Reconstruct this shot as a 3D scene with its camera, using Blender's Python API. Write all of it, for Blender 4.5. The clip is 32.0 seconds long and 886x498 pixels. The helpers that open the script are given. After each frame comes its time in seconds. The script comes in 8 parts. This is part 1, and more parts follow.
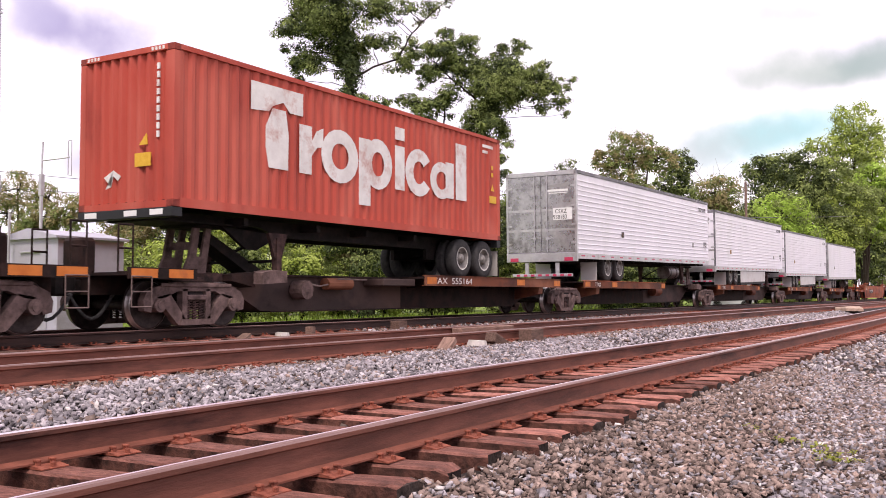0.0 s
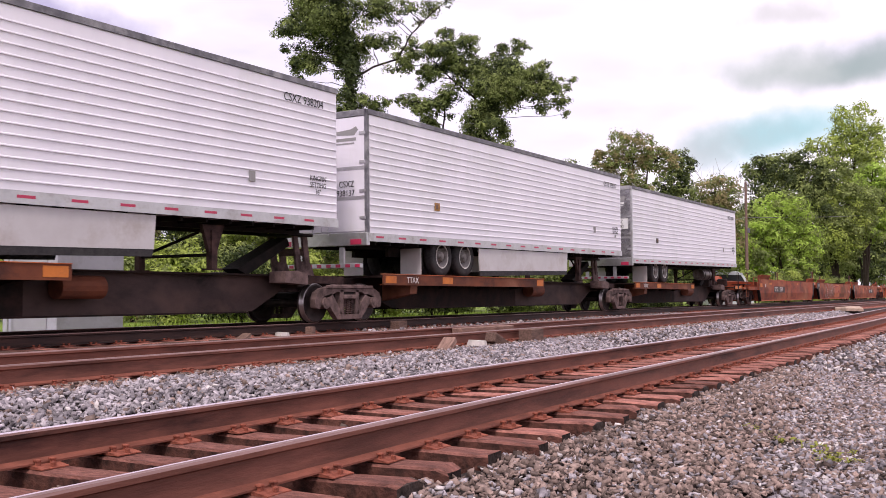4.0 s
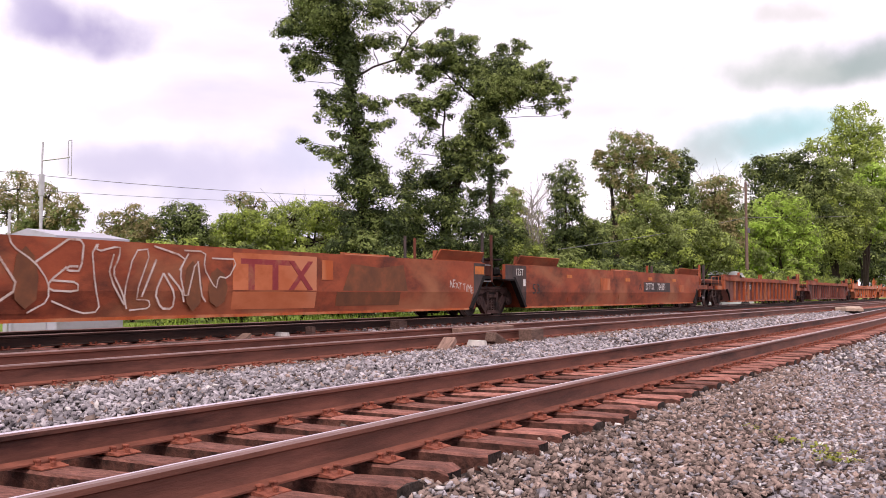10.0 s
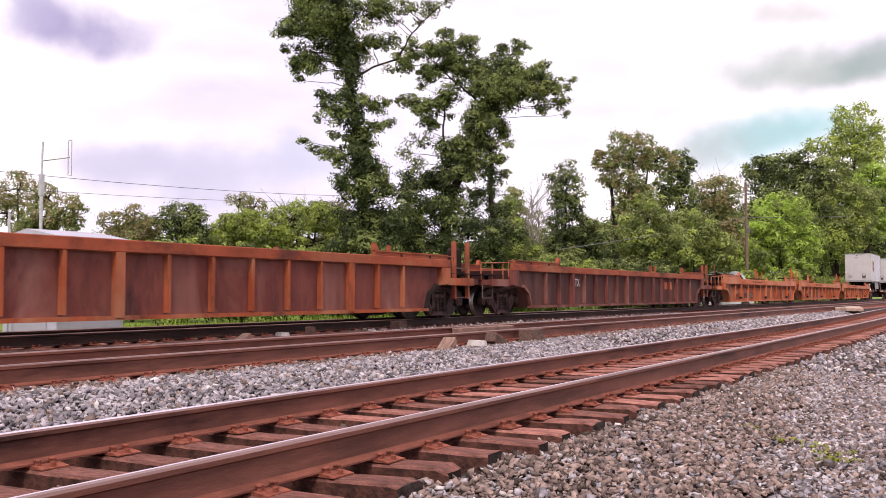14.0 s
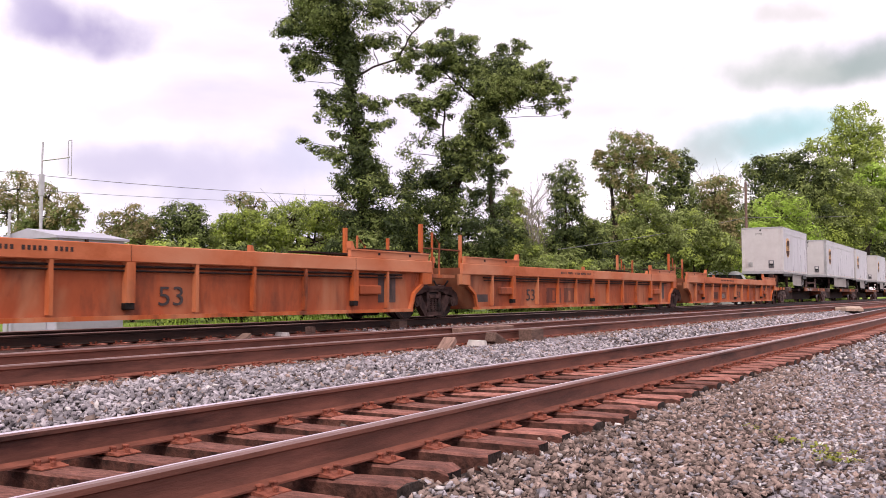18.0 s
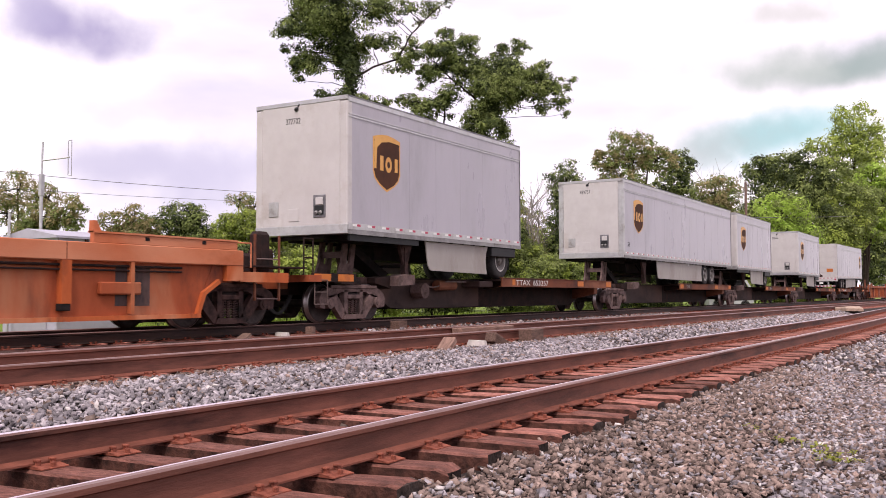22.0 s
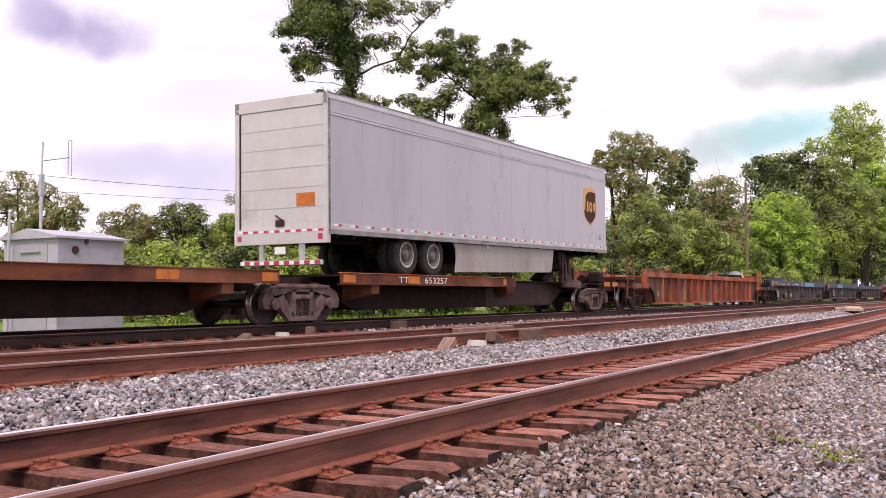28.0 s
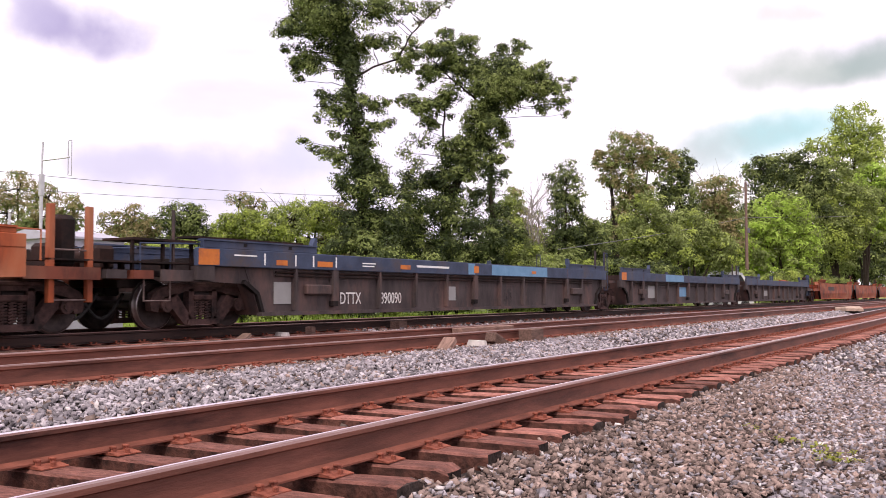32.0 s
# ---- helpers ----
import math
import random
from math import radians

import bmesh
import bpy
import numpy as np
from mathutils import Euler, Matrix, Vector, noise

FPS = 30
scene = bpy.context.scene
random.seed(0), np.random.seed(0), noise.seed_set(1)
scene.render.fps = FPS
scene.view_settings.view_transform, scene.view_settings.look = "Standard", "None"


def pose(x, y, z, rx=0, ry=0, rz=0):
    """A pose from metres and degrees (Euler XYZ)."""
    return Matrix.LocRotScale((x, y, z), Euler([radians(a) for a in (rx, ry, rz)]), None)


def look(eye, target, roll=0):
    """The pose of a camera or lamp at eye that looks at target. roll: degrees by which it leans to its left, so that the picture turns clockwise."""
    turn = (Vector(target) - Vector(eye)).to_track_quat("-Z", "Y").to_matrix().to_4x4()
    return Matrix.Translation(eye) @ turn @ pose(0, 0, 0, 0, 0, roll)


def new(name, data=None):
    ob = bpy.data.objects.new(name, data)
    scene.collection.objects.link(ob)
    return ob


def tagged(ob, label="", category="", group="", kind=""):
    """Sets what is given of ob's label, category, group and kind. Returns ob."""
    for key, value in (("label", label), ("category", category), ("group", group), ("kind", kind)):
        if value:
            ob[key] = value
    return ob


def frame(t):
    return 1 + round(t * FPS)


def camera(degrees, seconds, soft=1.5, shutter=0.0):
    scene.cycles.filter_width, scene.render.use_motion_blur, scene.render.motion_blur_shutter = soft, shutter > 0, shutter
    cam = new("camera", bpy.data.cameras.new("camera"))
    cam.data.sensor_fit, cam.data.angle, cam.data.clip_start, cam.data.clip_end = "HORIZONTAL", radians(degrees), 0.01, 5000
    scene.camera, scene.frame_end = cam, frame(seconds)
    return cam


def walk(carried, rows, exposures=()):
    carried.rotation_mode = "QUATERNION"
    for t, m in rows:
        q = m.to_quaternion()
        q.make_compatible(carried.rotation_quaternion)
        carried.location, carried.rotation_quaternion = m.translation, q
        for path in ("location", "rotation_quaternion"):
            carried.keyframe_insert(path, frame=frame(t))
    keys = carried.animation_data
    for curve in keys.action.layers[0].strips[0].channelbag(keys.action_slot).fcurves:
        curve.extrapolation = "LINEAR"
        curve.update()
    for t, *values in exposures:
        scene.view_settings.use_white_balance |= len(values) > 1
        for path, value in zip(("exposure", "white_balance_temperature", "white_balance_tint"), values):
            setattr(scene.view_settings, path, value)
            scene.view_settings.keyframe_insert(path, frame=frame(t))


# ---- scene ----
cam = camera(50.41, 32.0, soft=0.9, shutter=0.06)
EYE = (0.0, 0.0, 0.569)
AIM = (85.806, 51.115, 0.569 + 4.953)
walk(cam, [(0.0, look(EYE, AIM, -0.177)), (32.0, look(EYE, AIM, -0.177))],
     exposures=[(t, e, 6560 if 2.0 <= t <= 6.0 else 6770, 18 if 2.0 <= t <= 6.0 else 16) for t, e in ((0.0, 0.16), (1.0, 0.12), (2.0, 0.02), (3.0, -0.08), (6.0, 0.05), (8.0, 0.02), (10.0, 0.0), (20.0, 0.0), (22.0, -0.03),
                                              (23.0, 0.10), (24.0, 0.12), (25.0, 0.20), (28.0, 0.06), (29.0, 0.24), (30.0, 0.04), (32.0, 0.10))])

# ---- world and sun ----
SUN_EL, SUN_AZ = 54.0, 245.0      # degrees; azimuth counted from +y towards +x
world = bpy.data.worlds.new("sky")
scene.world = world
world.use_nodes = True


def build_world():
    nt = world.node_tree
    nt.nodes.clear()
    N, L = nt.nodes.new, nt.links.new
    out, bg = N("ShaderNodeOutputWorld"), N("ShaderNodeBackground")
    sky = N("ShaderNodeTexSky")
    sky.sky_type = "NISHITA"
    sky.sun_disc = False
    sky.sun_elevation, sky.sun_rotation = radians(SUN_EL), radians(SUN_AZ)
    sky.dust_density = 2.0
    dim = N("ShaderNodeMix")
    dim.data_type, dim.blend_type = "RGBA", "MULTIPLY"
    dim.inputs[0].default_value = 1.0
    L(sky.outputs[0], dim.inputs[6])
    dim.inputs[7].default_value = (0.12, 0.12, 0.12, 1)
    tc, mp = N("ShaderNodeTexCoord"), N("ShaderNodeMapping")
    mp.inputs["Scale"].default_value = (1.0, 1.0, 3.4)
    mp.inputs["Location"].default_value = (0.35, 0.1, 0.0)
    L(tc.outputs["Generated"], mp.inputs[0])
    big = N("ShaderNodeTexNoise")
    big.inputs["Scale"].default_value, big.inputs["Detail"].default_value = 2.6, 5.0
    L(mp.outputs[0], big.inputs["Vector"])
    shade = N("ShaderNodeValToRGB")                      # a bright veil, faintly uneven
    shade.color_ramp.elements[0].position, shade.color_ramp.elements[1].position = 0.34, 0.56
    shade.color_ramp.elements[0].color = (0.92, 0.87, 1.08, 1)
    shade.color_ramp.elements[1].color = (1.34, 1.27, 1.38, 1)
    L(big.outputs[0], shade.inputs[0])
    veil = N("ShaderNodeMix")                             # the sky shines a little through the veil
    veil.data_type = "RGBA"
    veil.inputs[0].default_value = 0.9
    L(dim.outputs[2], veil.inputs[6])
    L(shade.outputs[0], veil.inputs[7])
    col = veil.outputs[2]
    warp = N("ShaderNodeTexNoise")
    warp.inputs["Scale"].default_value, warp.inputs["Detail"].default_value = 8.0, 6.0
    L(tc.outputs["Generated"], warp.inputs["Vector"])
    sub, sc, add = (N("ShaderNodeVectorMath") for _ in range(3))
    sub.operation, sc.operation, add.operation = "SUBTRACT", "MULTIPLY", "ADD"
    sub.inputs[1].default_value, sc.inputs[1].default_value = (0.5, 0.5, 0.5), (0.26, 0.26, 0.085)
    L(warp.outputs["Color"], sub.inputs[0])
    L(sub.outputs[0], sc.inputs[0])
    L(sc.outputs[0], add.inputs[0])
    L(tc.outputs["Generated"], add.inputs[1])
    flat = N("ShaderNodeVectorMath")
    flat.operation = "MULTIPLY"
    flat.inputs[1].default_value = (1, 1, 3.5)
    L(add.outputs[0], flat.inputs[0])
    # dark undersides of single clouds: direction, reach, colour, depth
    for way, reach, tone, k in (((0.584, 0.767, 0.265), 0.1, (0.42, 0.38, 0.66), 0.9), ((0.547, 0.793, 0.269), 0.07, (0.62, 0.58, 0.84), 0.6), ((0.964, 0.154, 0.218), 0.1, (0.47, 0.55, 0.55), 0.85),
                                ((0.969, 0.099, 0.226), 0.1, (0.42, 0.52, 0.53), 0.85), ((0.955, 0.205, 0.214), 0.07, (0.66, 0.72, 0.72), 0.6), ((0.939, 0.251, 0.234), 0.08, (0.8, 0.84, 0.86), 0.5),
                                ((0.971, 0.182, 0.155), 0.1, (0.44, 0.80, 0.88), 0.95), ((0.961, 0.230, 0.155), 0.09, (0.6, 0.68, 0.72), 0.8), ((0.952, 0.267, 0.148), 0.06, (0.7, 0.74, 0.8), 0.6),
                                ((0.655, 0.744, 0.128), 0.12, (0.62, 0.6, 0.84), 0.75), ((0.724, 0.679, 0.125), 0.1, (0.7, 0.68, 0.92), 0.6), ((0.764, 0.629, 0.144), 0.09, (0.64, 0.66, 0.92), 0.65),
                                ((0.680, 0.708, 0.192), 0.1, (0.84, 0.78, 0.96), 0.5), ((0.889, 0.382, 0.252), 0.1, (0.92, 0.95, 1.0), 0.5), ((0.945, 0.170, 0.280), 0.06, (0.66, 0.66, 0.66), 0.6)):
        dist, mr, mx = N("ShaderNodeVectorMath"), N("ShaderNodeMapRange"), N("ShaderNodeMix")
        dist.operation, mx.data_type = "DISTANCE", "RGBA"
        L(flat.outputs[0], dist.inputs[0])
        dist.inputs[1].default_value = (way[0], way[1], way[2] * 3.5)
        mr.interpolation_type = "SMOOTHSTEP"
        mr.inputs[1].default_value, mr.inputs[2].default_value, mr.inputs[3].default_value, mr.inputs[4].default_value = reach * 0.2, reach * 1.25, k, 0.0
        L(dist.outputs["Value"], mr.inputs[0])
        L(mr.outputs[0], mx.inputs[0])
        L(col, mx.inputs[6])
        mx.inputs[7].default_value = (*tone, 1)
        col = mx.outputs[2]
    L(col, bg.inputs[0])
    bg.inputs[1].default_value = 1.0
    L(bg.outputs[0], out.inputs[0])


build_world()
sun_data = bpy.data.lights.new("sun", "SUN")
sun_data.energy, sun_data.angle, sun_data.color = 2.8, radians(18), (1.0, 0.95, 0.88)
sun = new("sun", sun_data)
az, el = radians(SUN_AZ), radians(SUN_EL)
sun.matrix_world = look((60 * math.sin(az) * math.cos(el), 60 * math.cos(az) * math.cos(el), 60 * math.sin(el)), (0, 0, 0))

# ---- materials ----


def mat(name, c1, c2, scale=4.0, rough=0.65, metal=0.0, bump=0.15, fine=60.0, stain=None, stain_scale=0.7,
        stain_from=0.52, stain_to=0.68, stretch=(1, 1, 1), island=0.0, spread=0.0, trans=0.0, fade=None, fade_scale=0.9):
    """Two-scale procedural surface: grain from c1 to c2, large stains, fine relief."""
    m = bpy.data.materials.new(name)
    m.use_nodes = True
    nt = m.node_tree
    N, L = nt.nodes.new, nt.links.new
    b = nt.nodes["Principled BSDF"]
    b.inputs["Metallic"].default_value = metal
    b.inputs["Specular IOR Level"].default_value = 0.5 if rough < 0.5 else 0.18
    tc, mp = N("ShaderNodeTexCoord"), N("ShaderNodeMapping")
    mp.inputs["Scale"].default_value = stretch
    L(tc.outputs["Object"], mp.inputs[0])
    n1 = N("ShaderNodeTexNoise")
    n1.inputs["Scale"].default_value, n1.inputs["Detail"].default_value, n1.inputs["Roughness"].default_value = scale, 6.0, 0.65
    L(mp.outputs[0], n1.inputs["Vector"])
    r1 = N("ShaderNodeValToRGB")
    r1.color_ramp.elements[0].position, r1.color_ramp.elements[1].position = 0.34, 0.66
    r1.color_ramp.elements[0].color, r1.color_ramp.elements[1].color = (*c1, 1), (*c2, 1)
    L(n1.outputs[0], r1.inputs[0])
    col = r1.outputs[0]
    if stain:
        n2 = N("ShaderNodeTexNoise")
        n2.inputs["Scale"].default_value, n2.inputs["Detail"].default_value = stain_scale, 7.0
        n2.inputs["Roughness"].default_value = 0.7
        L(mp.outputs[0], n2.inputs["Vector"])
        mr = N("ShaderNodeMapRange")
        mr.inputs[1].default_value, mr.inputs[2].default_value = stain_from, stain_to
        L(n2.outputs[0], mr.inputs[0])
        mx = N("ShaderNodeMix")
        mx.data_type = "RGBA"
        L(mr.outputs[0], mx.inputs[0])
        L(col, mx.inputs[6])
        mx.inputs[7].default_value = (*stain, 1)
        col = mx.outputs[2]
    if fade:
        n4 = N("ShaderNodeTexNoise")
        n4.inputs["Scale"].default_value, n4.inputs["Detail"].default_value, n4.inputs["Distortion"].default_value = fade_scale, 8.0, 0.6
        sh = N("ShaderNodeVectorMath")
        sh.operation = "ADD"
        sh.inputs[1].default_value = (17.3, 4.1, 9.7)
        L(mp.outputs[0], sh.inputs[0])
        L(sh.outputs[0], n4.inputs["Vector"])
        mr = N("ShaderNodeMapRange")
        mr.inputs[1].default_value, mr.inputs[2].default_value, mr.inputs[4].default_value = 0.50, 0.66, 0.8
        L(n4.outputs[0], mr.inputs[0])
        mx = N("ShaderNodeMix")
        mx.data_type = "RGBA"
        L(mr.outputs[0], mx.inputs[0])
        L(col, mx.inputs[6])
        mx.inputs[7].default_value = (*fade, 1)
        col = mx.outputs[2]
    if island or spread:
        src = N("ShaderNodeNewGeometry").outputs["Random Per Island"] if island else N("ShaderNodeObjectInfo").outputs["Random"]
        k = island or spread
        mr = N("ShaderNodeMapRange")
        mr.inputs[3].default_value, mr.inputs[4].default_value = 1 - k, 1 + k
        L(src, mr.inputs[0])
        hs = N("ShaderNodeHueSaturation")
        L(mr.outputs[0], hs.inputs["Value"])
        L(col, hs.inputs["Color"])
        col = hs.outputs[0]
    L(col, b.inputs["Base Color"])
    rr = N("ShaderNodeMapRange")
    rr.inputs[3].default_value, rr.inputs[4].default_value = max(rough - 0.12, 0.05), min(rough + 0.12, 1)
    L(n1.outputs[0], rr.inputs[0])
    L(rr.outputs[0], b.inputs["Roughness"])
    if bump:
        n3 = N("ShaderNodeTexNoise")
        n3.inputs["Scale"].default_value, n3.inputs["Detail"].default_value = fine, 4.0
        L(mp.outputs[0], n3.inputs["Vector"])
        bp = N("ShaderNodeBump")
        bp.inputs["Strength"].default_value, bp.inputs["Distance"].default_value = bump, 0.02
        L(n3.outputs[0], bp.inputs["Height"])
        L(bp.outputs[0], b.inputs["Normal"])
    if trans:
        b.inputs["Transmission Weight"].default_value = 0.0
        tr, add = N("ShaderNodeBsdfTranslucent"), N("ShaderNodeMixShader")
        L(col, tr.inputs[0])
        add.inputs[0].default_value = trans
        L(b.outputs[0], add.inputs[1])
        L(tr.outputs[0], add.inputs[2])
        L(add.outputs[0], nt.nodes["Material Output"].inputs[0])
    return m


def glossy_plain(name, c, rough=0.4, metal=0.0, bump=0.05):
    return mat(name, [v * 0.9 for v in c], c, 6.0, rough, metal, bump)


M_RAIL = mat("rail_rust", (0.106, 0.0428, 0.0324), (0.22, 0.0881, 0.0648), 5, 0.62, 0.1, 0.15, 80, stain=(0.037, 0.017, 0.015), stain_scale=1.2, stretch=(0.25, 1, 1.5))
# Far rails: dark rust with the shadow of the train painted in.
M_RAILSHADED = mat("train_shaded_rail", (0.0234, 0.0156, 0.0156), (0.0585, 0.0312, 0.026), 5, 0.6, 0.2, 0.15, 80, stain=(0.07, 0.032, 0.025), stain_scale=1.2, stretch=(0.25, 1, 1.5))
M_RAILFOOT = mat("red_rusty_rail_foot", (0.132, 0.0456, 0.0324), (0.24, 0.0816, 0.0564), 9, 0.85, 0.05, 0.2, 80, stain=(0.075, 0.028, 0.022), stain_scale=2.0, stretch=(0.5, 1, 1))
# Pale lavender base colour: the sky's sheen on the rail heads, painted in.
M_RAILTOP = mat("rail_head_sky_sheen", (0.58, 0.48, 0.56), (0.80, 0.70, 0.82), 2, 0.34, 0.35, 0.03, stain=(0.34, 0.21, 0.21), stain_scale=1.2, stretch=(0.25, 4, 1))
M_RAILWORN = mat("rusty_running_surface", (0.16, 0.085, 0.072), (0.33, 0.20, 0.185), 2, 0.42, 0.4, 0.05, stain=(0.16, 0.07, 0.055), stain_scale=1.2, stretch=(0.25, 4, 1))
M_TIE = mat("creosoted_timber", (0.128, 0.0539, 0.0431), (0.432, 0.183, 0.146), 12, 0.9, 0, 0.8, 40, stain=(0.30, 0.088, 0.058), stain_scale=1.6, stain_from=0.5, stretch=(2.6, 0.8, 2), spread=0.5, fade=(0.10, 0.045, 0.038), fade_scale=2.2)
# Tie ends and sides darker than the tops: their shade is in the colour.
M_TIE_END = mat("shaded_end_grain", (0.014, 0.011, 0.010), (0.06, 0.040, 0.035), 14, 0.95, 0, 0.8, 30)
M_TIE_SIDE = mat("tarry_shaded_timber_side", (0.035, 0.018, 0.015), (0.15, 0.062, 0.047), 10, 0.95, 0, 0.6, 40, stain=(0.21, 0.062, 0.04), stain_scale=2.0, spread=0.3)
M_PLATE = mat("rusty_tie_plate", (0.172, 0.0483, 0.0322), (0.333, 0.106, 0.069), 18, 0.9, 0.05, 0.4, 90, stain=(0.12, 0.045, 0.035), stain_scale=6)
# Bed taken near black to put shade between the loose stones.
M_GRAVEL = mat("ballast_bed_gap_shade", (0.010, 0.008, 0.007), (0.05, 0.036, 0.032), 30, 0.95, 0, 0.9, 30, stain=(0.08, 0.046, 0.038), stain_scale=0.6)
# Brown crib dust, its colour lowered for shade in the gaps between ties.
M_CRIB = mat("shade_dark_crib_dust", (0.0356, 0.0227, 0.0194), (0.194, 0.11, 0.0892), 28, 0.95, 0, 0.9, 35, stain=(0.20, 0.085, 0.06), stain_scale=1.5)
M_STONE = mat("crushed_stone", (0.178, 0.155, 0.17), (0.387, 0.345, 0.368), 9, 0.9, 0, 0.35, 60, island=0.6)
M_STONE_BROWN = mat("rusty_crushed_stone", (0.12, 0.086, 0.075), (0.30, 0.215, 0.188), 9, 0.9, 0, 0.35, 60, island=0.7)
M_STONE_WHITE = mat("pale_crushed_stone", (0.42, 0.375, 0.37), (0.58, 0.52, 0.51), 9, 0.9, 0, 0.3, 60, island=0.25)
M_GRASS = mat("rough_grass", (0.10, 0.16, 0.025), (0.22, 0.30, 0.05), 3, 0.95, 0, 0.8, 25, stain=(0.17, 0.19, 0.05), stain_scale=0.25)
M_BLADE = mat("grass_blades", (0.16, 0.25, 0.03), (0.30, 0.40, 0.07), 3, 0.8, 0, 0, island=0.35, trans=0.4)
M_WEED = mat("yellow_green_weed", (0.20, 0.22, 0.04), (0.36, 0.36, 0.09), 3, 0.8, 0, 0, island=0.35, trans=0.3)
M_ORANGE = mat("faded_orange_paint", (0.38, 0.080, 0.024), (0.52, 0.128, 0.042), 2.2, 0.6, 0.05, 0.15, 70, stain=(0.14, 0.042, 0.024), stain_scale=1.4, stain_from=0.52, stretch=(1, 1, 0.35), fade=(0.56, 0.24, 0.13))
M_BROWN = mat("rust_streaked_orange_paint", (0.24, 0.052, 0.026), (0.40, 0.096, 0.045), 1.6, 0.65, 0.05, 0.15, 70, stain=(0.085, 0.028, 0.02), stain_scale=0.9, stain_from=0.47, stain_to=0.66, stretch=(0.5, 1, 0.9), fade=(0.40, 0.155, 0.08), fade_scale=0.75)
M_MAROON = mat("weathered_brown_red_paint", (0.12, 0.034, 0.028), (0.21, 0.064, 0.05), 2.2, 0.7, 0.05, 0.15, 70, stain=(0.065, 0.026, 0.024), stain_scale=0.9, stretch=(1, 1, 0.4), fade=(0.28, 0.13, 0.105))
M_UMBER = mat("sooty_dark_brown_paint", (0.058, 0.024, 0.022), (0.11, 0.042, 0.036), 2.2, 0.7, 0.05, 0.15, 70, stain=(0.034, 0.018, 0.017), stain_scale=0.9, stretch=(1, 1, 0.4), fade=(0.15, 0.065, 0.052))
M_DARK = mat("sooty_dark_paint", (0.038, 0.029, 0.030), (0.085, 0.064, 0.064), 2.5, 0.7, 0.05, 0.15, 70, stain=(0.14, 0.08, 0.07), stain_scale=1.1, stain_from=0.5, stretch=(1, 1, 0.4))
M_NAVY = mat("faded_navy_paint", (0.030, 0.040, 0.075), (0.062, 0.080, 0.135), 2.0, 0.6, 0.05, 0.12, 70, stain=(0.08, 0.062, 0.06), stain_scale=0.8)
M_BLUE = mat("bright_blue_paint", (0.10, 0.22, 0.36), (0.16, 0.30, 0.46), 2.0, 0.55, 0, 0.1)
M_FRESH = mat("safety_orange_paint", (0.48, 0.135, 0.03), (0.60, 0.19, 0.045), 4, 0.55, 0, 0.1, stain=(0.30, 0.10, 0.05), stain_scale=2.2)
# Grimy steel, its colour lowered further for the shade under the cars.
M_GRIME_SHADE = mat("grimy_shade_dark_steel", (0.007, 0.006, 0.006), (0.022, 0.016, 0.016), 6, 0.75, 0.2, 0.25, 60, stain=(0.032, 0.02, 0.018), stain_scale=2.5)
M_TRUCK = mat("dusty_cast_steel", (0.032, 0.019, 0.018), (0.098, 0.054, 0.049), 6, 0.85, 0.1, 0.3, 60, stain=(0.014, 0.011, 0.011), stain_scale=2.5)
M_DUSTY = mat("pale_dusty_cast_steel", (0.085, 0.055, 0.052), (0.19, 0.125, 0.118), 6, 0.85, 0.05, 0.3, 60, stain=(0.045, 0.03, 0.028), stain_scale=2.0)
# Rusty steel taken near black for the shade under the decks.
M_SPINE = mat("rusty_shade_dark_steel", (0.013, 0.009, 0.009), (0.042, 0.021, 0.018), 3, 0.8, 0.1, 0.25, 60, stain=(0.009, 0.007, 0.007), stain_scale=1.2)
M_SILL = mat("rusty_side_sill", (0.11, 0.036, 0.022), (0.20, 0.062, 0.032), 2, 0.7, 0.05, 0.2, 60, stain=(0.055, 0.024, 0.02), stain_scale=1.3, stain_from=0.48, stretch=(0.6, 1, 1), fade=(0.26, 0.105, 0.062))
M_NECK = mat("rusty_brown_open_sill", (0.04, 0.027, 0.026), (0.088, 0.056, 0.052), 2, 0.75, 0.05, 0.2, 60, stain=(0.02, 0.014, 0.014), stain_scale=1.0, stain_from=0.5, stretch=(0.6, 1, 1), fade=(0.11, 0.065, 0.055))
M_RUSTWALL = mat("rusted_dark_brown_panel", (0.115, 0.036, 0.025), (0.205, 0.06, 0.038), 2, 0.75, 0.05, 0.2, 60, stain=(0.05, 0.022, 0.019), stain_scale=0.9, stain_from=0.48, stretch=(1, 1, 0.4), fade=(0.22, 0.10, 0.066))
M_WHEEL = mat("worn_wheel_steel", (0.028, 0.021, 0.021), (0.065, 0.048, 0.046), 8, 0.6, 0.5, 0.15)
M_TREAD = mat("polished_wheel_tread", (0.25, 0.22, 0.22), (0.42, 0.38, 0.38), 4, 0.32, 0.9, 0.03)
M_PANEL = mat("dull_orange_brown_panel", (0.28, 0.062, 0.025), (0.41, 0.10, 0.041), 2.0, 0.7, 0.05, 0.15, 70, stain=(0.10, 0.036, 0.026), stain_scale=0.9, stain_from=0.48, stretch=(1, 1, 0.4), fade=(0.42, 0.18, 0.10))
M_CHORD = mat("sun_bleached_orange_paint", (0.45, 0.118, 0.048), (0.58, 0.18, 0.085), 1.5, 0.65, 0.03, 0.12, 70, stain=(0.36, 0.085, 0.028), stain_scale=0.7, stain_from=0.52, stretch=(0.5, 1, 0.8), fade=(0.60, 0.29, 0.18), fade_scale=0.5)
M_STEP = mat("dusty_step_iron", (0.13, 0.09, 0.085), (0.22, 0.16, 0.15), 6, 0.8, 0.2, 0.1)
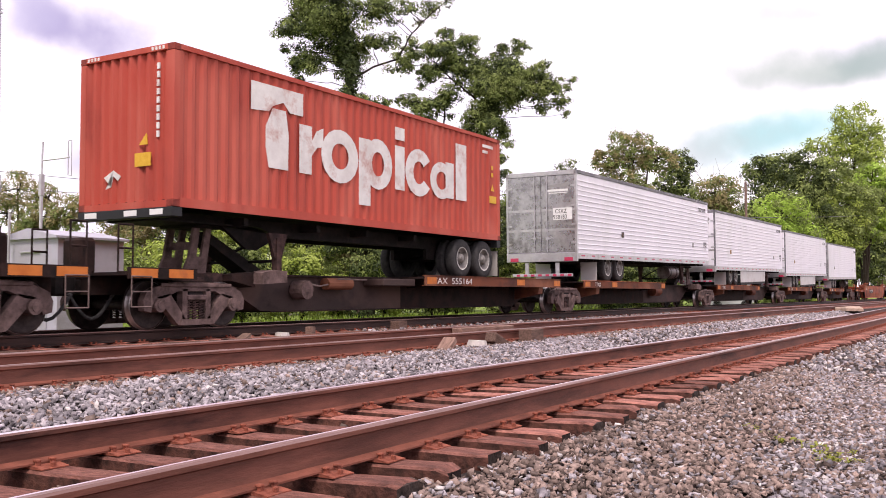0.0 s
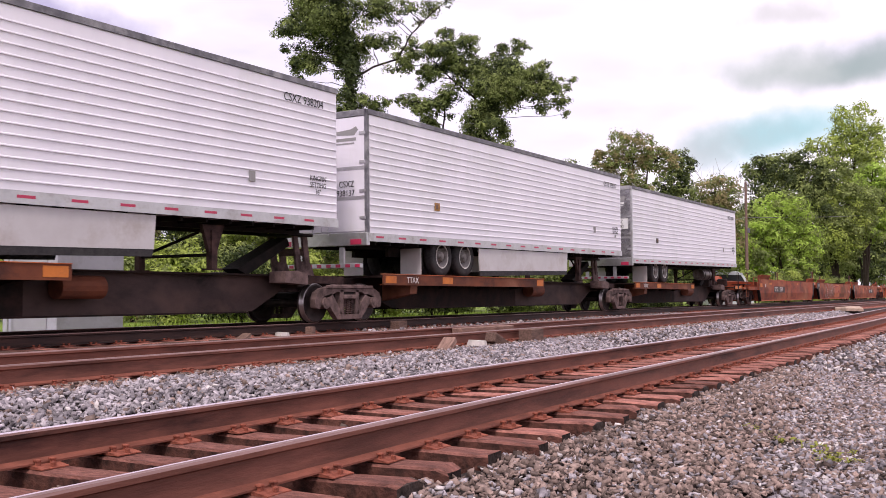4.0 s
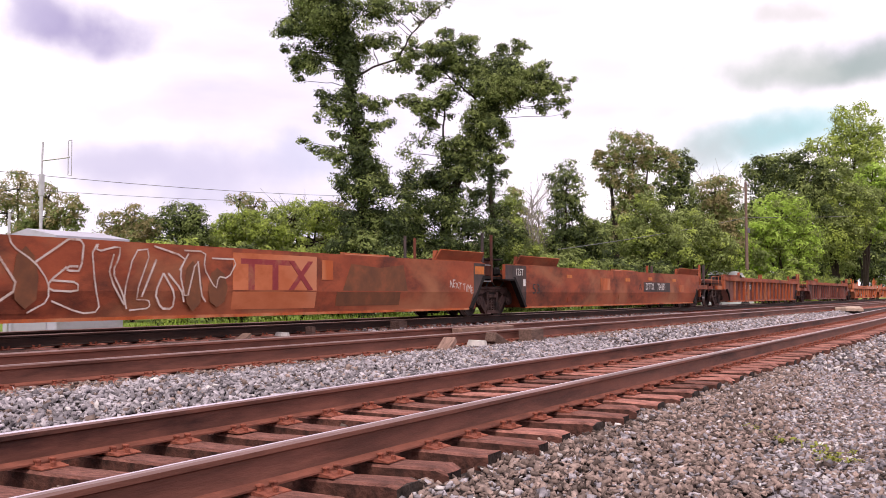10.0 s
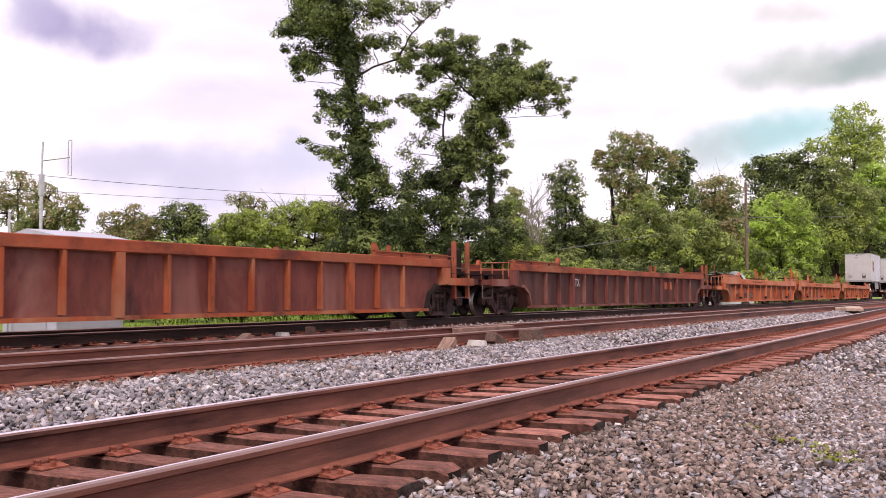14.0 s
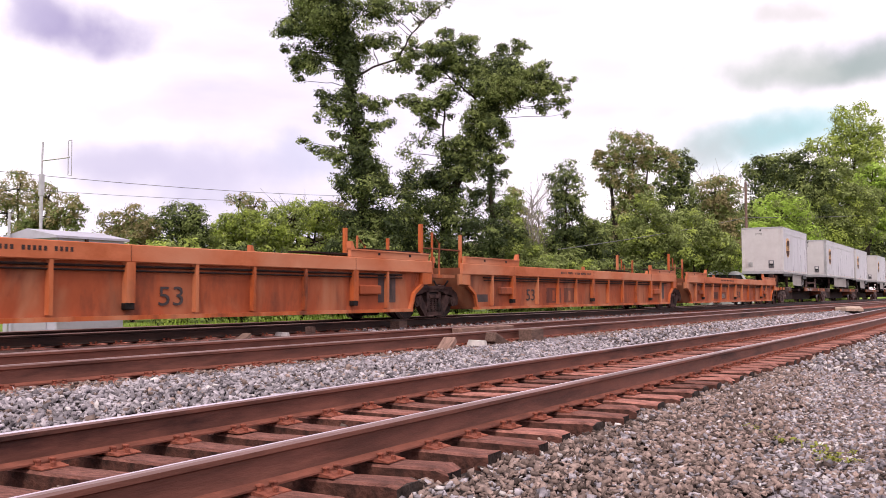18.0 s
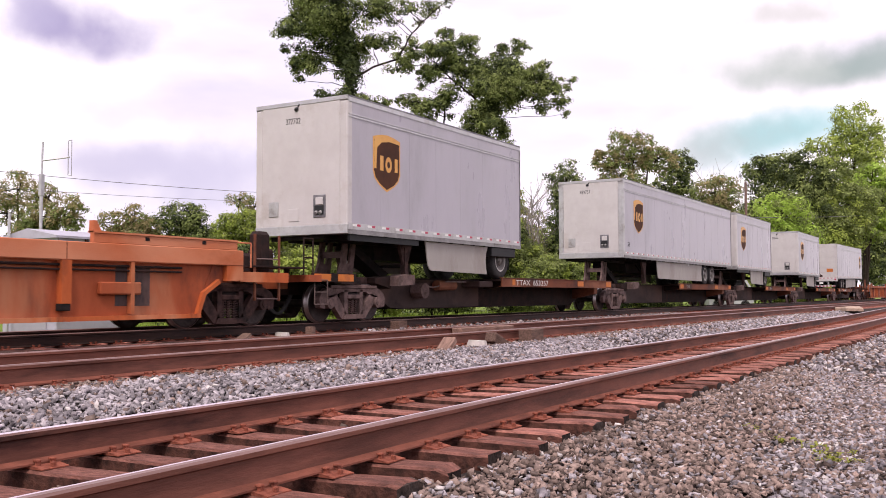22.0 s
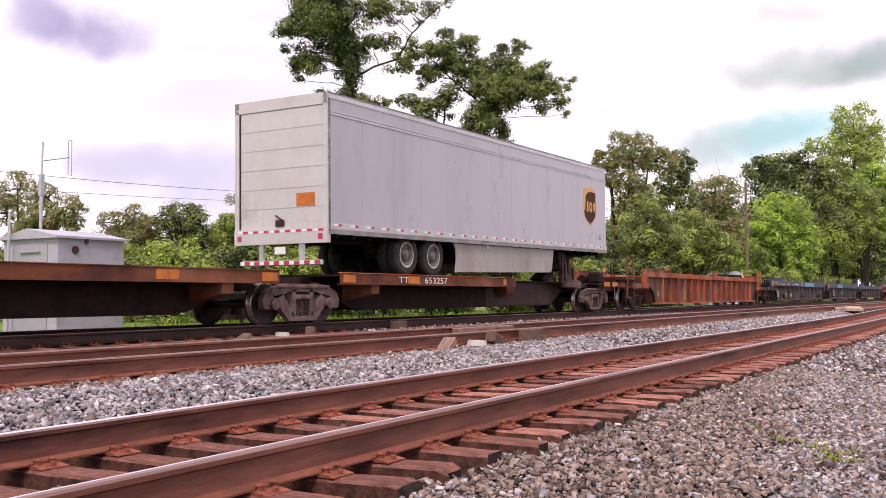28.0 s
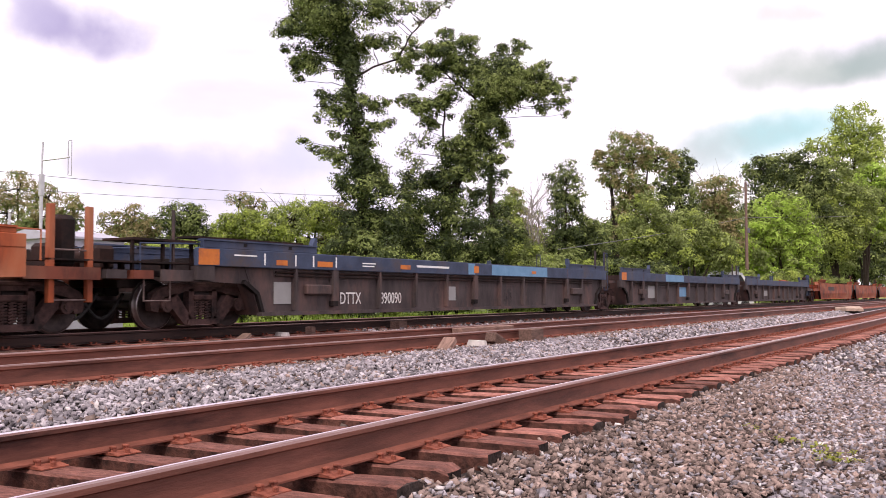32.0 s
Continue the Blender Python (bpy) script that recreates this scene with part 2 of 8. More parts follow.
M_SPRAY = mat("faded_white_spray_paint", (0.50, 0.38, 0.34), (0.66, 0.55, 0.52), 4, 0.7, 0, 0.05, stain=(0.30, 0.13, 0.08), stain_scale=3.0)
M_SPRAYFILL = mat("dark_olive_spray_paint", (0.13, 0.052, 0.03), (0.21, 0.08, 0.04), 2, 0.7, 0, 0.05, stain=(0.26, 0.08, 0.04), stain_scale=2.0)
M_LOGO = mat("faded_maroon_stencil", (0.24, 0.035, 0.04), (0.31, 0.055, 0.06), 3, 0.7, 0, 0.05, stain=(0.33, 0.12, 0.07), stain_scale=3.0)
M_RUBBER = mat("tyre_rubber", (0.026, 0.025, 0.027), (0.058, 0.054, 0.055), 10, 0.85, 0, 0.3, 50)
M_RIM = mat("grey_white_wheel_rim", (0.42, 0.40, 0.38), (0.62, 0.60, 0.58), 9, 0.5, 0.2, 0.08, stain=(0.22, 0.17, 0.14), stain_scale=5)
M_RIMDUST = mat("dusty_grey_wheel_disc", (0.15, 0.135, 0.13), (0.27, 0.25, 0.24), 9, 0.6, 0.1, 0.1, stain=(0.07, 0.06, 0.055), stain_scale=5)
M_WHITE = mat("white_trailer_paint", (0.76, 0.727, 0.799), (0.817, 0.782, 0.846), 1.2, 0.42, 0, 0.05, 30, stain=(0.72, 0.70, 0.74), stain_scale=0.5, stretch=(1, 1, 0.35))
M_GREYWHITE = mat("grey_trailer_paint", (0.385, 0.36, 0.42), (0.44, 0.415, 0.475), 1.0, 0.3, 0, 0.04, 30, stain=(0.345, 0.325, 0.37), stain_scale=0.5, stretch=(1, 1, 0.3))
M_NOSE = mat("pale_nose_paint", (0.49, 0.455, 0.46), (0.56, 0.53, 0.535), 1.4, 0.4, 0, 0.05, 30, stain=(0.42, 0.37, 0.355), stain_scale=0.8)
M_SKIRT = mat("dusty_fairing_plastic", (0.33, 0.30, 0.285), (0.39, 0.36, 0.345), 1.6, 0.6, 0, 0.06, stain=(0.28, 0.245, 0.225), stain_scale=0.9, stretch=(1, 1, 0.4))
M_ALU = mat("dull_aluminium", (0.42, 0.41, 0.42), (0.60, 0.59, 0.60), 3, 0.38, 0.75, 0.08, stain=(0.30, 0.27, 0.26), stain_scale=1.5)
M_STEELDOOR = mat("quilted_stainless_steel", (0.24, 0.235, 0.24), (0.50, 0.49, 0.495), 2.5, 0.28, 0.85, 0.35, 14, stain=(0.14, 0.13, 0.125), stain_scale=1.4)
M_TANK = mat("grimy_brown_tank", (0.04, 0.028, 0.026), (0.12, 0.085, 0.08), 4, 0.4, 0.5, 0.08, stain=(0.22, 0.18, 0.17), stain_scale=1.5, stretch=(0.4, 1, 1))
M_RAILGREY = mat("grimy_grey_rail", (0.20, 0.19, 0.20), (0.36, 0.35, 0.355), 5, 0.55, 0.3, 0.15, 40, stain=(0.12, 0.105, 0.10), stain_scale=2.5)
M_DARKRAIL = mat("dark_grey_trailer_rail", (0.12, 0.115, 0.13), (0.24, 0.23, 0.25), 4, 0.55, 0.3, 0.1, stain=(0.34, 0.33, 0.34), stain_scale=2.0)
M_RED = mat("faded_red_container_paint", (0.40, 0.062, 0.044), (0.48, 0.088, 0.062), 1.6, 0.6, 0, 0.1, 60, stain=(0.31, 0.056, 0.044), stain_scale=0.8, stretch=(1, 1, 0.3), fade=(0.50, 0.12, 0.088))
M_REDDARK = mat("scuffed_dark_red_casting", (0.15, 0.03, 0.025), (0.28, 0.055, 0.042), 6, 0.7, 0, 0.15, 60)
M_LETTER = mat("weathered_white_paint", (0.62, 0.58, 0.57), (0.76, 0.73, 0.72), 3, 0.55, 0, 0.05, stain=(0.50, 0.30, 0.27), stain_scale=2.0)
M_BLACK = glossy_plain("black_paint", (0.025, 0.025, 0.028), 0.5)
M_GREYTEXT = glossy_plain("faded_grey_paint", (0.30, 0.29, 0.29), 0.6)
M_REDTAPE = glossy_plain("red_reflective_tape", (0.48, 0.03, 0.085), 0.4)
M_WTAPE = glossy_plain("white_reflective_tape", (0.78, 0.77, 0.77), 0.4)
M_YELLOW = mat("faded_yellow_sticker", (0.62, 0.34, 0.03), (0.72, 0.44, 0.06), 8, 0.5, 0, 0.03)
M_TAN = mat("tan_sticker", (0.30, 0.155, 0.05), (0.40, 0.22, 0.08), 8, 0.6, 0, 0.03)
M_SHIELD = mat("dark_brown_emblem", (0.055, 0.024, 0.016), (0.085, 0.036, 0.022), 2.0, 0.75, 0, 0.03)
M_GOLD = mat("gold_emblem", (0.60, 0.27, 0.045), (0.70, 0.36, 0.08), 2.0, 0.4, 0, 0.03)
M_LEAF = mat("summer_leaves", (0.13, 0.17, 0.05), (0.30, 0.35, 0.12), 0.6, 0.6, 0, 0, island=0.45, trans=0.3)
# Vine leaves, darkened further for the shaded inside of the crowns.
M_LEAF_DARK = mat("vine_and_shade_dark_leaves", (0.0203, 0.0328, 0.0109), (0.0663, 0.0897, 0.0273), 0.6, 0.6, 0, 0, island=0.45, trans=0.09)
M_LEAF_LIGHT = mat("yellow_green_leaves", (0.31, 0.39, 0.07), (0.50, 0.57, 0.16), 0.6, 0.6, 0, 0, island=0.25, trans=0.40)
M_LEAF_LIME = mat("lime_green_leaves", (0.333, 0.483, 0.069), (0.517, 0.667, 0.161), 0.5, 0.6, 0, 0, island=0.2, trans=0.42)
M_LEAF_RED = mat("turning_leaves", (0.26, 0.225, 0.10), (0.40, 0.33, 0.17), 0.8, 0.6, 0, 0, island=0.3, trans=0.36)
M_BARK = mat("dark_bark", (0.0176, 0.0128, 0.0096), (0.048, 0.036, 0.0272), 9, 0.95, 0, 0.7, 20, stretch=(1, 1, 0.25))
M_TWIG = mat("dry_grey_twigs", (0.20, 0.17, 0.15), (0.30, 0.27, 0.24), 9, 0.9, 0, 0.2)
M_CABIN = mat("pale_grey_painted_steel", (0.40, 0.38, 0.45), (0.46, 0.44, 0.52), 1.5, 0.5, 0.1, 0.05, stain=(0.34, 0.32, 0.36), stain_scale=1.0)
# Darker copy of the cabin paint, for the face that lies in shade.
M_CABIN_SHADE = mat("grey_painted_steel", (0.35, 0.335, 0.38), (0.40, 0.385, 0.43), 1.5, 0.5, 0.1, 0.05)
M_GALV = mat("galvanised_steel", (0.45, 0.44, 0.46), (0.58, 0.57, 0.60), 6, 0.45, 0.7, 0.06)
M_POLE = mat("weathered_pole_timber", (0.14, 0.09, 0.075), (0.25, 0.165, 0.14), 6, 0.9, 0, 0.4, 40, stretch=(4, 4, 0.4))
M_PLANK = mat("weathered_grey_brown_timber", (0.11, 0.066, 0.053), (0.25, 0.155, 0.125), 7, 0.9, 0, 0.4, 40, stretch=(0.6, 4, 4), spread=0.35)
M_CROSSING = mat("bleached_timber", (0.32, 0.22, 0.17), (0.48, 0.36, 0.29), 7, 0.9, 0, 0.4, 40, stretch=(0.6, 4, 4), spread=0.25)
M_CONC = mat("pale_concrete", (0.40, 0.36, 0.34), (0.55, 0.50, 0.48), 8, 0.85, 0, 0.3, 50)
M_WIRE = glossy_plain("grey_cable", (0.16, 0.155, 0.17), 0.6)
M_CARPAINT = glossy_plain("white_car_paint", (0.62, 0.63, 0.66), 0.25)

# ---- mesh helpers ----


class Shape:
    """Collects vertices and faces for one mesh."""

    def __init__(self):
        self.v, self.f, self.m = [], [], []

    def add(self, verts, faces, mi=0):
        o = len(self.v)
        self.v += [tuple(p) for p in verts]
        self.f += [tuple(i + o for i in f) for f in faces]
        self.m += [mi] * len(faces)
        return self

    def box(self, x0, x1, y0, y1, z0, z1, mi=0, c=0.0):
        if c:
            pts = []
            for z, d in ((z0, c), (z0 + c, 0), (z1 - c, 0), (z1, c)):
                pts += [(x0 + d, y0 + d + (0 if d else c), z), (x0 + d + (0 if d else c), y0 + d, z), (x1 - d - (0 if d else c), y0 + d, z), (x1 - d, y0 + d + (0 if d else c), z),
                        (x1 - d, y1 - d - (0 if d else c), z), (x1 - d - (0 if d else c), y1 - d, z), (x0 + d + (0 if d else c), y1 - d, z), (x0 + d, y1 - d - (0 if d else c), z)]
            fs = [tuple(range(7, -1, -1)), tuple(range(24, 32))]
            for k in range(3):
                for i in range(8):
                    j = (i + 1) % 8
                    fs.append((k * 8 + i, k * 8 + j, k * 8 + 8 + j, k * 8 + 8 + i))
            return self.add(pts, fs, mi)
        return self.add([(x0, y0, z0), (x1, y0, z0), (x1, y1, z0), (x0, y1, z0), (x0, y0, z1), (x1, y0, z1), (x1, y1, z1), (x0, y1, z1)],
                        [(3, 2, 1, 0), (4, 5, 6, 7), (0, 1, 5, 4), (1, 2, 6, 5), (2, 3, 7, 6), (3, 0, 4, 7)], mi)

    def prism(self, prof, a0, a1, axis="y", mi=0):
        """A closed profile drawn out along an axis: profile (x, z) along y, (y, z) along x, (x, y) along z."""
        area = sum(prof[i][0] * prof[(i + 1) % len(prof)][1] - prof[(i + 1) % len(prof)][0] * prof[i][1] for i in range(len(prof)))
        if area < 0:
            prof = prof[::-1]
        n = len(prof)

        def put(u, w, a):
            return (u, a, w) if axis == "y" else (a, u, w) if axis == "x" else (u, w, a)
        pts = [put(u, w, a0) for u, w in prof] + [put(u, w, a1) for u, w in prof]
        fs = [(i, (i + 1) % n, n + (i + 1) % n, n + i) for i in range(n)] + [tuple(range(n - 1, -1, -1)), tuple(range(n, 2 * n))]
        if axis == "y":
            fs = [f[::-1] for f in fs]
        return self.add(pts, fs, mi)

    def rod(self, a, b, r, seg=8, mi=0, r2=None):
        a, b = Vector(a), Vector(b)
        d = (b - a).normalized()
        u = d.orthogonal().normalized()
        w = d.cross(u)
        r2 = r if r2 is None else r2
        pts = []
        for p, rr in ((a, r), (b, r2)):
            pts += [p + (u * math.cos(t) + w * math.sin(t)) * rr for t in (2 * math.pi * i / seg for i in range(seg))]
        fs = [(i, (i + 1) % seg, seg + (i + 1) % seg, seg + i) for i in range(seg)] + [tuple(range(seg - 1, -1, -1)), tuple(range(seg, 2 * seg))]
        return self.add(pts, fs, mi)

    def path(self, pts, r, seg=6, mi=0):
        """One bent tube through pts."""
        pts = [Vector(p) for p in pts]
        n, v = len(pts), []
        u = (pts[1] - pts[0]).orthogonal().normalized()
        for i, p in enumerate(pts):
            d = ((pts[min(i + 1, n - 1)] - p).normalized() + (p - pts[max(i - 1, 0)]).normalized()).normalized()
            u = u - d * u.dot(d)
            u = u.normalized() if u.length > 1e-4 else d.orthogonal().normalized()
            w = d.cross(u)
            v += [p + (u * math.cos(t) + w * math.sin(t)) * r for t in (2 * math.pi * k / seg for k in range(seg))]
        fs = [(i * seg + k, i * seg + (k + 1) % seg, (i + 1) * seg + (k + 1) % seg, (i + 1) * seg + k) for i in range(n - 1) for k in range(seg)]
        fs += [tuple(range(seg - 1, -1, -1)), tuple(range((n - 1) * seg, n * seg))]
        return self.add(v, fs, mi)

    def lathe(self, prof, centre, seg=28, mis=None):
        """Revolve (radius, along-y) pairs about the y axis through centre."""
        cx, cy, cz = centre
        n, pts, fs, mi = len(prof), [], [], []
        for k in range(seg):
            t = 2 * math.pi * k / seg
            pts += [(cx + r * math.cos(t), cy + y, cz + r * math.sin(t)) for r, y in prof]
        o = len(self.v)
        self.v += pts
        for k in range(seg):
            j = (k + 1) % seg
            for i in range(n - 1):
                self.f.append((o + k * n + i, o + k * n + i + 1, o + j * n + i + 1, o + j * n + i))
                self.m.append(mis[i] if mis else 0)
        return self

    def mesh(self, name, mats, smooth=False):
        me = bpy.data.meshes.new(name)
        me.from_pydata(self.v, [], self.f)
        for m in mats if isinstance(mats, (list, tuple)) else [mats]:
            me.materials.append(m)
        if any(self.m):
            me.polygons.foreach_set("material_index", self.m)
        if smooth:
            me.polygons.foreach_set("use_smooth", [True] * len(self.f))
        me.update()
        return me


def part(name, shape, material, parent=None, label="", at=None, smooth=False):
    """One mesh object, under a thing or a part; shape may be a ready mesh."""
    me = shape if isinstance(shape, bpy.types.Mesh) else shape.mesh(name, material, smooth)
    ob = new(name, me)
    if parent is not None:
        ob.parent = parent
    if at is not None:
        ob.matrix_basis = at
    return tagged(ob, label) if label else ob


def thing(name, label, category, group="", kind="", at=None):
    ob = new(name)
    ob.empty_display_size = 0.3
    if at is not None:
        ob.matrix_basis = at
    return tagged(ob, label, category, group, kind)


def writing(text, size, material, m, parent, name="lettering", squeeze=1.0, align="LEFT", thick=0.0015):
    cu = bpy.data.curves.new(name, "FONT")
    cu.body, cu.size, cu.extrude, cu.align_x, cu.resolution_u = text, size, thick, align, 3
    tmp = bpy.data.objects.new(name, cu)
    scene.collection.objects.link(tmp)
    me = bpy.data.meshes.new_from_object(tmp.evaluated_get(bpy.context.evaluated_depsgraph_get()))
    bpy.data.objects.remove(tmp)
    me.transform(Matrix.Diagonal((squeeze, 1, 1, 1)))
    me.materials.clear()
    me.materials.append(material)
    return part(name, me, material, parent, at=m)


def on_side(x, y, z):
    """Pose for writing on a face that looks to -y."""
    return Matrix.Translation((x, y, z)) @ Matrix.Rotation(radians(90), 4, "X")


def on_nose(x, y, z):
    """Pose for writing on a face that looks to -x."""
    return Matrix.Translation((x, y, z)) @ Matrix(((0, 0, -1, 0), (-1, 0, 0, 0), (0, 1, 0, 0), (0, 0, 0, 1)))

# ---- ground and ballast ----
Y1, Y2 = 13.402, 7.966            # centre lines of the two straight tracks; their rail tops are at z = 0
Z3 = -0.161                       # rail top of the near track
GAUGE = 0.7535                    # centre line to the middle of a rail head


def near_line(x):
    """Centre line of the near track, which bends gently: y and its slope."""
    u = min(max(x, -8.0), 42.0)
    y = 3.829 + 0.017746 * u - 0.0010314 * u * u + 0.0000195 * u ** 3
    s = 0.017746 - 0.0020628 * u + 0.0000585 * u * u
    return y + s * (x - u), s


def lerp(a, b, t):
    t = min(max(t, 0.0), 1.0)
    t = t * t * (3 - 2 * t)
    return a + (b - a) * t


def ground_z(x, y):
    c, _ = near_line(x)
    if y < c - 1.1:
        z = lerp(-0.455, -0.57, (c - 1.1 - y) / 1.7)
    elif y < c + 1.15:
        z = -0.455 + 0.045 * max(0.0, 1 - abs(y - c) / 0.6) - 0.16 * max(0.0, 1 - abs(abs(y - c) - 0.85) / 0.4)
    elif y < Y2 - 1.3:
        z = lerp(-0.475, -0.215, (y - c - 1.15) / max(Y2 - 1.3 - c - 1.15, 0.3))
    elif y < Y1 + 1.6:
        z = -0.215 - 0.09 * max(0.0, 1 - abs(y - 10.7) / 1.3)
    else:
        z = lerp(-0.215, -0.62, (y - Y1 - 1.6) / 1.9)
    return z


def axis_steps(a, b, step, far):
    inner = [a + i * step for i in range(int((b - a) / step) + 1)]
    lo, hi, d = [], [], step
    while True:
        d *= 1.45
        lo.append((lo[-1] if lo else a) - d)
        hi.append((hi[-1] if hi else inner[-1]) + d)
        if d > far / 3:
            break
    return lo[::-1] + inner + hi


def build_ground():
    xs, ys = axis_steps(-6, 70, 0.8, 2500), axis_steps(-4, 24, 0.32, 2500)
    v = []
    for y in ys:
        for x in xs:
            near = 1.0 if -8 < x < 90 and -6 < y < 26 else 0.0
            v.append((x, y, ground_z(x, y) + near * 0.022 * noise.noise((x * 1.7, y * 1.7, 0.0))))
    n, sh = len(xs), Shape()
    sh.v = v
    for j in range(len(ys) - 1):
        for i in range(n - 1):
            sh.f.append((j * n + i, j * n + i + 1, (j + 1) * n + i + 1, (j + 1) * n + i))
            yc = (ys[j] + ys[j + 1]) / 2 + 0.35 * math.sin(xs[i] * 1.3) + 0.25 * math.sin(xs[i] * 3.1)
            ym = (ys[j] + ys[j + 1]) / 2
            crib = min(abs(ym - near_line(xs[i])[0]) / 1.15, abs(ym - Y2) / 1.25, abs(ym - Y1) / 1.25) < 1
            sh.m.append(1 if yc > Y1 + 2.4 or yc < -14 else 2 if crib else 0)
    tagged(part("ground", sh, [M_GRAVEL, M_GRASS, M_CRIB], smooth=True), "flat railway ground, its ballast bed dark for the shade between stones, with rough grass beyond", "ground", kind="structure")


build_ground()
rng = np.random.default_rng(7)
CUBE = np.array([(-1, -1, -1), (1, -1, -1), (1, 1, -1), (-1, 1, -1), (-1, -1, 1), (1, -1, 1), (1, 1, 1), (-1, 1, 1)], float) * 0.5
CUBE_F = np.array([(3, 2, 1, 0), (4, 5, 6, 7), (0, 1, 5, 4), (1, 2, 6, 5), (2, 3, 7, 6), (3, 0, 4, 7)])


def raw_mesh(name, verts, quads, mats, mi=None, smooth=False):
    me = bpy.data.meshes.new(name)
    me.vertices.add(len(verts))
    me.vertices.foreach_set("co", np.ascontiguousarray(verts, dtype=np.float32).ravel())
    nq, k = quads.shape
    me.loops.add(nq * k)
    me.loops.foreach_set("vertex_index", np.ascontiguousarray(quads, dtype=np.int32).ravel())
    me.polygons.add(nq)
    me.polygons.foreach_set("loop_start", np.arange(0, nq * k, k, dtype=np.int32))
    me.polygons.foreach_set("loop_total", np.full(nq, k, dtype=np.int32))
    for m in mats:
        me.materials.append(m)
    if mi is not None:
        me.polygons.foreach_set("material_index", mi.astype(np.int32))
    if smooth:
        me.polygons.foreach_set("use_smooth", np.ones(nq, dtype=bool))
    me.update(calc_edges=True)
    me.validate()
    return me


def turns(n):
    """Random headings with a modest tilt, as stones come to rest."""
    a, p, r = rng.uniform(0, 2 * np.pi, n), rng.normal(0, 0.55, n), rng.normal(0, 0.55, n)
    ca, sa, cp, sp, cr, sr = np.cos(a), np.sin(a), np.cos(p), np.sin(p), np.cos(r), np.sin(r)
    return np.stack([np.stack([ca * cp, ca * sp * sr - sa * cr, ca * sp * cr + sa * sr], -1),
                     np.stack([sa * cp, sa * sp * sr + ca * cr, sa * sp * cr - ca * sr], -1),
                     np.stack([-sp, cp * sr, cp * cr], -1)], 1)


def stones(name, label, pts, size, mix):
    """Broken stones at pts (n, 3), of the given sizes (n), coloured by shares of three materials."""
    n = len(pts)
    v = CUBE[None] * (1 + rng.uniform(-0.42, 0.26, (n, 8, 1))) + rng.uniform(-0.15, 0.15, (n, 8, 3))
    v = v * (size[:, None] * rng.uniform([0.95, 0.65, 0.32], [1.4, 1.1, 0.62], (n, 3)))[:, None, :]
    v = np.einsum("nij,nkj->nki", turns(n), v)
    v = v + pts[:, None, :]
    quads = (CUBE_F[None] + (np.arange(n) * 8)[:, None, None]).reshape(-1, 4)
    mi = np.repeat(rng.choice(3, n, p=mix), 6)
    me = raw_mesh(name, v.reshape(-1, 3), quads, [M_STONE, M_STONE_BROWN, M_STONE_WHITE], mi)
    tagged(new(name, me), label, "gravel", kind="stuff")


def spread(depth0, depth1, per_m2, keep):
    """Random ground points in the stretch of ground before the camera stand, filtered by keep(x, y)."""
    a0, a1 = radians(3.5), radians(59)
    n = int(per_m2 * 0.5 * (a1 - a0) * (depth1 ** 2 - depth0 ** 2))
    r, a = np.sqrt(rng.uniform(depth0 ** 2, depth1 ** 2, n)), rng.uniform(a0, a1, n)
    x, y = r * np.cos(a), r * np.sin(a)
    ok = np.array([keep(p, q) for p, q in zip(x, y)], bool)
    x, y = x[ok], y[ok]
    z = np.array([ground_z(p, q) for p, q in zip(x, y)])
    return np.stack([x, y, z], -1)


def in_near_shoulder(x, y):
    return y < near_line(x)[0] - 1.2 - 0.12 * math.sin(7 * x) and y > -1.0


def in_strip(x, y):
    return near_line(x)[0] + 1.05 < y < Y2 - 1.28 + 0.07 * math.sin(4.3 * x)


def in_cribs(x, y):
    return abs(y - near_line(x)[0]) < 0.55


def in_litter(x, y):
    return Y2 - 1.4 - 0.08 * math.sin(5 * x) < y < Y2 - 0.84


def in_main(x, y):
    return Y2 - 1.15 < y < Y1 + 2.4


def sized(p, lo, hi, grow=0.0):
    return (lo + (hi * 1.25 - lo) * rng.uniform(0, 1, len(p)) ** 1.7) * (1 + grow * np.linalg.norm(p[:, :2], axis=1))


p = spread(3.6, 14, 1150, in_near_shoulder)
fine_side = p[:, 1] < 0.55 + 0.13 * p[:, 0] + 0.15 * np.sin(3 * p[:, 0])
q, p = p[fine_side], p[~fine_side]
stones("ballast_stones", "loose brown and grey crushed stones beside the near track", p + [0, 0, 0.012] + rng.uniform(0, 1, (len(p), 1)) * [0, 0, 0.02], sized(p, 0.017, 0.038), [0.16, 0.82, 0.02])
stones("fine_gravel", "fine trodden grey gravel with scattered pale stones", q + [0, 0, 0.004], sized(q, 0.014, 0.034), [0.46, 0.46, 0.08])
p = spread(14, 45, 110, in_near_shoulder)
stones("ballast_stones", "loose grey crushed stones along the near track", p + [0, 0, 0.008], sized(p, 0.026, 0.052, 0.02), [0.52, 0.36, 0.12])
p = spread(4.5, 17, 1000, in_strip)
stones("ballast_stones", "clean grey crushed stones between the tracks", p + [0, 0, 0.010] + rng.uniform(0, 1, (len(p), 1)) * [0, 0, 0.02], sized(p, 0.022, 0.046), [0.86, 0.12, 0.02])
p = spread(17, 48, 150, in_strip)
stones("ballast_stones", "clean grey crushed stones between the tracks", p + [0, 0, 0.010], sized(p, 0.027, 0.05, 0.013), [0.76, 0.18, 0.06])
p = spread(6, 40, 420, in_litter)
stones("rusty_litter", "rusty chips and dirt along the foot of the rail", p + [0, 0, 0.014], sized(p, 0.012, 0.032, 0.01), [0.06, 0.92, 0.02])
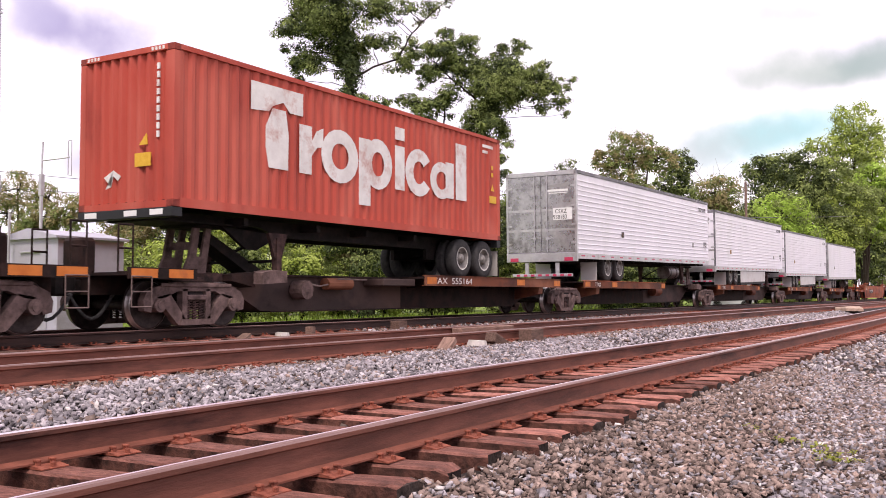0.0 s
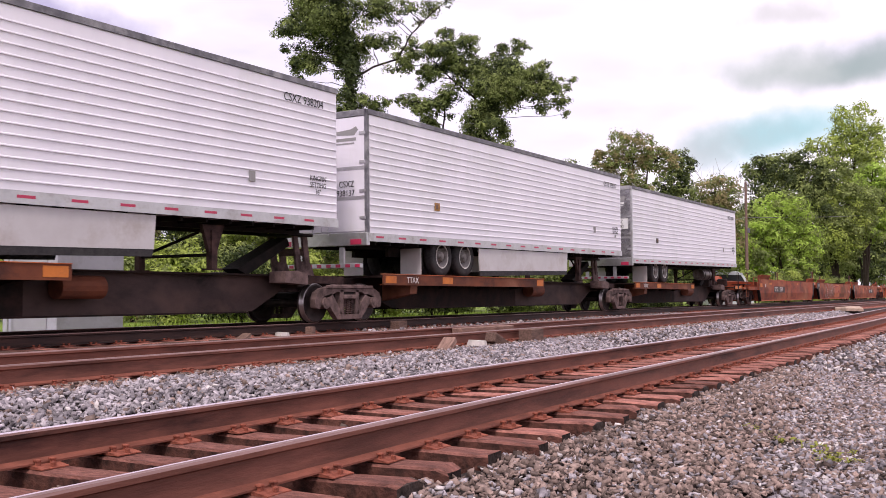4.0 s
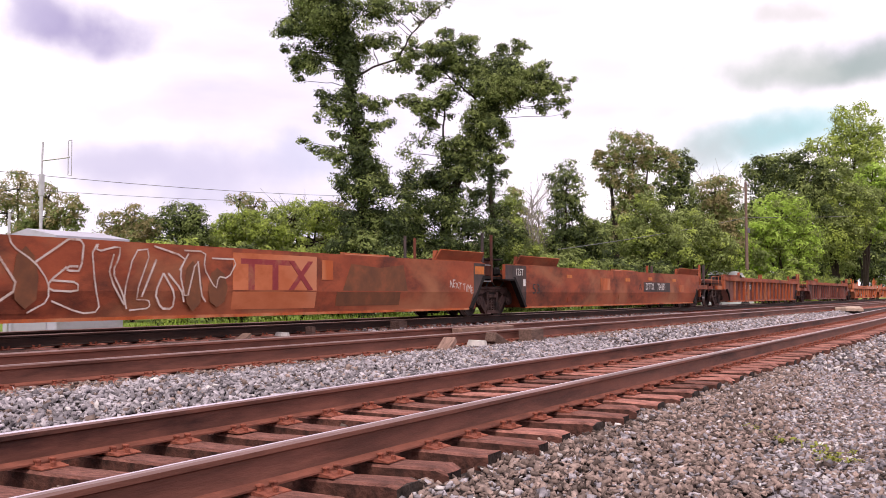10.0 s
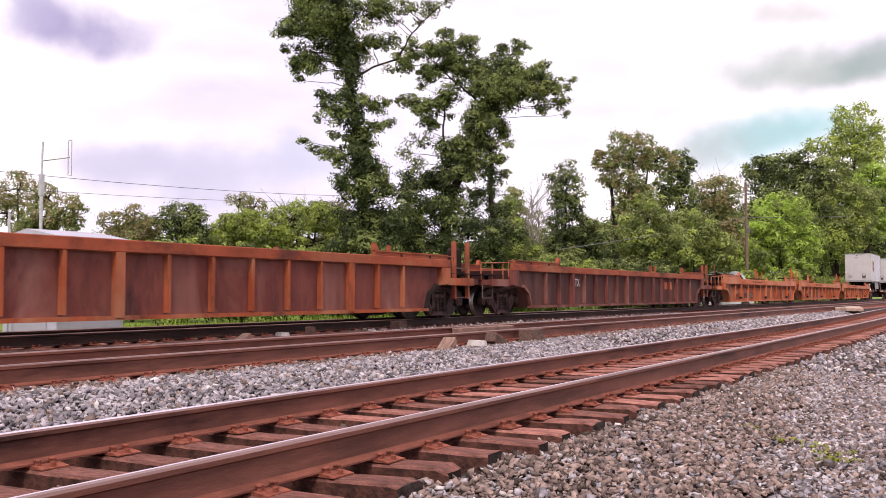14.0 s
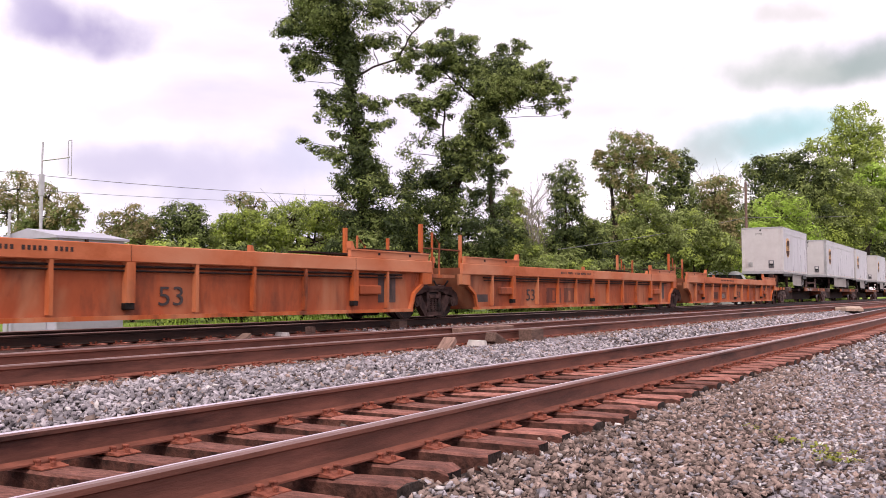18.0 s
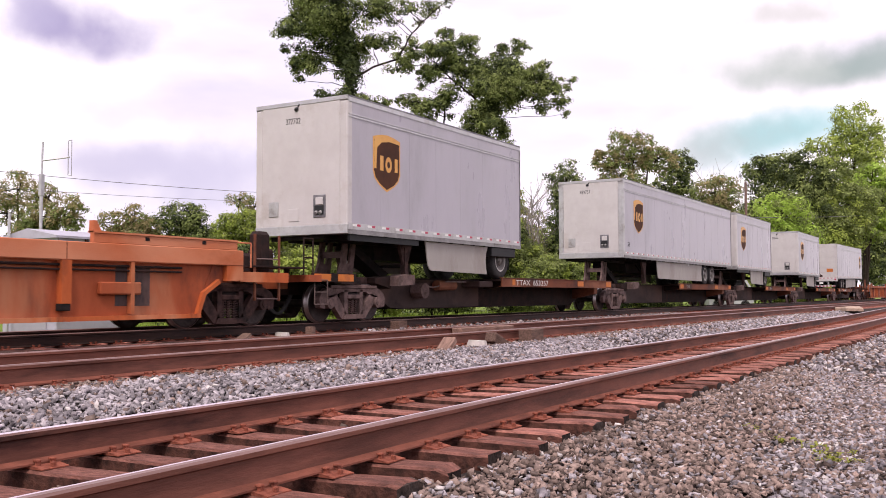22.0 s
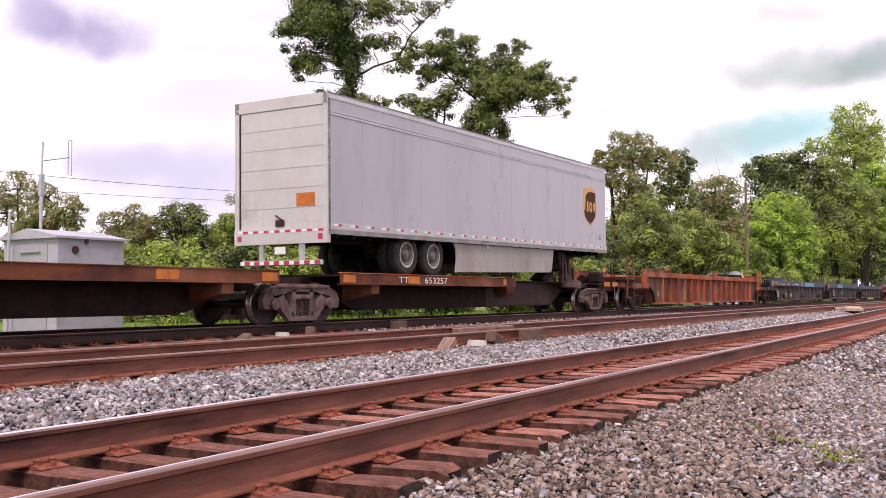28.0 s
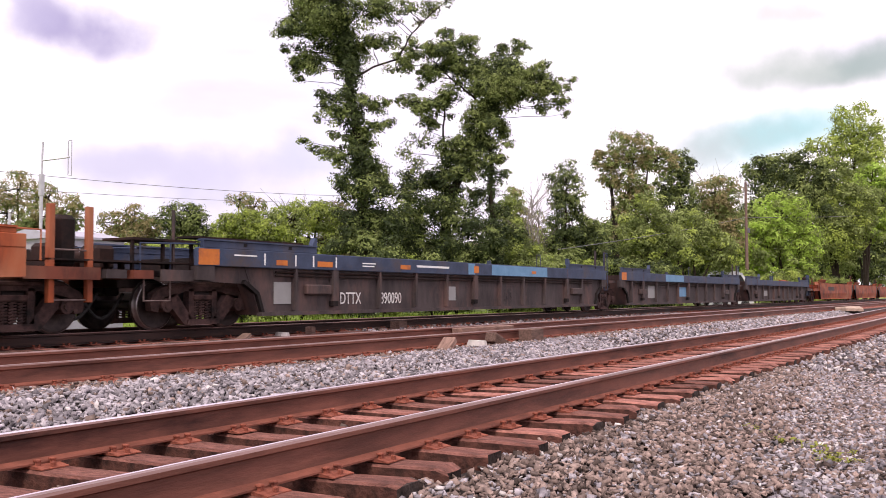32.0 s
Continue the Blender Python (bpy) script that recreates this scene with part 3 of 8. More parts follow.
p = spread(3.6, 40, 300, in_cribs)
stones("ballast_stones", "dusty brown stones between the wooden ties", p + [0, 0, 0.006], sized(p, 0.010, 0.034, 0.01), [0.12, 0.82, 0.06])
p = spread(8, 42, 45, in_main)
p = p[(p[:, 0] > 17) | (np.abs(p[:, 1] - 10.7) < 0.5)]
stones("ballast_stones", "crushed stones between the main line ties", p + [0, 0, 0.010], sized(p, 0.025, 0.05, 0.01), [0.40, 0.56, 0.04])

x, y = rng.uniform(-12, 14, 60000), rng.uniform(-6, Y2 - 1.2, 60000)
ang = np.degrees(np.arctan2(y, x))
ok = (np.hypot(x, y) > 0.5) & ~((ang > 3.5) & (ang < 59) & (np.hypot(x, y) > 3.6) & (y > -1)) & np.array([abs(v - near_line(u)[0]) > 1.25 for u, v in zip(x, y)])
p = np.stack([x[ok], y[ok], [ground_z(u, v) for u, v in zip(x[ok], y[ok])]], -1)
stones("ballast_stones", "scattered grey and brown crushed stones round the tracks", p + [0, 0, 0.008], sized(p, 0.03, 0.07), [0.4, 0.57, 0.03])

# ---- tracks ----
RAIL_PROF = [(-0.07, -0.185), (0.07, -0.185), (0.07, -0.175), (0.012, -0.158), (0.0105, -0.115), (0.010, -0.048), (0.036, -0.036), (0.037, -0.012), (0.028, -0.0004), (0.007, 0.0),
             (-0.028, -0.001), (-0.037, -0.012), (-0.036, -0.036), (-0.010, -0.048), (-0.0105, -0.115), (-0.012, -0.158), (-0.07, -0.175)]


def rail_mesh(line, z, xs):
    """One rail swept along line(x) -> (y, slope); the head's top has a material of its own."""
    sh, n = Shape(), len(RAIL_PROF)
    for x in xs:
        y, s = line(x)
        c = 1 / math.hypot(1, s)
        sh.v += [(x - u * s * c, y + u * c, z + w) for u, w in RAIL_PROF]
    for k in range(len(xs) - 1):
        for i in range(n):
            j = (i + 1) % n
            sh.f.append((k * n + i, (k + 1) * n + i, (k + 1) * n + j, k * n + j))
            # 8 and 9: strips of the head's top that can carry the painted sheen.
            sh.m.append(1 if i == 8 else 4 if i == 9 else 3 if i in (7, 10) else 2 if i in (1, 2, 15, 16) else 0)
    sh.f += [tuple(range(n)), tuple(range((len(xs) - 1) * n, len(xs) * n))[::-1]]
    sh.m += [0, 0]
    return sh


def tie_shape(seed, half=1.3):
    """A worn timber with split ends, uneven top and rounded arrises; runs along y."""
    r = random.Random(seed)
    sh, rows = Shape(), []
    ys = [-half, -half + 0.06, -0.9, -0.45, 0.0, 0.45, 0.9, half - 0.06, half]
    for k, y in enumerate(ys):
        e = r.uniform(0.0, 0.03) if k in (0, len(ys) - 1) else 0
        w, t = 0.11 + r.uniform(-0.006, 0.006) - e * 0.5, r.uniform(-0.014, 0.004) - e * 0.5
        s = r.uniform(-0.02, 0.02) if k in (0, len(ys) - 1) else 0
        rows.append([(-w, y + s, -0.17), (w, y - s, -0.17), (w, y - s, t - 0.016), (w - 0.014, y, t - 0.003), (0.0, y + s, t), (-w + 0.014, y, t - 0.003), (-w, y + s, t - 0.017)])
    n = 7
    for q in rows:
        sh.v += q
    for k in range(len(rows) - 1):
        for i in range(n):
            j = (i + 1) % n
            sh.f.append((k * n + i, k * n + j, (k + 1) * n + j, (k + 1) * n + i))
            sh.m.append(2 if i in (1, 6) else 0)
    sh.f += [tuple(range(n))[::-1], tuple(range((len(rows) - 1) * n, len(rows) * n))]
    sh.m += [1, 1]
    return sh


def plate_shape():
    sh = Shape()
    sh.prism([(-0.165, 0), (0.165, 0), (0.165, 0.006), (0.09, 0.018), (-0.09, 0.018), (-0.165, 0.006)], -0.088, 0.088, "x")
    for y in (-0.088, 0.088):                       # spike heads hooking the rail foot
        for x in (-0.05, 0.05) if y < 0 else (-0.04, 0.055):
            sh.box(x - 0.011, x + 0.011, y - 0.011, y + 0.011, 0.01, 0.036)
            sh.box(x - 0.017, x + 0.017, y - 0.014 - 0.01 * (y > 0), y + 0.014 + 0.01 * (y < 0), 0.036, 0.05, c=0.004)
    for y in (-0.14, 0.145):
        sh.box(-0.012, 0.012, y - 0.012, y + 0.012, 0.0, 0.035, c=0.004)
    return sh


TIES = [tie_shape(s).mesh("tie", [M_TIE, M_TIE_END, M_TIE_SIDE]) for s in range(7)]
PLATE = plate_shape().mesh("tie_plate", M_PLATE)


def build_track(name, label, line, z, x0, x1, fine_to, xs, steel=None):
    t = thing(name, label, "railway track", kind="structure")
    for s in (-1, 1):
        part("rail", rail_mesh(lambda x: (line(x)[0] + s * GAUGE, line(x)[1]), z, xs), [steel or M_RAIL, M_RAILTOP if name == "near_track" else M_RAILWORN, steel or M_RAILFOOT, M_RAILWORN, M_RAILTOP if name == "near_track" and s > 0 else M_RAILWORN], t, "rusty steel rail with a worn shiny head")
    r, x, far = random.Random(len(name)), x0, Shape()
    while x < x1:
        y, s = line(x)
        turn, skew = math.atan(s), 0.06 if name == "near_track" else 0.0      # the siding's ties lie a little askew
        if x < fine_to:
            m = Matrix.Translation((x + skew * 0.8, y + r.uniform(-0.05, 0.05), z - 0.2)) @ Matrix.Rotation(turn + skew + r.uniform(-0.02, 0.02), 4, "Z")
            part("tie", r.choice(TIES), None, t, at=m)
            for k in (-1, 1):
                part("tie_plate", PLATE, None, t, at=Matrix.Translation((x + skew * (0.8 - k * GAUGE), y + k * GAUGE, z - 0.203)) @ Matrix.Rotation(turn, 4, "Z") @ Matrix.Rotation(math.pi * (k > 0), 4, "Z"))
        else:
            far.box(x - 0.11, x + 0.11, y - 1.3, y + 1.3, z - 0.37, z - 0.2)
        x += r.uniform(0.49, 0.54)
    if far.v:
        tagged(part("distant_ties", far, M_TIE, t, "far wooden ties"), kind="stuff")
    return t


build_track("near_track", "bending siding track of rusty rails on worn wooden ties", near_line, Z3, -12.0, 150.0, 58.0,
            [-40, -20] + [-8 + i * 1.0 for i in range(62)] + [56, 60, 70, 90, 130, 200, 400])
build_track("middle_track", "straight main track of rusty rails on wooden ties in ballast", lambda x: (Y2, 0.0), 0.0, -6.0, 160.0, 50.0, [-60.0, 10, 20, 40, 100, 400, 900])
build_track("far_track", "straight main track under the moving train", lambda x: (Y1, 0.0), 0.0, -6.0, 160.0, 48.0, [-60.0, 10, 20, 40, 100, 400, 900], M_RAILSHADED)

# ---- the train: shared pieces ----
# Every rolling thing is built with x = 0 at its left bogie or end, y = 0 on the track's centre line, z = 0 on the rail top.
SPEED = 11.65
ROLLING, WHEELS = [], []          # (thing, x at the start, pose on the train) and (wheelset, x at the start)


def rolling(ob, s, z=0.0, ry=0.0):
    ROLLING.append((ob, s, z, ry))
    ob.matrix_basis = pose(s, Y1, z, 0, ry, 0)
    return ob


WHEEL_R = 0.42


def wheelset_mesh():
    sh = Shape()
    for s in (-1, 1):
        prof = [(0.09, 0.10), (0.12, 0.055), (0.30, 0.035), (0.36, 0.065), (0.405, 0.065), (0.42, 0.05), (0.425, -0.045), (0.452, -0.055), (0.45, -0.075), (0.36, -0.075), (0.30, -0.02), (0.12, -0.04), (0.09, -0.1)]
        sh.lathe([(r, s * (0.755 + 0.0) + s * y) for r, y in prof], (0, 0, 0), 32, [0, 0, 0, 0, 1, 1, 0, 0, 0, 0, 0, 0])
    sh.rod((0, -1.0, 0), (0, 1.0, 0), 0.085, 14)
    return sh.mesh("wheelset", [M_WHEEL, M_TREAD], True)


def side_frame_mesh():
    """Cast side frame with its two triangular windows and the spring opening."""
    sh = Shape()
    for s in (-1,):
        ys = (s * 1.0 - 0.07, s * 1.0 + 0.07)
        sh.prism([(-1.19, 0.33), (-1.21, 0.50), (-1.14, 0.64), (-0.95, 0.73), (-0.5, 0.82), (0.5, 0.82), (0.95, 0.73), (1.14, 0.64), (1.21, 0.50), (1.19, 0.33), (1.04, 0.30), (0.98, 0.50), (0.70, 0.56),
                  (0.45, 0.66), (-0.45, 0.66), (-0.70, 0.56), (-0.98, 0.50), (-1.04, 0.30)], *ys)
        sh.box(-0.85, 0.85, ys[0] - 0.03, ys[0], 0.735, 0.80, c=0.01)                                                          # lip along the top
        for k in (-1, 1):
            sh.prism([(k * 0.92, 0.56), (k * 0.62, 0.62), (k * 0.26, 0.18), (k * 0.30, 0.06), (k * 0.44, 0.08)], *ys)           # diagonal arm
            sh.prism([(k * 0.22, 0.16), (k * 0.34, 0.16), (k * 0.34, 0.70), (k * 0.22, 0.70)], *ys)                            # guide column
            sh.rod((k * 0.875, s * 0.9, 0.42), (k * 0.875, s * 1.12, 0.42), 0.12, 14)                                           # bearing cap
            sh.rod((k * 0.875, s * 1.12, 0.42), (k * 0.875, s * 1.135, 0.42), 0.07, 10)
        sh.prism([(-0.40, 0.07), (0.40, 0.07), (0.36, 0.17), (-0.36, 0.17)], s * 1.0 - 0.1, s * 1.0 + 0.1)
        sh.box(-0.24, 0.24, s * 1.0 - 0.09, s * 1.0 + 0.1, 0.50, 0.60, c=0.02)                                                  # bolster end
    return sh


def springs_shape():
    sh = Shape()
    for s in (-1,):
        for x in (-0.15, 0.0, 0.15):
            for k in range(7):
                z = 0.19 + k * 0.046
                sh.rod((x - 0.065, s * 1.03, z), (x + 0.065, s * 1.03, z + 0.022), 0.017, 6)
            sh.rod((x, s * 1.0, 0.17), (x, s * 1.0, 0.5), 0.035, 8)
    return sh


WHEELSET = wheelset_mesh()
FRAME_MESH, FRAME_SOOTY = side_frame_mesh().mesh("side_frame", M_DUSTY), side_frame_mesh().mesh("side_frame", M_TRUCK)
SPRING_MESH = springs_shape().mesh("spring_nest", M_TRUCK)
BOLSTER_MESH = Shape().box(-0.2, 0.2, -1.05, 1.05, 0.48, 0.66, c=0.03).rod((0, 0, 0.6), (0, 0, 0.78), 0.2, 16).box(-0.62, -0.56, -0.8, 0.8, 0.36, 0.46).box(0.56, 0.62, -0.8, 0.8, 0.36, 0.46).mesh("bogie", M_GRIME_SHADE)


def bogie(parent, x, s_parent, dusty=False):
    b = part("bogie", BOLSTER_MESH, None, parent, "two-axle freight bogie in %s cast steel" % ("pale dusty" if dusty else "sooty"), at=Matrix.Translation((x, 0, 0)))
    for turn in (0.0, 180.0):
        part("side_frame", FRAME_MESH if dusty else FRAME_SOOTY, None, b, at=pose(0, 0, 0, 0, 0, turn))
        part("spring_nest", SPRING_MESH, None, b, at=pose(0, 0, 0, 0, 0, turn))
    for dx in (-0.875, 0.875):
        w = part("wheelset", WHEELSET, None, b, at=Matrix.Translation((dx, 0, WHEEL_R)))
        WHEELS.append((w, dx, s_parent + x + dx))
    return b


def ladder(sh, x, y, z0, z1, w=0.4, rungs=3, r=0.011, mi=0):
    for k in (-1, 1):
        sh.rod((x + k * w / 2, y, z0), (x + k * w / 2, y, z1), r, 6, mi)
    for i in range(rungs):
        z = z0 + (z1 - z0) * i / max(rungs - 1, 1)
        sh.rod((x - w / 2, y, z), (x + w / 2, y, z), r, 6, mi)


def coupler(parent, x, way):
    sh = Shape()
    sh.box(min(x, x + way * 0.9), max(x, x + way * 0.9), -0.11, 0.11, 0.62, 0.86, c=0.02)
    sh.box(min(x + way * 0.85, x + way * 1.15), max(x + way * 0.85, x + way * 1.15), -0.2, 0.16, 0.58, 0.92, c=0.04)
    part("coupler", sh, M_GRIME_SHADE, parent)
    hose = [(x + way * (0.2 + 0.9 * t), -0.32, 0.62 - 0.42 * math.sin(math.pi * t)) for t in (i / 8 for i in range(9))]
    part("air_hose", Shape().path(hose, 0.03, 8), M_RUBBER, parent)


def spine_unit(s, length, hitch_left, ends=(False, False), marking=""):
    """One platform of an articulated spine car: a centre sill, a deck for the trailer's wheels and a hitch for its nose."""
    t = rolling(thing("spine_car_unit", "rusty brown spine car platform carrying a road trailer", "railway car", "spine car platforms"), s)
    L = length

    def X(a, b):
        return (a, b) if hitch_left else (L - b, L - a)

    def P(prof):
        return prof if hitch_left else [(L - x, z) for x, z in prof]
    numbered = marking.endswith("653257")
    d0, d1 = 6.72 if numbered else 7.35, L - 1.0
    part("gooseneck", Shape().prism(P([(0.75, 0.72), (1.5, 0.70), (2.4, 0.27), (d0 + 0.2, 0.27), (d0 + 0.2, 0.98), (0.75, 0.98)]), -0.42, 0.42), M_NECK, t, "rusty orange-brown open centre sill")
    # Sill under the deck: darker steel than the neck, deck shade in the colour.
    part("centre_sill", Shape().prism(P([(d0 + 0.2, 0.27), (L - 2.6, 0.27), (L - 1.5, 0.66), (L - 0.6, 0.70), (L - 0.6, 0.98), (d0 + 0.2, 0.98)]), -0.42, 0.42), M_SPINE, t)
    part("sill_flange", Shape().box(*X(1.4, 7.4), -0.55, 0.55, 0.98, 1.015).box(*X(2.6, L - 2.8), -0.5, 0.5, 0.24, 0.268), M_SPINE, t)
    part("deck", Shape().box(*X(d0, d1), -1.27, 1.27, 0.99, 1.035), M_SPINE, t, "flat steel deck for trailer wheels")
    for k in (-1, 1):
        sh = Shape()
        y = k * 1.3
        sh.box(*X(d0, d1), min(y, y - k * 0.05), max(y, y - k * 0.05), 0.82, 1.06)
        sh.box(*X(d0, d1), min(y, y - k * 0.12), max(y, y - k * 0.12), 0.815, 0.83)
        part("sill_lip", Shape().box(*X(d0, d1), min(y + k * 0.02, y - k * 0.1), max(y + k * 0.02, y - k * 0.1), 1.06, 1.075), M_ORANGE if marking and not hitch_left else M_SILL, t)
        part("side_sill", sh, M_SILL, t, "rusty orange side sill")
        for a, b in ((d0 + 0.62, d0 + 0.8) if numbered else (d0 + 0.06, d0 + 0.5), (d1 - 0.5, d1 - 0.06), (d1 - 3.1, d1 - 2.6)):
            part("reflector_panel", Shape().box(*X(a, b), y + (-0.006 if k < 0 else 0.0), y + (0.006 if k > 0 else 0.0), 0.86, 1.03), M_FRESH, t)
        for x in np.linspace(d0 + 0.5, d1 - 1.9, 4):
            part("deck_bracket", Shape().prism([(k * 0.4, 0.75), (k * 1.26, 0.84), (k * 1.26, 0.98), (k * 0.4, 0.98)], X(x, x + 0.1)[0], X(x, x + 0.1)[1], "x"), M_SPINE, t)
        part("bolster_bracket", Shape().prism([(k * 0.4, 0.45), (k * 1.22, 0.62), (k * 1.27, 0.98), (k * 0.4, 0.98)], X(d1 - 1.5, d1 - 1.2)[0], X(d1 - 1.5, d1 - 1.2)[1], "x"), M_SILL, t)
    # nose end: apron over the bogie, hitch and the side blocks
    part("apron", Shape().box(*X(-0.25, 1.0), -0.72, 0.72, 0.84, 1.0).box(*X(0.9, 1.9), -0.6, 0.6, 0.9, 1.0), M_TRUCK, t)
    for k in (-1, 1):
        y0, y1 = sorted((k * 0.78, k * 1.2))
        sh = Shape().prism(P([(1.6, 0.80), (2.3, 0.84), (2.3, 1.06), (1.95, 1.08), (1.6, 1.02)]), y0, y1)
        part("side_block", sh, M_DUSTY, t, "dusty steel guide block")
        part("block_arm", Shape().prism(P([(1.0, 0.86), (1.65, 0.74), (1.65, 1.04), (1.0, 0.98)]), sorted((k * 0.5, k * 0.95))[0], sorted((k * 0.5, k * 0.95))[1]), M_SPINE, t)
    for k in (-1, 1):
        y0, y1 = sorted((k * 0.30, k * 0.36))
        part("hitch_cheek", Shape().prism(P([(0.34, 1.0), (0.92, 1.0), (0.97, 1.32), (0.50, 1.32)]), y0, y1), M_DUSTY, t, "dusty steel hitch cheek")
        for prof in ([(0.50, 1.32), (0.68, 1.32), (0.76, 1.86), (0.60, 1.86)], [(0.80, 1.32), (0.97, 1.32), (1.06, 1.86), (0.92, 1.86)]):
            part("hitch_upright", Shape().prism(P(prof), y0, y1), M_DUSTY, t)
    part("hitch_crossbar", Shape().prism(P([(0.62, 1.45), (0.70, 1.45), (0.76, 1.6), (0.68, 1.6)]), -0.31, 0.31), M_DUSTY, t)
    part("hitch_strut", Shape().prism(P([(1.02, 1.66), (1.10, 1.82), (2.62, 1.12), (2.32, 1.0)]), -0.22, 0.22), M_GRIME_SHADE, t, "slanting dark strut")
    part("hitch_plate", Shape().box(*X(0.5, 1.3), -0.45, 0.45, 1.86, 1.92, c=0.01), M_GRIME_SHADE, t)
    if not hitch_left:
        xr = 5.9 if ends[1] else 6.3
        part("air_reservoir", Shape().rod((X(xr, xr)[0], -0.66, 0.72), (X(xr + (0.5 if numbered else 0.85), 0)[0] if hitch_left else L - xr - (0.5 if numbered else 0.85), -0.66, 0.72), 0.19, 14), M_SILL, t, "rusty air reservoir")
    elif ends[0]:                                        # brake gear slung along the open sill
        part("air_reservoir", Shape().rod((4.25, -0.62, 0.84), (5.15, -0.62, 0.84), 0.13, 14), M_SILL, t, "rusty air reservoir")
        part("brake_valve", Shape().rod((3.45, -0.78, 0.7), (3.45, -0.45, 0.7), 0.2, 14).box(3.3, 3.75, -0.72, -0.42, 0.52, 0.78, c=0.05), M_DUSTY, t, "dusty round brake valve")
        part("brake_pipe", Shape().path([(3.6 + 0.35 * i, -0.7, 0.94 - 0.16 * math.sin(math.pi * min(1.0, (i + 1) / 4))) for i in range(7)], 0.022), M_STEP, t)
        part("sill_step", Shape().box(5.95, d0, -1.0, -0.42, 0.80, 0.97, c=0.02), M_NECK, t)
    bogie(t, 0.0, s, True)
    if ends[1]:
        bogie(t, L, s, True)
    for left, e in ((True, ends[0]), (False, ends[1])):
        if not e:
            continue
        x, w = (0.0, -1) if left else (L, 1)
        part("end_platform", Shape().box(min(x, x + w * 1.75), max(x, x + w * 1.75), -1.25, 1.25, 0.92, 0.97).box(min(x + w * 0.2, x + w * 1.7), max(x + w * 0.2, x + w * 1.7), -1.28, -1.23, 0.86, 1.05)
             .box(min(x, x + w * 1.7), max(x, x + w * 1.7), -0.35, 0.35, 0.6, 0.92), M_SPINE, t)
        for a, b in ((0.3, 0.85), (1.1, 1.65)):
            part("reflector_panel", Shape().box(min(x + w * a, x + w * b), max(x + w * a, x + w * b), -1.287, -1.28, 0.88, 1.03), M_FRESH, t)
        sh = Shape()
        ladder(sh, x + w * 1.45, -1.3, 0.4, 0.9, 0.42, 3)
        part("step_ladder", sh, M_STEP, t)
        sh = Shape()
        ladder(sh, x + w * 1.62, -1.1, 0.97, 1.75, 0.3, 3, 0.018)
        part("grab_rail", sh, M_SPINE, t)
        sh = Shape()
        ladder(sh, x + w * 1.62, 1.1, 0.97, 1.75, 0.3, 3, 0.018)
        part("grab_rail", sh, M_SPINE, t)
        part("brake_housing", Shape().box(min(x + w * 1.05, x + w * 1.4), max(x + w * 1.05, x + w * 1.4), 0.3, 0.8, 0.97, 1.6, c=0.05), M_SPINE, t)
        coupler(t, x + w * 1.0, w)
    if marking:
        a, b = X(d0, d1)
        if " " in marking:
            writing(marking.replace(" ", "  "), 0.22, M_LETTER, on_side(a + (0.1 if not numbered else 0.86 if hitch_left else 2.2), -1.303, 0.865), t, "car_number", 1.65)
        else:
            writing(marking, 0.2, M_LETTER if hitch_left is False else M_GREYTEXT, on_side(a + 0.95, -1.303, 0.87), t, "car_number")
    return t


def road_wheel_mesh():
    sh = Shape()
    for s in (-1,):
        for y0 in (0.72, 1.02):                       # dual tyres each side
            sh.lathe([(0.29, s * (y0 - 0.12)), (0.40, s * (y0 - 0.135)), (0.49, s * (y0 - 0.12)), (0.515, s * (y0 - 0.07)), (0.515, s * (y0 + 0.07)), (0.49, s * (y0 + 0.12)), (0.40, s * (y0 + 0.135)), (0.29, s * (y0 + 0.12))], (0, 0, 0), 28)
    return sh.mesh("dual_tyre", M_RUBBER, True)


def rim_mesh(mt):
    sh = Shape()
    for s in (-1,):
        sh.lathe([(0.305, s * 1.15), (0.275, s * 1.15), (0.25, s * 1.06), (0.20, s * 1.03), (0.13, s * 1.05), (0.12, s * 1.12), (0.09, s * 1.15), (0.0, s * 1.15)], (0, 0, 0), 24, [1, 0, 0, 0, 0, 0, 0])
        for k in range(8):
            a = k * math.pi / 4
            sh.rod((0.165 * math.cos(a), s * 1.03, 0.165 * math.sin(a)), (0.165 * math.cos(a), s * 1.075, 0.165 * math.sin(a)), 0.018, 6)
    return sh.mesh("rim", [mt, M_RIM], True)


TYRE, RIM_GREY = road_wheel_mesh(), rim_mesh(M_RIMDUST)


def road_axle(parent, x, z, rim):
    t = part("axle", Shape().rod((0, -0.6, 0), (0, 0.6, 0), 0.08, 10), M_GRIME_SHADE, parent, at=Matrix.Translation((x, 0, z)))
    for turn in (0.0, 180.0):
        part("dual_tyre", TYRE, None, t, at=pose(0, 0, 0, 0, 0, turn))
        part("rim", rim, None, t, at=pose(0, 0, 0, 0, 0, turn))


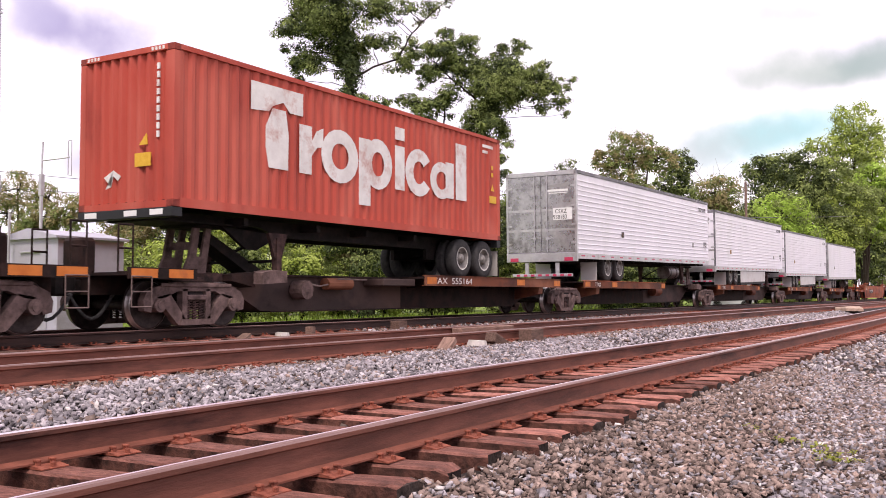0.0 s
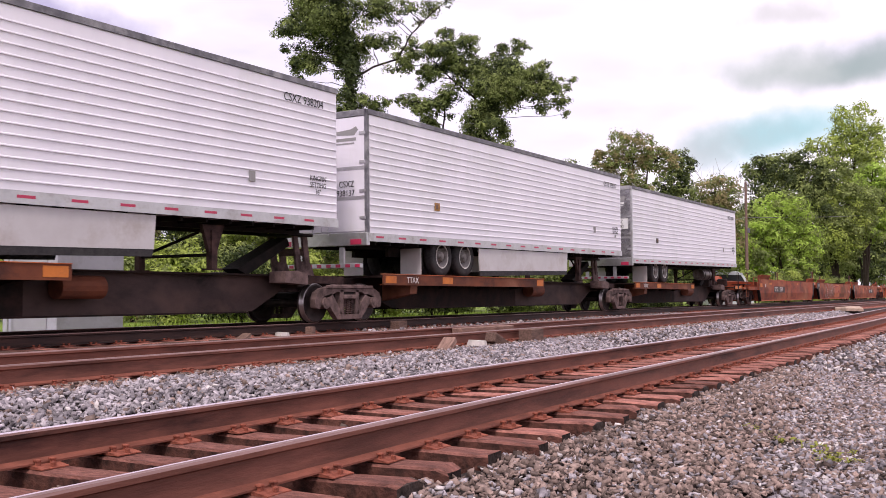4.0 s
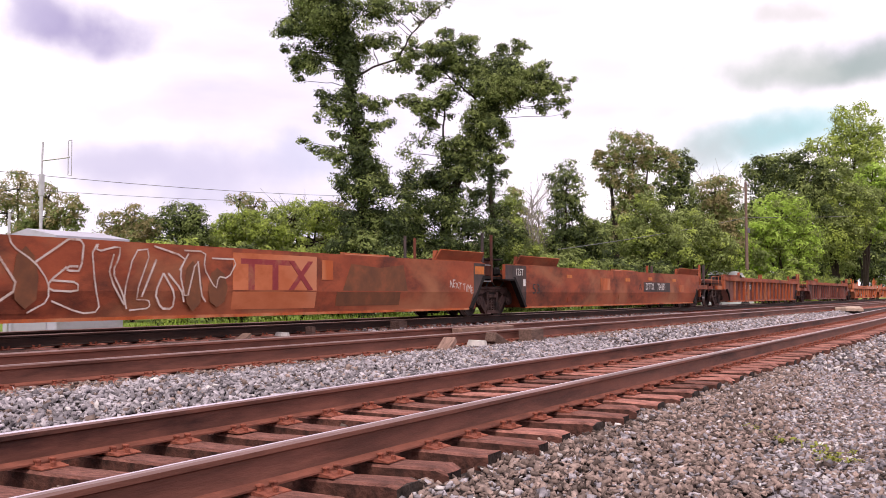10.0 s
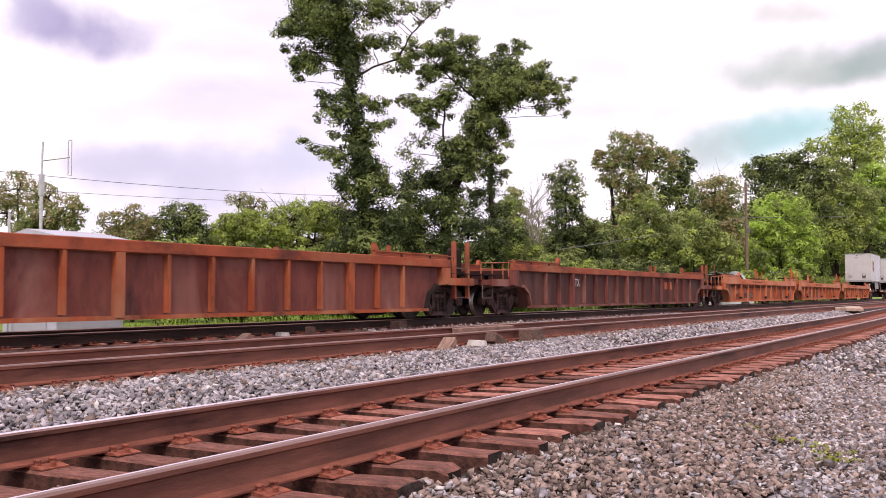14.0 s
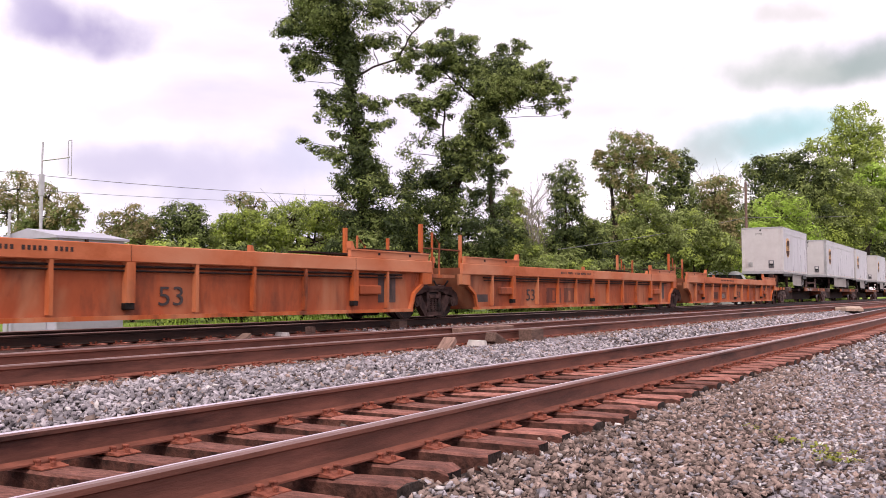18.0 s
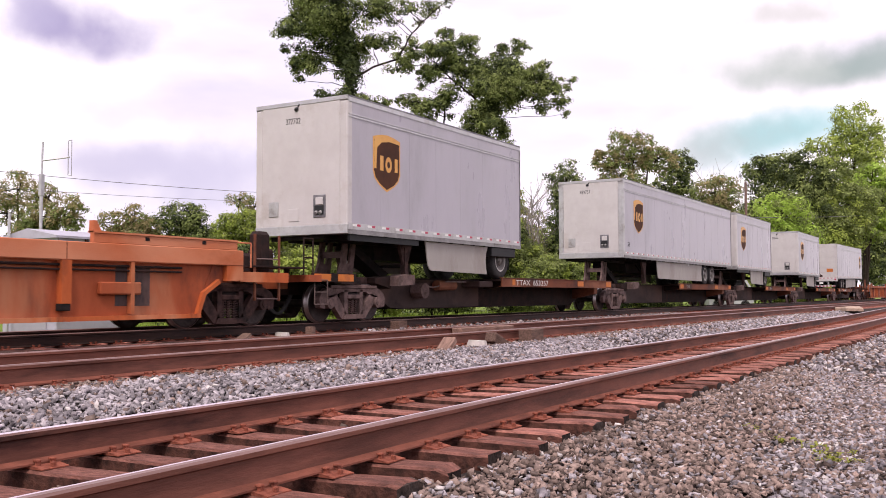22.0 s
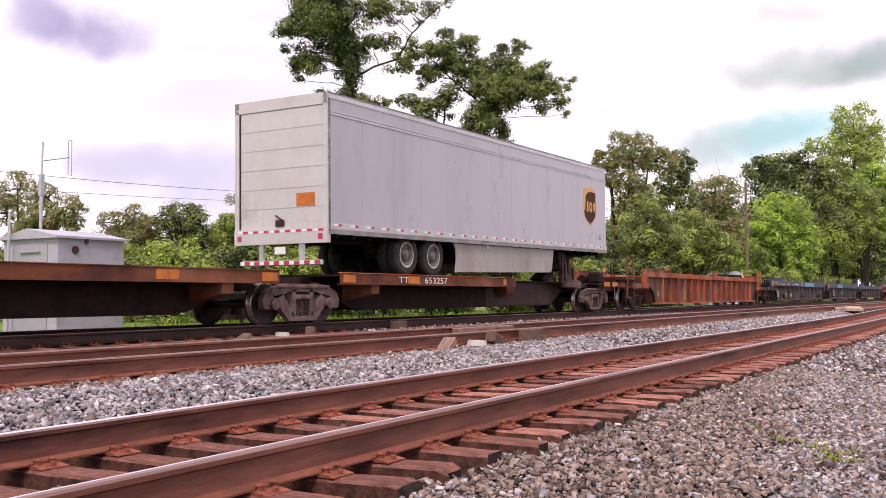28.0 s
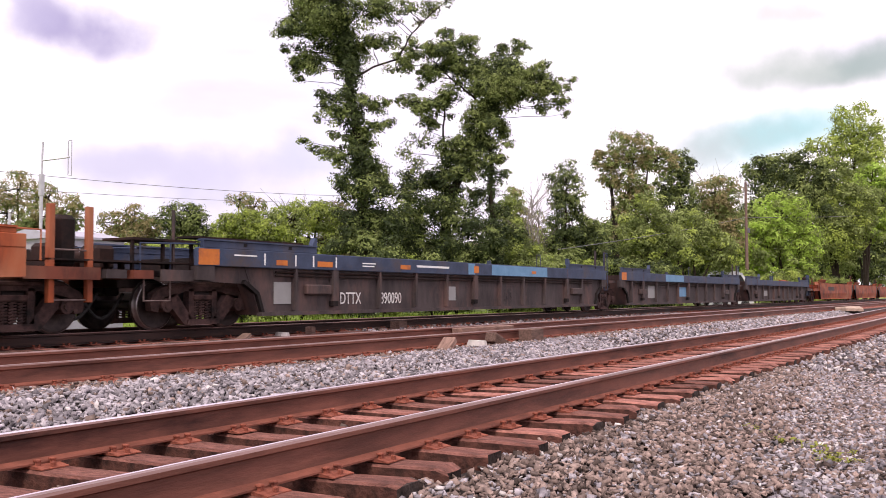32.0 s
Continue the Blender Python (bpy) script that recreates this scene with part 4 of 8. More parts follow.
def landing_gear(parent, x, z, foot):
    for k in (-1, 1):
        sh = Shape()
        y = k * 0.95
        sh.prism([(x - 0.28, z), (x + 0.28, z), (x + 0.1, z - 0.5), (x - 0.1, z - 0.5)], y - 0.04, y + 0.04)
        sh.box(x - 0.07, x + 0.07, y - 0.07, y + 0.07, foot + 0.03, z - 0.1)
        sh.box(x - 0.13, x + 0.13, y - 0.13, y + 0.13, foot, foot + 0.03)
        part("landing_leg", sh, M_TRUCK, parent)
    part("leg_brace", Shape().rod((x, -0.95, z - 0.55), (x, 0.95, z - 0.55), 0.03, 8).rod((x, -0.95, z - 0.55), (x + 0.9, -0.3, z - 0.05), 0.03, 8).rod((x, 0.95, z - 0.55), (x + 0.9, 0.3, z - 0.05), 0.03, 8), M_GRIME_SHADE, parent)


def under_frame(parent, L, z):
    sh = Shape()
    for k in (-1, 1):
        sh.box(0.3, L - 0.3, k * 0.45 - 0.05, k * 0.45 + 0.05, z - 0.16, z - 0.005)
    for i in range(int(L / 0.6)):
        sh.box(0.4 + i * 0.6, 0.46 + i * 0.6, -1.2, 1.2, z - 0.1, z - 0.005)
    tagged(part("underframe", sh, M_GRIME_SHADE, parent), kind="stuff")


def tape_strip(parent, L, y, z, step, first=0.3, red=0.18, white=0.18):
    """Alternating reflective pieces along the lower rail."""
    x = first
    while x < L - 0.4:
        part("red_tape", Shape().box(x + white, x + white + red, y - 0.004, y, z, z + 0.05), M_REDTAPE, parent)
        if white:
            part("white_tape", Shape().box(x, x + white, y - 0.004, y, z, z + 0.05), M_WTAPE, parent)
        x += step


def reefer(s, number, steel_doors):
    """Refrigerated 53-foot trailer with horizontally ribbed white sides, its doors towards the train's head."""
    t = rolling(thing("refrigerated_trailer", "long white ribbed refrigerated trailer with %s rear doors" % ("scuffed stainless steel" if steel_doors else "white"), "trailer", "refrigerated trailers"), s, 1.815, -0.82)
    L, H, W = 16.15, 2.92, 1.3
    part("body", Shape().box(0.04, L, -W + 0.03, W - 0.03, 0.02, H - 0.02), M_WHITE, t)
    for k in (-1, 1):
        prof = [(k * (W - 0.04), 0.16), (k * (W - 0.006), 0.16)]
        z = 0.30
        while z < H - 0.25:
            prof += [(k * (W - 0.006), z - 0.016), (k * (W + 0.010), z - 0.012), (k * (W + 0.010), z + 0.006), (k * (W - 0.006), z + 0.016)]
            z += 0.163
        prof += [(k * (W - 0.006), H - 0.12), (k * (W - 0.04), H - 0.12)]
        part("ribbed_side", Shape().prism(prof, 0.08, L - 0.05, "x"), M_WHITE, t)
        y0, y1 = sorted((k * (W - 0.02), k * (W + 0.012)))
        part("lower_rail", Shape().box(0.02, L, y0, y1, -0.03, 0.155), M_ALU, t, "scuffed aluminium lower rail")
        part("upper_rail", Shape().box(0.02, L, y0, y1, H - 0.10, H + 0.01), M_DARKRAIL, t, "dark grey upper rail")
    part("roof", Shape().prism([(-W, H - 0.02), (W, H - 0.02), (W - 0.1, H + 0.02), (-W + 0.1, H + 0.02)], 0.02, L, "x"), M_ALU, t)
    x = 0.3
    while x < L - 0.3:
        part("red_tape", Shape().box(x, x + 0.3, -W - 0.016, -W - 0.012, 0.05, 0.095), M_REDTAPE, t)
        x += 0.92
    # rear doors
    dm = M_STEELDOOR if steel_doors else M_WHITE
    for k, (y0, y1) in enumerate(((-W + 0.07, -0.01), (0.01, W - 0.07))):
        d = part("rear_door", Shape().box(-0.015, 0.04, y0, y1, 0.2, H - 0.14, c=0.008), dm, t, "polished steel door leaf" if steel_doors else "")
        for z in (0.5, 1.1, 1.75, 2.4):
            part("hinge", Shape().box(-0.035, 0.02, y0 - 0.03 if k == 0 else y1 - 0.14, y0 + 0.14 if k == 0 else y1 + 0.03, z - 0.035, z + 0.035, c=0.006), M_ALU, d)
        yb = y1 - 0.22 if k == 0 else y0 + 0.22
        part("locking_bar", Shape().rod((-0.045, yb, 0.12), (-0.045, yb, H - 0.08), 0.017, 8).box(-0.06, -0.015, yb - 0.05, yb + 0.05, 0.62, 0.7).rod((-0.06, yb, 0.66), (-0.06, yb + (0.4 if k else -0.4) * 0.6, 0.66), 0.014, 6), M_GALV, d)
        for z in (0.95, 1.62):
            part("door_strap", Shape().box(-0.022, -0.012, y0, y1, z - 0.04, z + 0.04), M_ALU, d)
    fr = Shape().box(-0.03, 0.06, -W, -W + 0.07, 0.17, H).box(-0.03, 0.06, W - 0.07, W, 0.17, H).box(-0.03, 0.06, -W, W, H - 0.13, H)
    part("rear_sill", Shape().box(-0.05, 0.08, -W, W, -0.12, 0.17, c=0.01), M_ALU, t, "scuffed aluminium rear sill")
    part("door_frame", fr, M_ALU if steel_doors else M_DARKRAIL, t)
    for y in (-1.15, 0.85):
        part("tail_lamp", Shape().box(-0.06, -0.048, y, y + 0.3, -0.1, 0.02, c=0.003), M_REDTAPE, t)
    part("bumper", Shape().box(-0.02, 0.08, -1.1, 1.1, -0.62, -0.52, c=0.01).box(0.0, 0.06, -0.62, -0.5, -0.55, -0.15).box(0.0, 0.06, 0.5, 0.62, -0.55, -0.15), M_GALV, t)
    for i in range(8):
        part("bumper_tape", Shape().box(-0.025, -0.02, -1.08 + i * 0.27, -0.95 + i * 0.27, -0.605, -0.535), M_REDTAPE, t)
    # emblem and marks on the doors
    part("emblem", Shape().prism([(-0.95, 2.36), (-0.3, 2.40), (-0.28, 2.46), (-0.85, 2.50), (-1.0, 2.56), (-1.06, 2.48)], -0.021, -0.017, "x"), M_GREYTEXT, t)
    part("emblem_bar", Shape().box(-0.021, -0.017, -1.0, -0.25, 2.24, 2.31).box(-0.021, -0.017, -0.95, -0.3, 2.17, 2.2), M_WTAPE if steel_doors else M_GREYTEXT, t)
    if steel_doors:
        part("number_panel", Shape().box(-0.026, -0.016, -1.13, -0.45, 1.28, 1.68), M_WTAPE, t)
    writing("CSXZ", 0.2, M_BLACK, on_nose(-0.03, -0.52, 1.5 if steel_doors else 1.2), t, "unit_number", 0.85)
    writing(number, 0.2, M_BLACK, on_nose(-0.03, -0.45, 1.31 if steel_doors else 1.0), t, "unit_number", 0.85)
    writing("CSXZ " + number, 0.24, M_BLACK, on_side(L - 1.75, -W - 0.014, 2.42), t, "unit_number", 0.9)
    for i, line in enumerate(("KINGPIN", "SETTING", "36\"")):
        writing(line, 0.15, M_BLACK, on_side(L - 0.68, -W - 0.014, 0.90 - i * 0.14), t, "notice", 0.9, "CENTER")
    px = 4.2 if number == "938183" else 2.85
    part("placard", Shape().box(px, px + 0.24, -W - 0.016, -W - 0.006, 0.82, 1.02), M_BLACK if steel_doors else M_TAN, t)
    part("placard_sign", Shape().box(px + 0.05, px + 0.16, -W - 0.02, -W - 0.016, 0.86, 0.98), M_POLE, t)
    part("side_plate", Shape().box(L - 2.75, L - 2.58, -W - 0.016, -W - 0.006, 0.72, 0.92), M_GREYTEXT, t)
    under_frame(t, L, 0.0)
    for x in (3.15, 4.36) if steel_doors else (3.45, 4.63):
        road_axle(t, x, -0.302, RIM_GREY)
    for y in (-0.5, 0.5):
        part("bogie_frame", Shape().box(1.9, 5.2, y - 0.05, y + 0.05, -0.32, -0.12), M_GRIME_SHADE, t)
    for k in (-1, 1):
        xf = 2.0 if steel_doors else 2.4
        part("mud_flap", Shape().box(xf, xf + 0.02, k * 0.87 - 0.3, k * 0.87 + 0.3, -0.76, -0.12), M_NOSE, t, "pale mud flap")
    landing_gear(t, 12.8, -0.12, -0.95)
    if number in ("938183", "938200"):
        part("fuel_tank", Shape().rod((10.5, -0.85, -0.42), (11.88, -0.85, -0.42), 0.28, 20), M_TANK, t, "dark grimy cylindrical fuel tank")
        part("tank_end", Shape().rod((11.88, -0.85, -0.42), (11.92, -0.85, -0.42), 0.27, 20), M_ALU, t, "bright aluminium tank end")
        for x in (10.7, 11.5):
            part("tank_strap", Shape().rod((x, -0.85, -0.42), (x + 0.06, -0.85, -0.42), 0.29, 20), M_GRIME_SHADE, t)
        for x in (10.68, 11.5):
            part("tank_hanger", Shape().box(x, x + 0.1, -0.9, -0.8, -0.2, -0.02), M_GRIME_SHADE, t)
    else:
        for y in (-1.26, 1.23):
            part("side_skirt", Shape().prism([(5.2, -0.05), (11.2, -0.05), (11.15, -0.62), (5.25, -0.66)], y, y + 0.03), M_NOSE, t, "pale side skirt")
            part("skirt_edge", Shape().prism([(5.25, -0.66), (11.15, -0.62), (11.12, -0.74), (5.28, -0.8)], y + 0.005, y + 0.025), M_RUBBER, t)
    part("skid_plate", Shape().box(14.9, 16.0, -0.6, 0.6, -0.06, -0.005), M_GRIME_SHADE, t)
    return t


def emblem_shield(parent, x, z, w, h, y):
    """Gold-edged brown shield with a gold crest and three plain gold shapes."""
    def outline(k, o):
        pts = [(-0.5, 0.43), (-0.25, 0.48), (0.0, 0.5), (0.25, 0.48), (0.5, 0.43), (0.5, -0.17), (0.44, -0.29), (0.27, -0.40), (0.0, -0.5), (-0.27, -0.40), (-0.44, -0.29), (-0.5, -0.17)]
        return [(x + u * w * k, z + v * h * k + o) for u, v in pts]
    part("shield_edge", Shape().prism(outline(1.0, 0), y - 0.004, y), M_GOLD, parent)
    e = part("shield", Shape().prism(outline(0.93, 0), y - 0.007, y - 0.004), M_SHIELD, parent, "dark brown shield emblem")
    crest = [(x + u * w, z + v * h) for u, v in ((-0.465, 0.40), (-0.23, 0.447), (0.0, 0.465), (0.23, 0.447), (0.465, 0.40), (0.465, 0.37), (0.1, 0.39), (-0.2, 0.35), (-0.36, 0.25), (-0.39, -0.12), (-0.465, -0.12))]
    part("crest", Shape().prism(crest, y - 0.0095, y - 0.007), M_GOLD, e)
    for a, b, c, d in ((-0.25, -0.13, -0.14, 0.12), (0.29, 0.40, -0.13, 0.11)):
        part("emblem_bar", Shape().box(x + a * w, x + b * w, y - 0.0095, y - 0.007, z + c * h, z + d * h), M_GOLD, e)
    n, sh = 14, Shape()
    ring = [(math.cos(2 * math.pi * k / n), math.sin(2 * math.pi * k / n)) for k in range(n)]
    sh.add([(x + w * (0.06 + 0.12 * u), y - 0.0095, z + h * (-0.02 + 0.14 * v)) for u, v in ring] + [(x + w * (0.06 + 0.055 * u), y - 0.0095, z + h * (-0.02 + 0.06 * v)) for u, v in ring],
           [(k, (k + 1) % n, n + (k + 1) % n, n + k) for k in range(n)])
    part("emblem_ring", sh, M_GOLD, e)


def parcel_trailer(s, L, z, nose_left, number, tilt=0.0, gold_top=True):
    """Grey box trailer with a parcel firm's brown shield."""
    t = rolling(thing("box_trailer", "%s grey box trailer with a brown and gold shield emblem" % ("long" if L > 10 else "short"), "trailer", "grey box trailers"), s, z, tilt)
    H, W = 4.92 - z if nose_left else 2.97, 1.3

    def X(a, b):
        return (a, b) if nose_left else (L - b, L - a)

    def P(prof):
        return prof if nose_left else [(L - u, v) for u, v in prof]
    part("body", Shape().box(0.0, L, -W, W, 0.0, H - 0.02, c=0.03), M_GREYWHITE, t)
    for i in range(1, int(L / 1.22)):
        part("side_seam", Shape().box(i * 1.22, i * 1.22 + 0.03, -W - 0.003, -W, 0.12, H - 0.5), M_GREYWHITE, t)
    part("upper_rail", Shape().box(0.0, L, -W - 0.012, -W, H - 0.12, H).box(0.0, L, W, W + 0.012, H - 0.12, H), M_ALU, t)
    part("roof_edge", Shape().box(0.0, L, -W - 0.015, -W + 0.03, H - 0.025, H + 0.012), M_DARKRAIL, t)
    part("rear_edge", Shape().box(*X(L - 0.05, L), -W - 0.016, -W - 0.002, 0.0, H - 0.12), M_DARKRAIL, t, "dark rear corner edge")
    part("side_moulding", Shape().box(0.0, L, -W - 0.014, -W, H - 0.46, H - 0.43).box(0.0, L, -W - 0.014, -W, H - 0.40, H - 0.385), M_ALU, t)
    for k in (-1, 1):
        y0, y1 = sorted((k * W, k * (W + 0.014)))
        part("lower_rail", Shape().box(0.0, L, y0, y1, 0.085, 0.22), M_ALU, t, "dull aluminium lower rail")
        part("bolt_rail", Shape().box(0.0, L, *sorted((k * W, k * (W + 0.02))), -0.02, 0.08), M_RAILGREY, t, "grimy bolted rail along the floor edge")
    part("roof", Shape().prism([(-W, H - 0.02), (W, H - 0.02), (W - 0.08, H + 0.015), (-W + 0.08, H + 0.015)], 0.0, L, "x"), M_GREYWHITE, t)
    tape_strip(t, L, -W - 0.014, 0.15, 0.6 if L > 10 else 0.56, 0.15, 0.13, 0.16)
    xw = (1.67 if nose_left else 1.5) if L > 10 else 1.48
    emblem_shield(t, X(xw, xw)[0], 3.6 - z - (0.0 if nose_left else 0.17), 1.1, 1.31, -W - 0.001)
    if L > 10:
        writing("53", 0.24, M_BLACK, on_side(0.42 if nose_left else L - 0.7, -W - 0.004, 0.42), t, "length_mark")
    if nose_left:
        part("nose_panel", Shape().box(-0.03, 0.02, -W + 0.2, W - 0.2, 0.12, H - 0.08, c=0.01), M_NOSE, t)
        for k in (-1, 1):
            y0, y1 = sorted((k * (W - 0.21), k * (W + 0.006)))
            part("corner_post", Shape().box(-0.035, 0.16, y0, y1, 0.13, H - 0.1, c=0.03), M_ALU if L > 10 else M_NOSE, t)
        part("nose_rail", Shape().box(-0.045, 0.05, -W, W, -0.02, 0.2, c=0.015), M_ALU, t)
        part("nose_top", Shape().box(-0.04, 0.1, -W, W, H - 0.09, H + 0.01, c=0.01), M_ALU, t)
        box = part("service_box", Shape().box(-0.05, -0.02, -0.72, -0.38, 0.36, 0.86, c=0.01), M_DARKRAIL, t, "grey connector box with dark sockets")
        part("socket_plate", Shape().box(-0.056, -0.05, -0.68, -0.42, 0.42, 0.62), M_BLACK, box)
        part("connector", Shape().box(-0.07, -0.045, -0.66, -0.46, 0.64, 0.8, c=0.008), M_NOSE, box)
        part("hose_coupling", Shape().rod((-0.05, -0.6, 0.48), (-0.1, -0.6, 0.45), 0.04, 8).rod((-0.05, -0.48, 0.48), (-0.1, -0.48, 0.45), 0.04, 8), M_GREYTEXT, box)
        part("hatch", Shape().box(-0.045, -0.025, 0.62, 0.9, 0.42, 0.76, c=0.012), M_ALU, t)
        part("document_box", Shape().box(-0.042, -0.028, 0.02, 0.32, 0.3, 0.58, c=0.006), M_NOSE, t)
        part("marker_lamp", Shape().rod((-0.06, 0.1, H - 0.2), (-0.03, 0.1, H - 0.16), 0.05, 8).rod((-0.035, 0.1, H - 0.16), (-0.035, 0.02, H - 0.06), 0.015, 6), M_BLACK, t)
        writing(number, 0.19, M_BLACK, on_nose(-0.032, 0.42, H - 0.5), t, "fleet_number", 0.75)
    else:
        # doors at the train's head end: a roll door in a frame
        part("door_frame", Shape().box(-0.03, 0.05, -W, -W + 0.12, 0, H).box(-0.03, 0.05, W - 0.12, W, 0, H).box(-0.03, 0.05, -W, W, H - 0.24, H).box(-0.05, 0.06, -W, W, -0.2, 0.14), M_NOSE, t)
        d = part("roll_door", Shape().box(-0.012, 0.02, -W + 0.13, W - 0.13, 0.14, H - 0.25), M_NOSE, t)
        for i in range(1, 6):
            part("slat_joint", Shape().box(-0.016, -0.01, -W + 0.13, W - 0.13, 0.14 + i * 0.43, 0.152 + i * 0.43), M_CABIN_SHADE, d)
        part("door_seal", Shape().box(-0.02, -0.005, W - 0.17, W - 0.13, 0.14, H - 0.25), M_BLACK, t)
        part("latch", Shape().box(-0.05, -0.012, -0.12, 0.12, 0.18, 0.32, c=0.01).rod((-0.05, -0.1, 0.3), (-0.05, 0.1, 0.42), 0.02, 6), M_TRUCK, d)
        part("placard", Shape().box(-0.02, -0.014, -0.95, -0.45, 0.6, 0.88), M_FRESH, t, "orange placard")
        part("bumper", Shape().box(-0.02, 0.08, -1.1, 1.1, -0.66, -0.55, c=0.01).box(0.0, 0.06, -0.62, -0.5, -0.6, -0.15).box(0.0, 0.06, 0.5, 0.62, -0.6, -0.15), M_ALU, t)
        for i in range(8):
            part("red_tape", Shape().box(-0.026, -0.02, -1.08 + i * 0.28, -0.94 + i * 0.28, -0.645, -0.565), M_REDTAPE, t)
            part("white_tape", Shape().box(-0.026, -0.02, -0.94 + i * 0.28, -0.82 + i * 0.28, -0.645, -0.565), M_WTAPE, t)
            part("red_tape", Shape().box(-0.055, -0.05, -1.2 + i * 0.3, -1.06 + i * 0.3, 0.05, 0.1), M_REDTAPE, t)
            part("white_tape", Shape().box(-0.055, -0.05, -1.06 + i * 0.3, -0.92 + i * 0.3, 0.05, 0.1), M_WTAPE, t)
        for y in (-1.18, 1.08):
            part("tail_lamp", Shape().box(-0.06, -0.05, y, y + 0.12, -0.12, 0.0, c=0.003), M_REDTAPE, t)
        part("number_plate", Shape().box(-0.03, -0.02, -0.15, 0.15, -0.42, -0.26), M_WTAPE, t)
    under_frame(t, L, 0.0)
    zc = 1.035 + 0.515 - z
    axles = (11.55, 12.78) if L > 10 else (L - 0.98,)
    for x in axles:
        road_axle(t, X(x, x)[0], zc - math.tan(radians(-tilt)) * X(x, x)[0], RIM_GREY)
    for y in (-0.5, 0.5):
        part("bogie_frame", Shape().box(*X(axles[0] - 0.9, axles[-1] + 0.8), y - 0.05, y + 0.05, -0.35, -0.12), M_GRIME_SHADE, t)
    if L > 10:
        a, b = (4.0, 10.72) if nose_left else (4.42, 10.68)
    else:
        a, b = 3.25, 6.5
    for y in (-1.24, 1.21):
        part("side_skirt", Shape().prism(P([(a, -0.03), (b, -0.03), (b - 0.1, -0.22), (b - 0.13, -0.42), (b - 0.1, -0.62), (b - 0.06, -0.78), (a + 0.3, -0.74), (a + 0.2, -0.71), (a + 0.14, -0.62)]), y, y + 0.03), M_SKIRT, t, "pale dusty side skirt")
    part("skirt_bracket", Shape().box(*X(a + 4.4, a + 4.5), -1.26, -1.2, -0.12, -0.02), M_ALU, t)
    # Plain dark box added where the space under the floor lies in shade.
    part("belly_shade_box", Shape().box(*X(3.0 if L > 10 else 2.4, b - 0.3), -0.3, 0.3, -0.5, -0.1), M_GRIME_SHADE, t, "plain dark box added for the shade under the trailer")
    if L > 10:
        landing_gear(t, X(3.2, 3.2)[0], -0.1, 1.02 - z - (0.0 if nose_left else 0.2))
        part("air_dam", Shape().prism(P([(2.2, -0.02), (3.1, -0.02), (2.75, -0.45), (2.45, -0.45)]), -0.5, 0.5), M_GRIME_SHADE, t)
    else:
        landing_gear(t, X(2.75, 2.75)[0], -0.1, 1.02 - z)
        part("bumper_pad", Shape().box(*X(0.12, 2.9), -1.27, -1.2, -0.16, -0.021), M_BLACK, t)
        for y in (-1.29, 0.5):
            part("wheel_housing", Shape().box(*X(L - 1.75, L - 0.32), y, y + 0.79, -0.28, -0.021, c=0.02), M_BLACK, t, "black wheel housing")
        part("mud_flap", Shape().box(*X(L - 0.36, L - 0.34), -1.1, -0.6, -0.62, -0.28), M_BLACK, t)
    part("skid_plate", Shape().box(*X(0.1, 1.5), -0.6, 0.6, -0.1, -0.005), M_GRIME_SHADE, t)
    return t


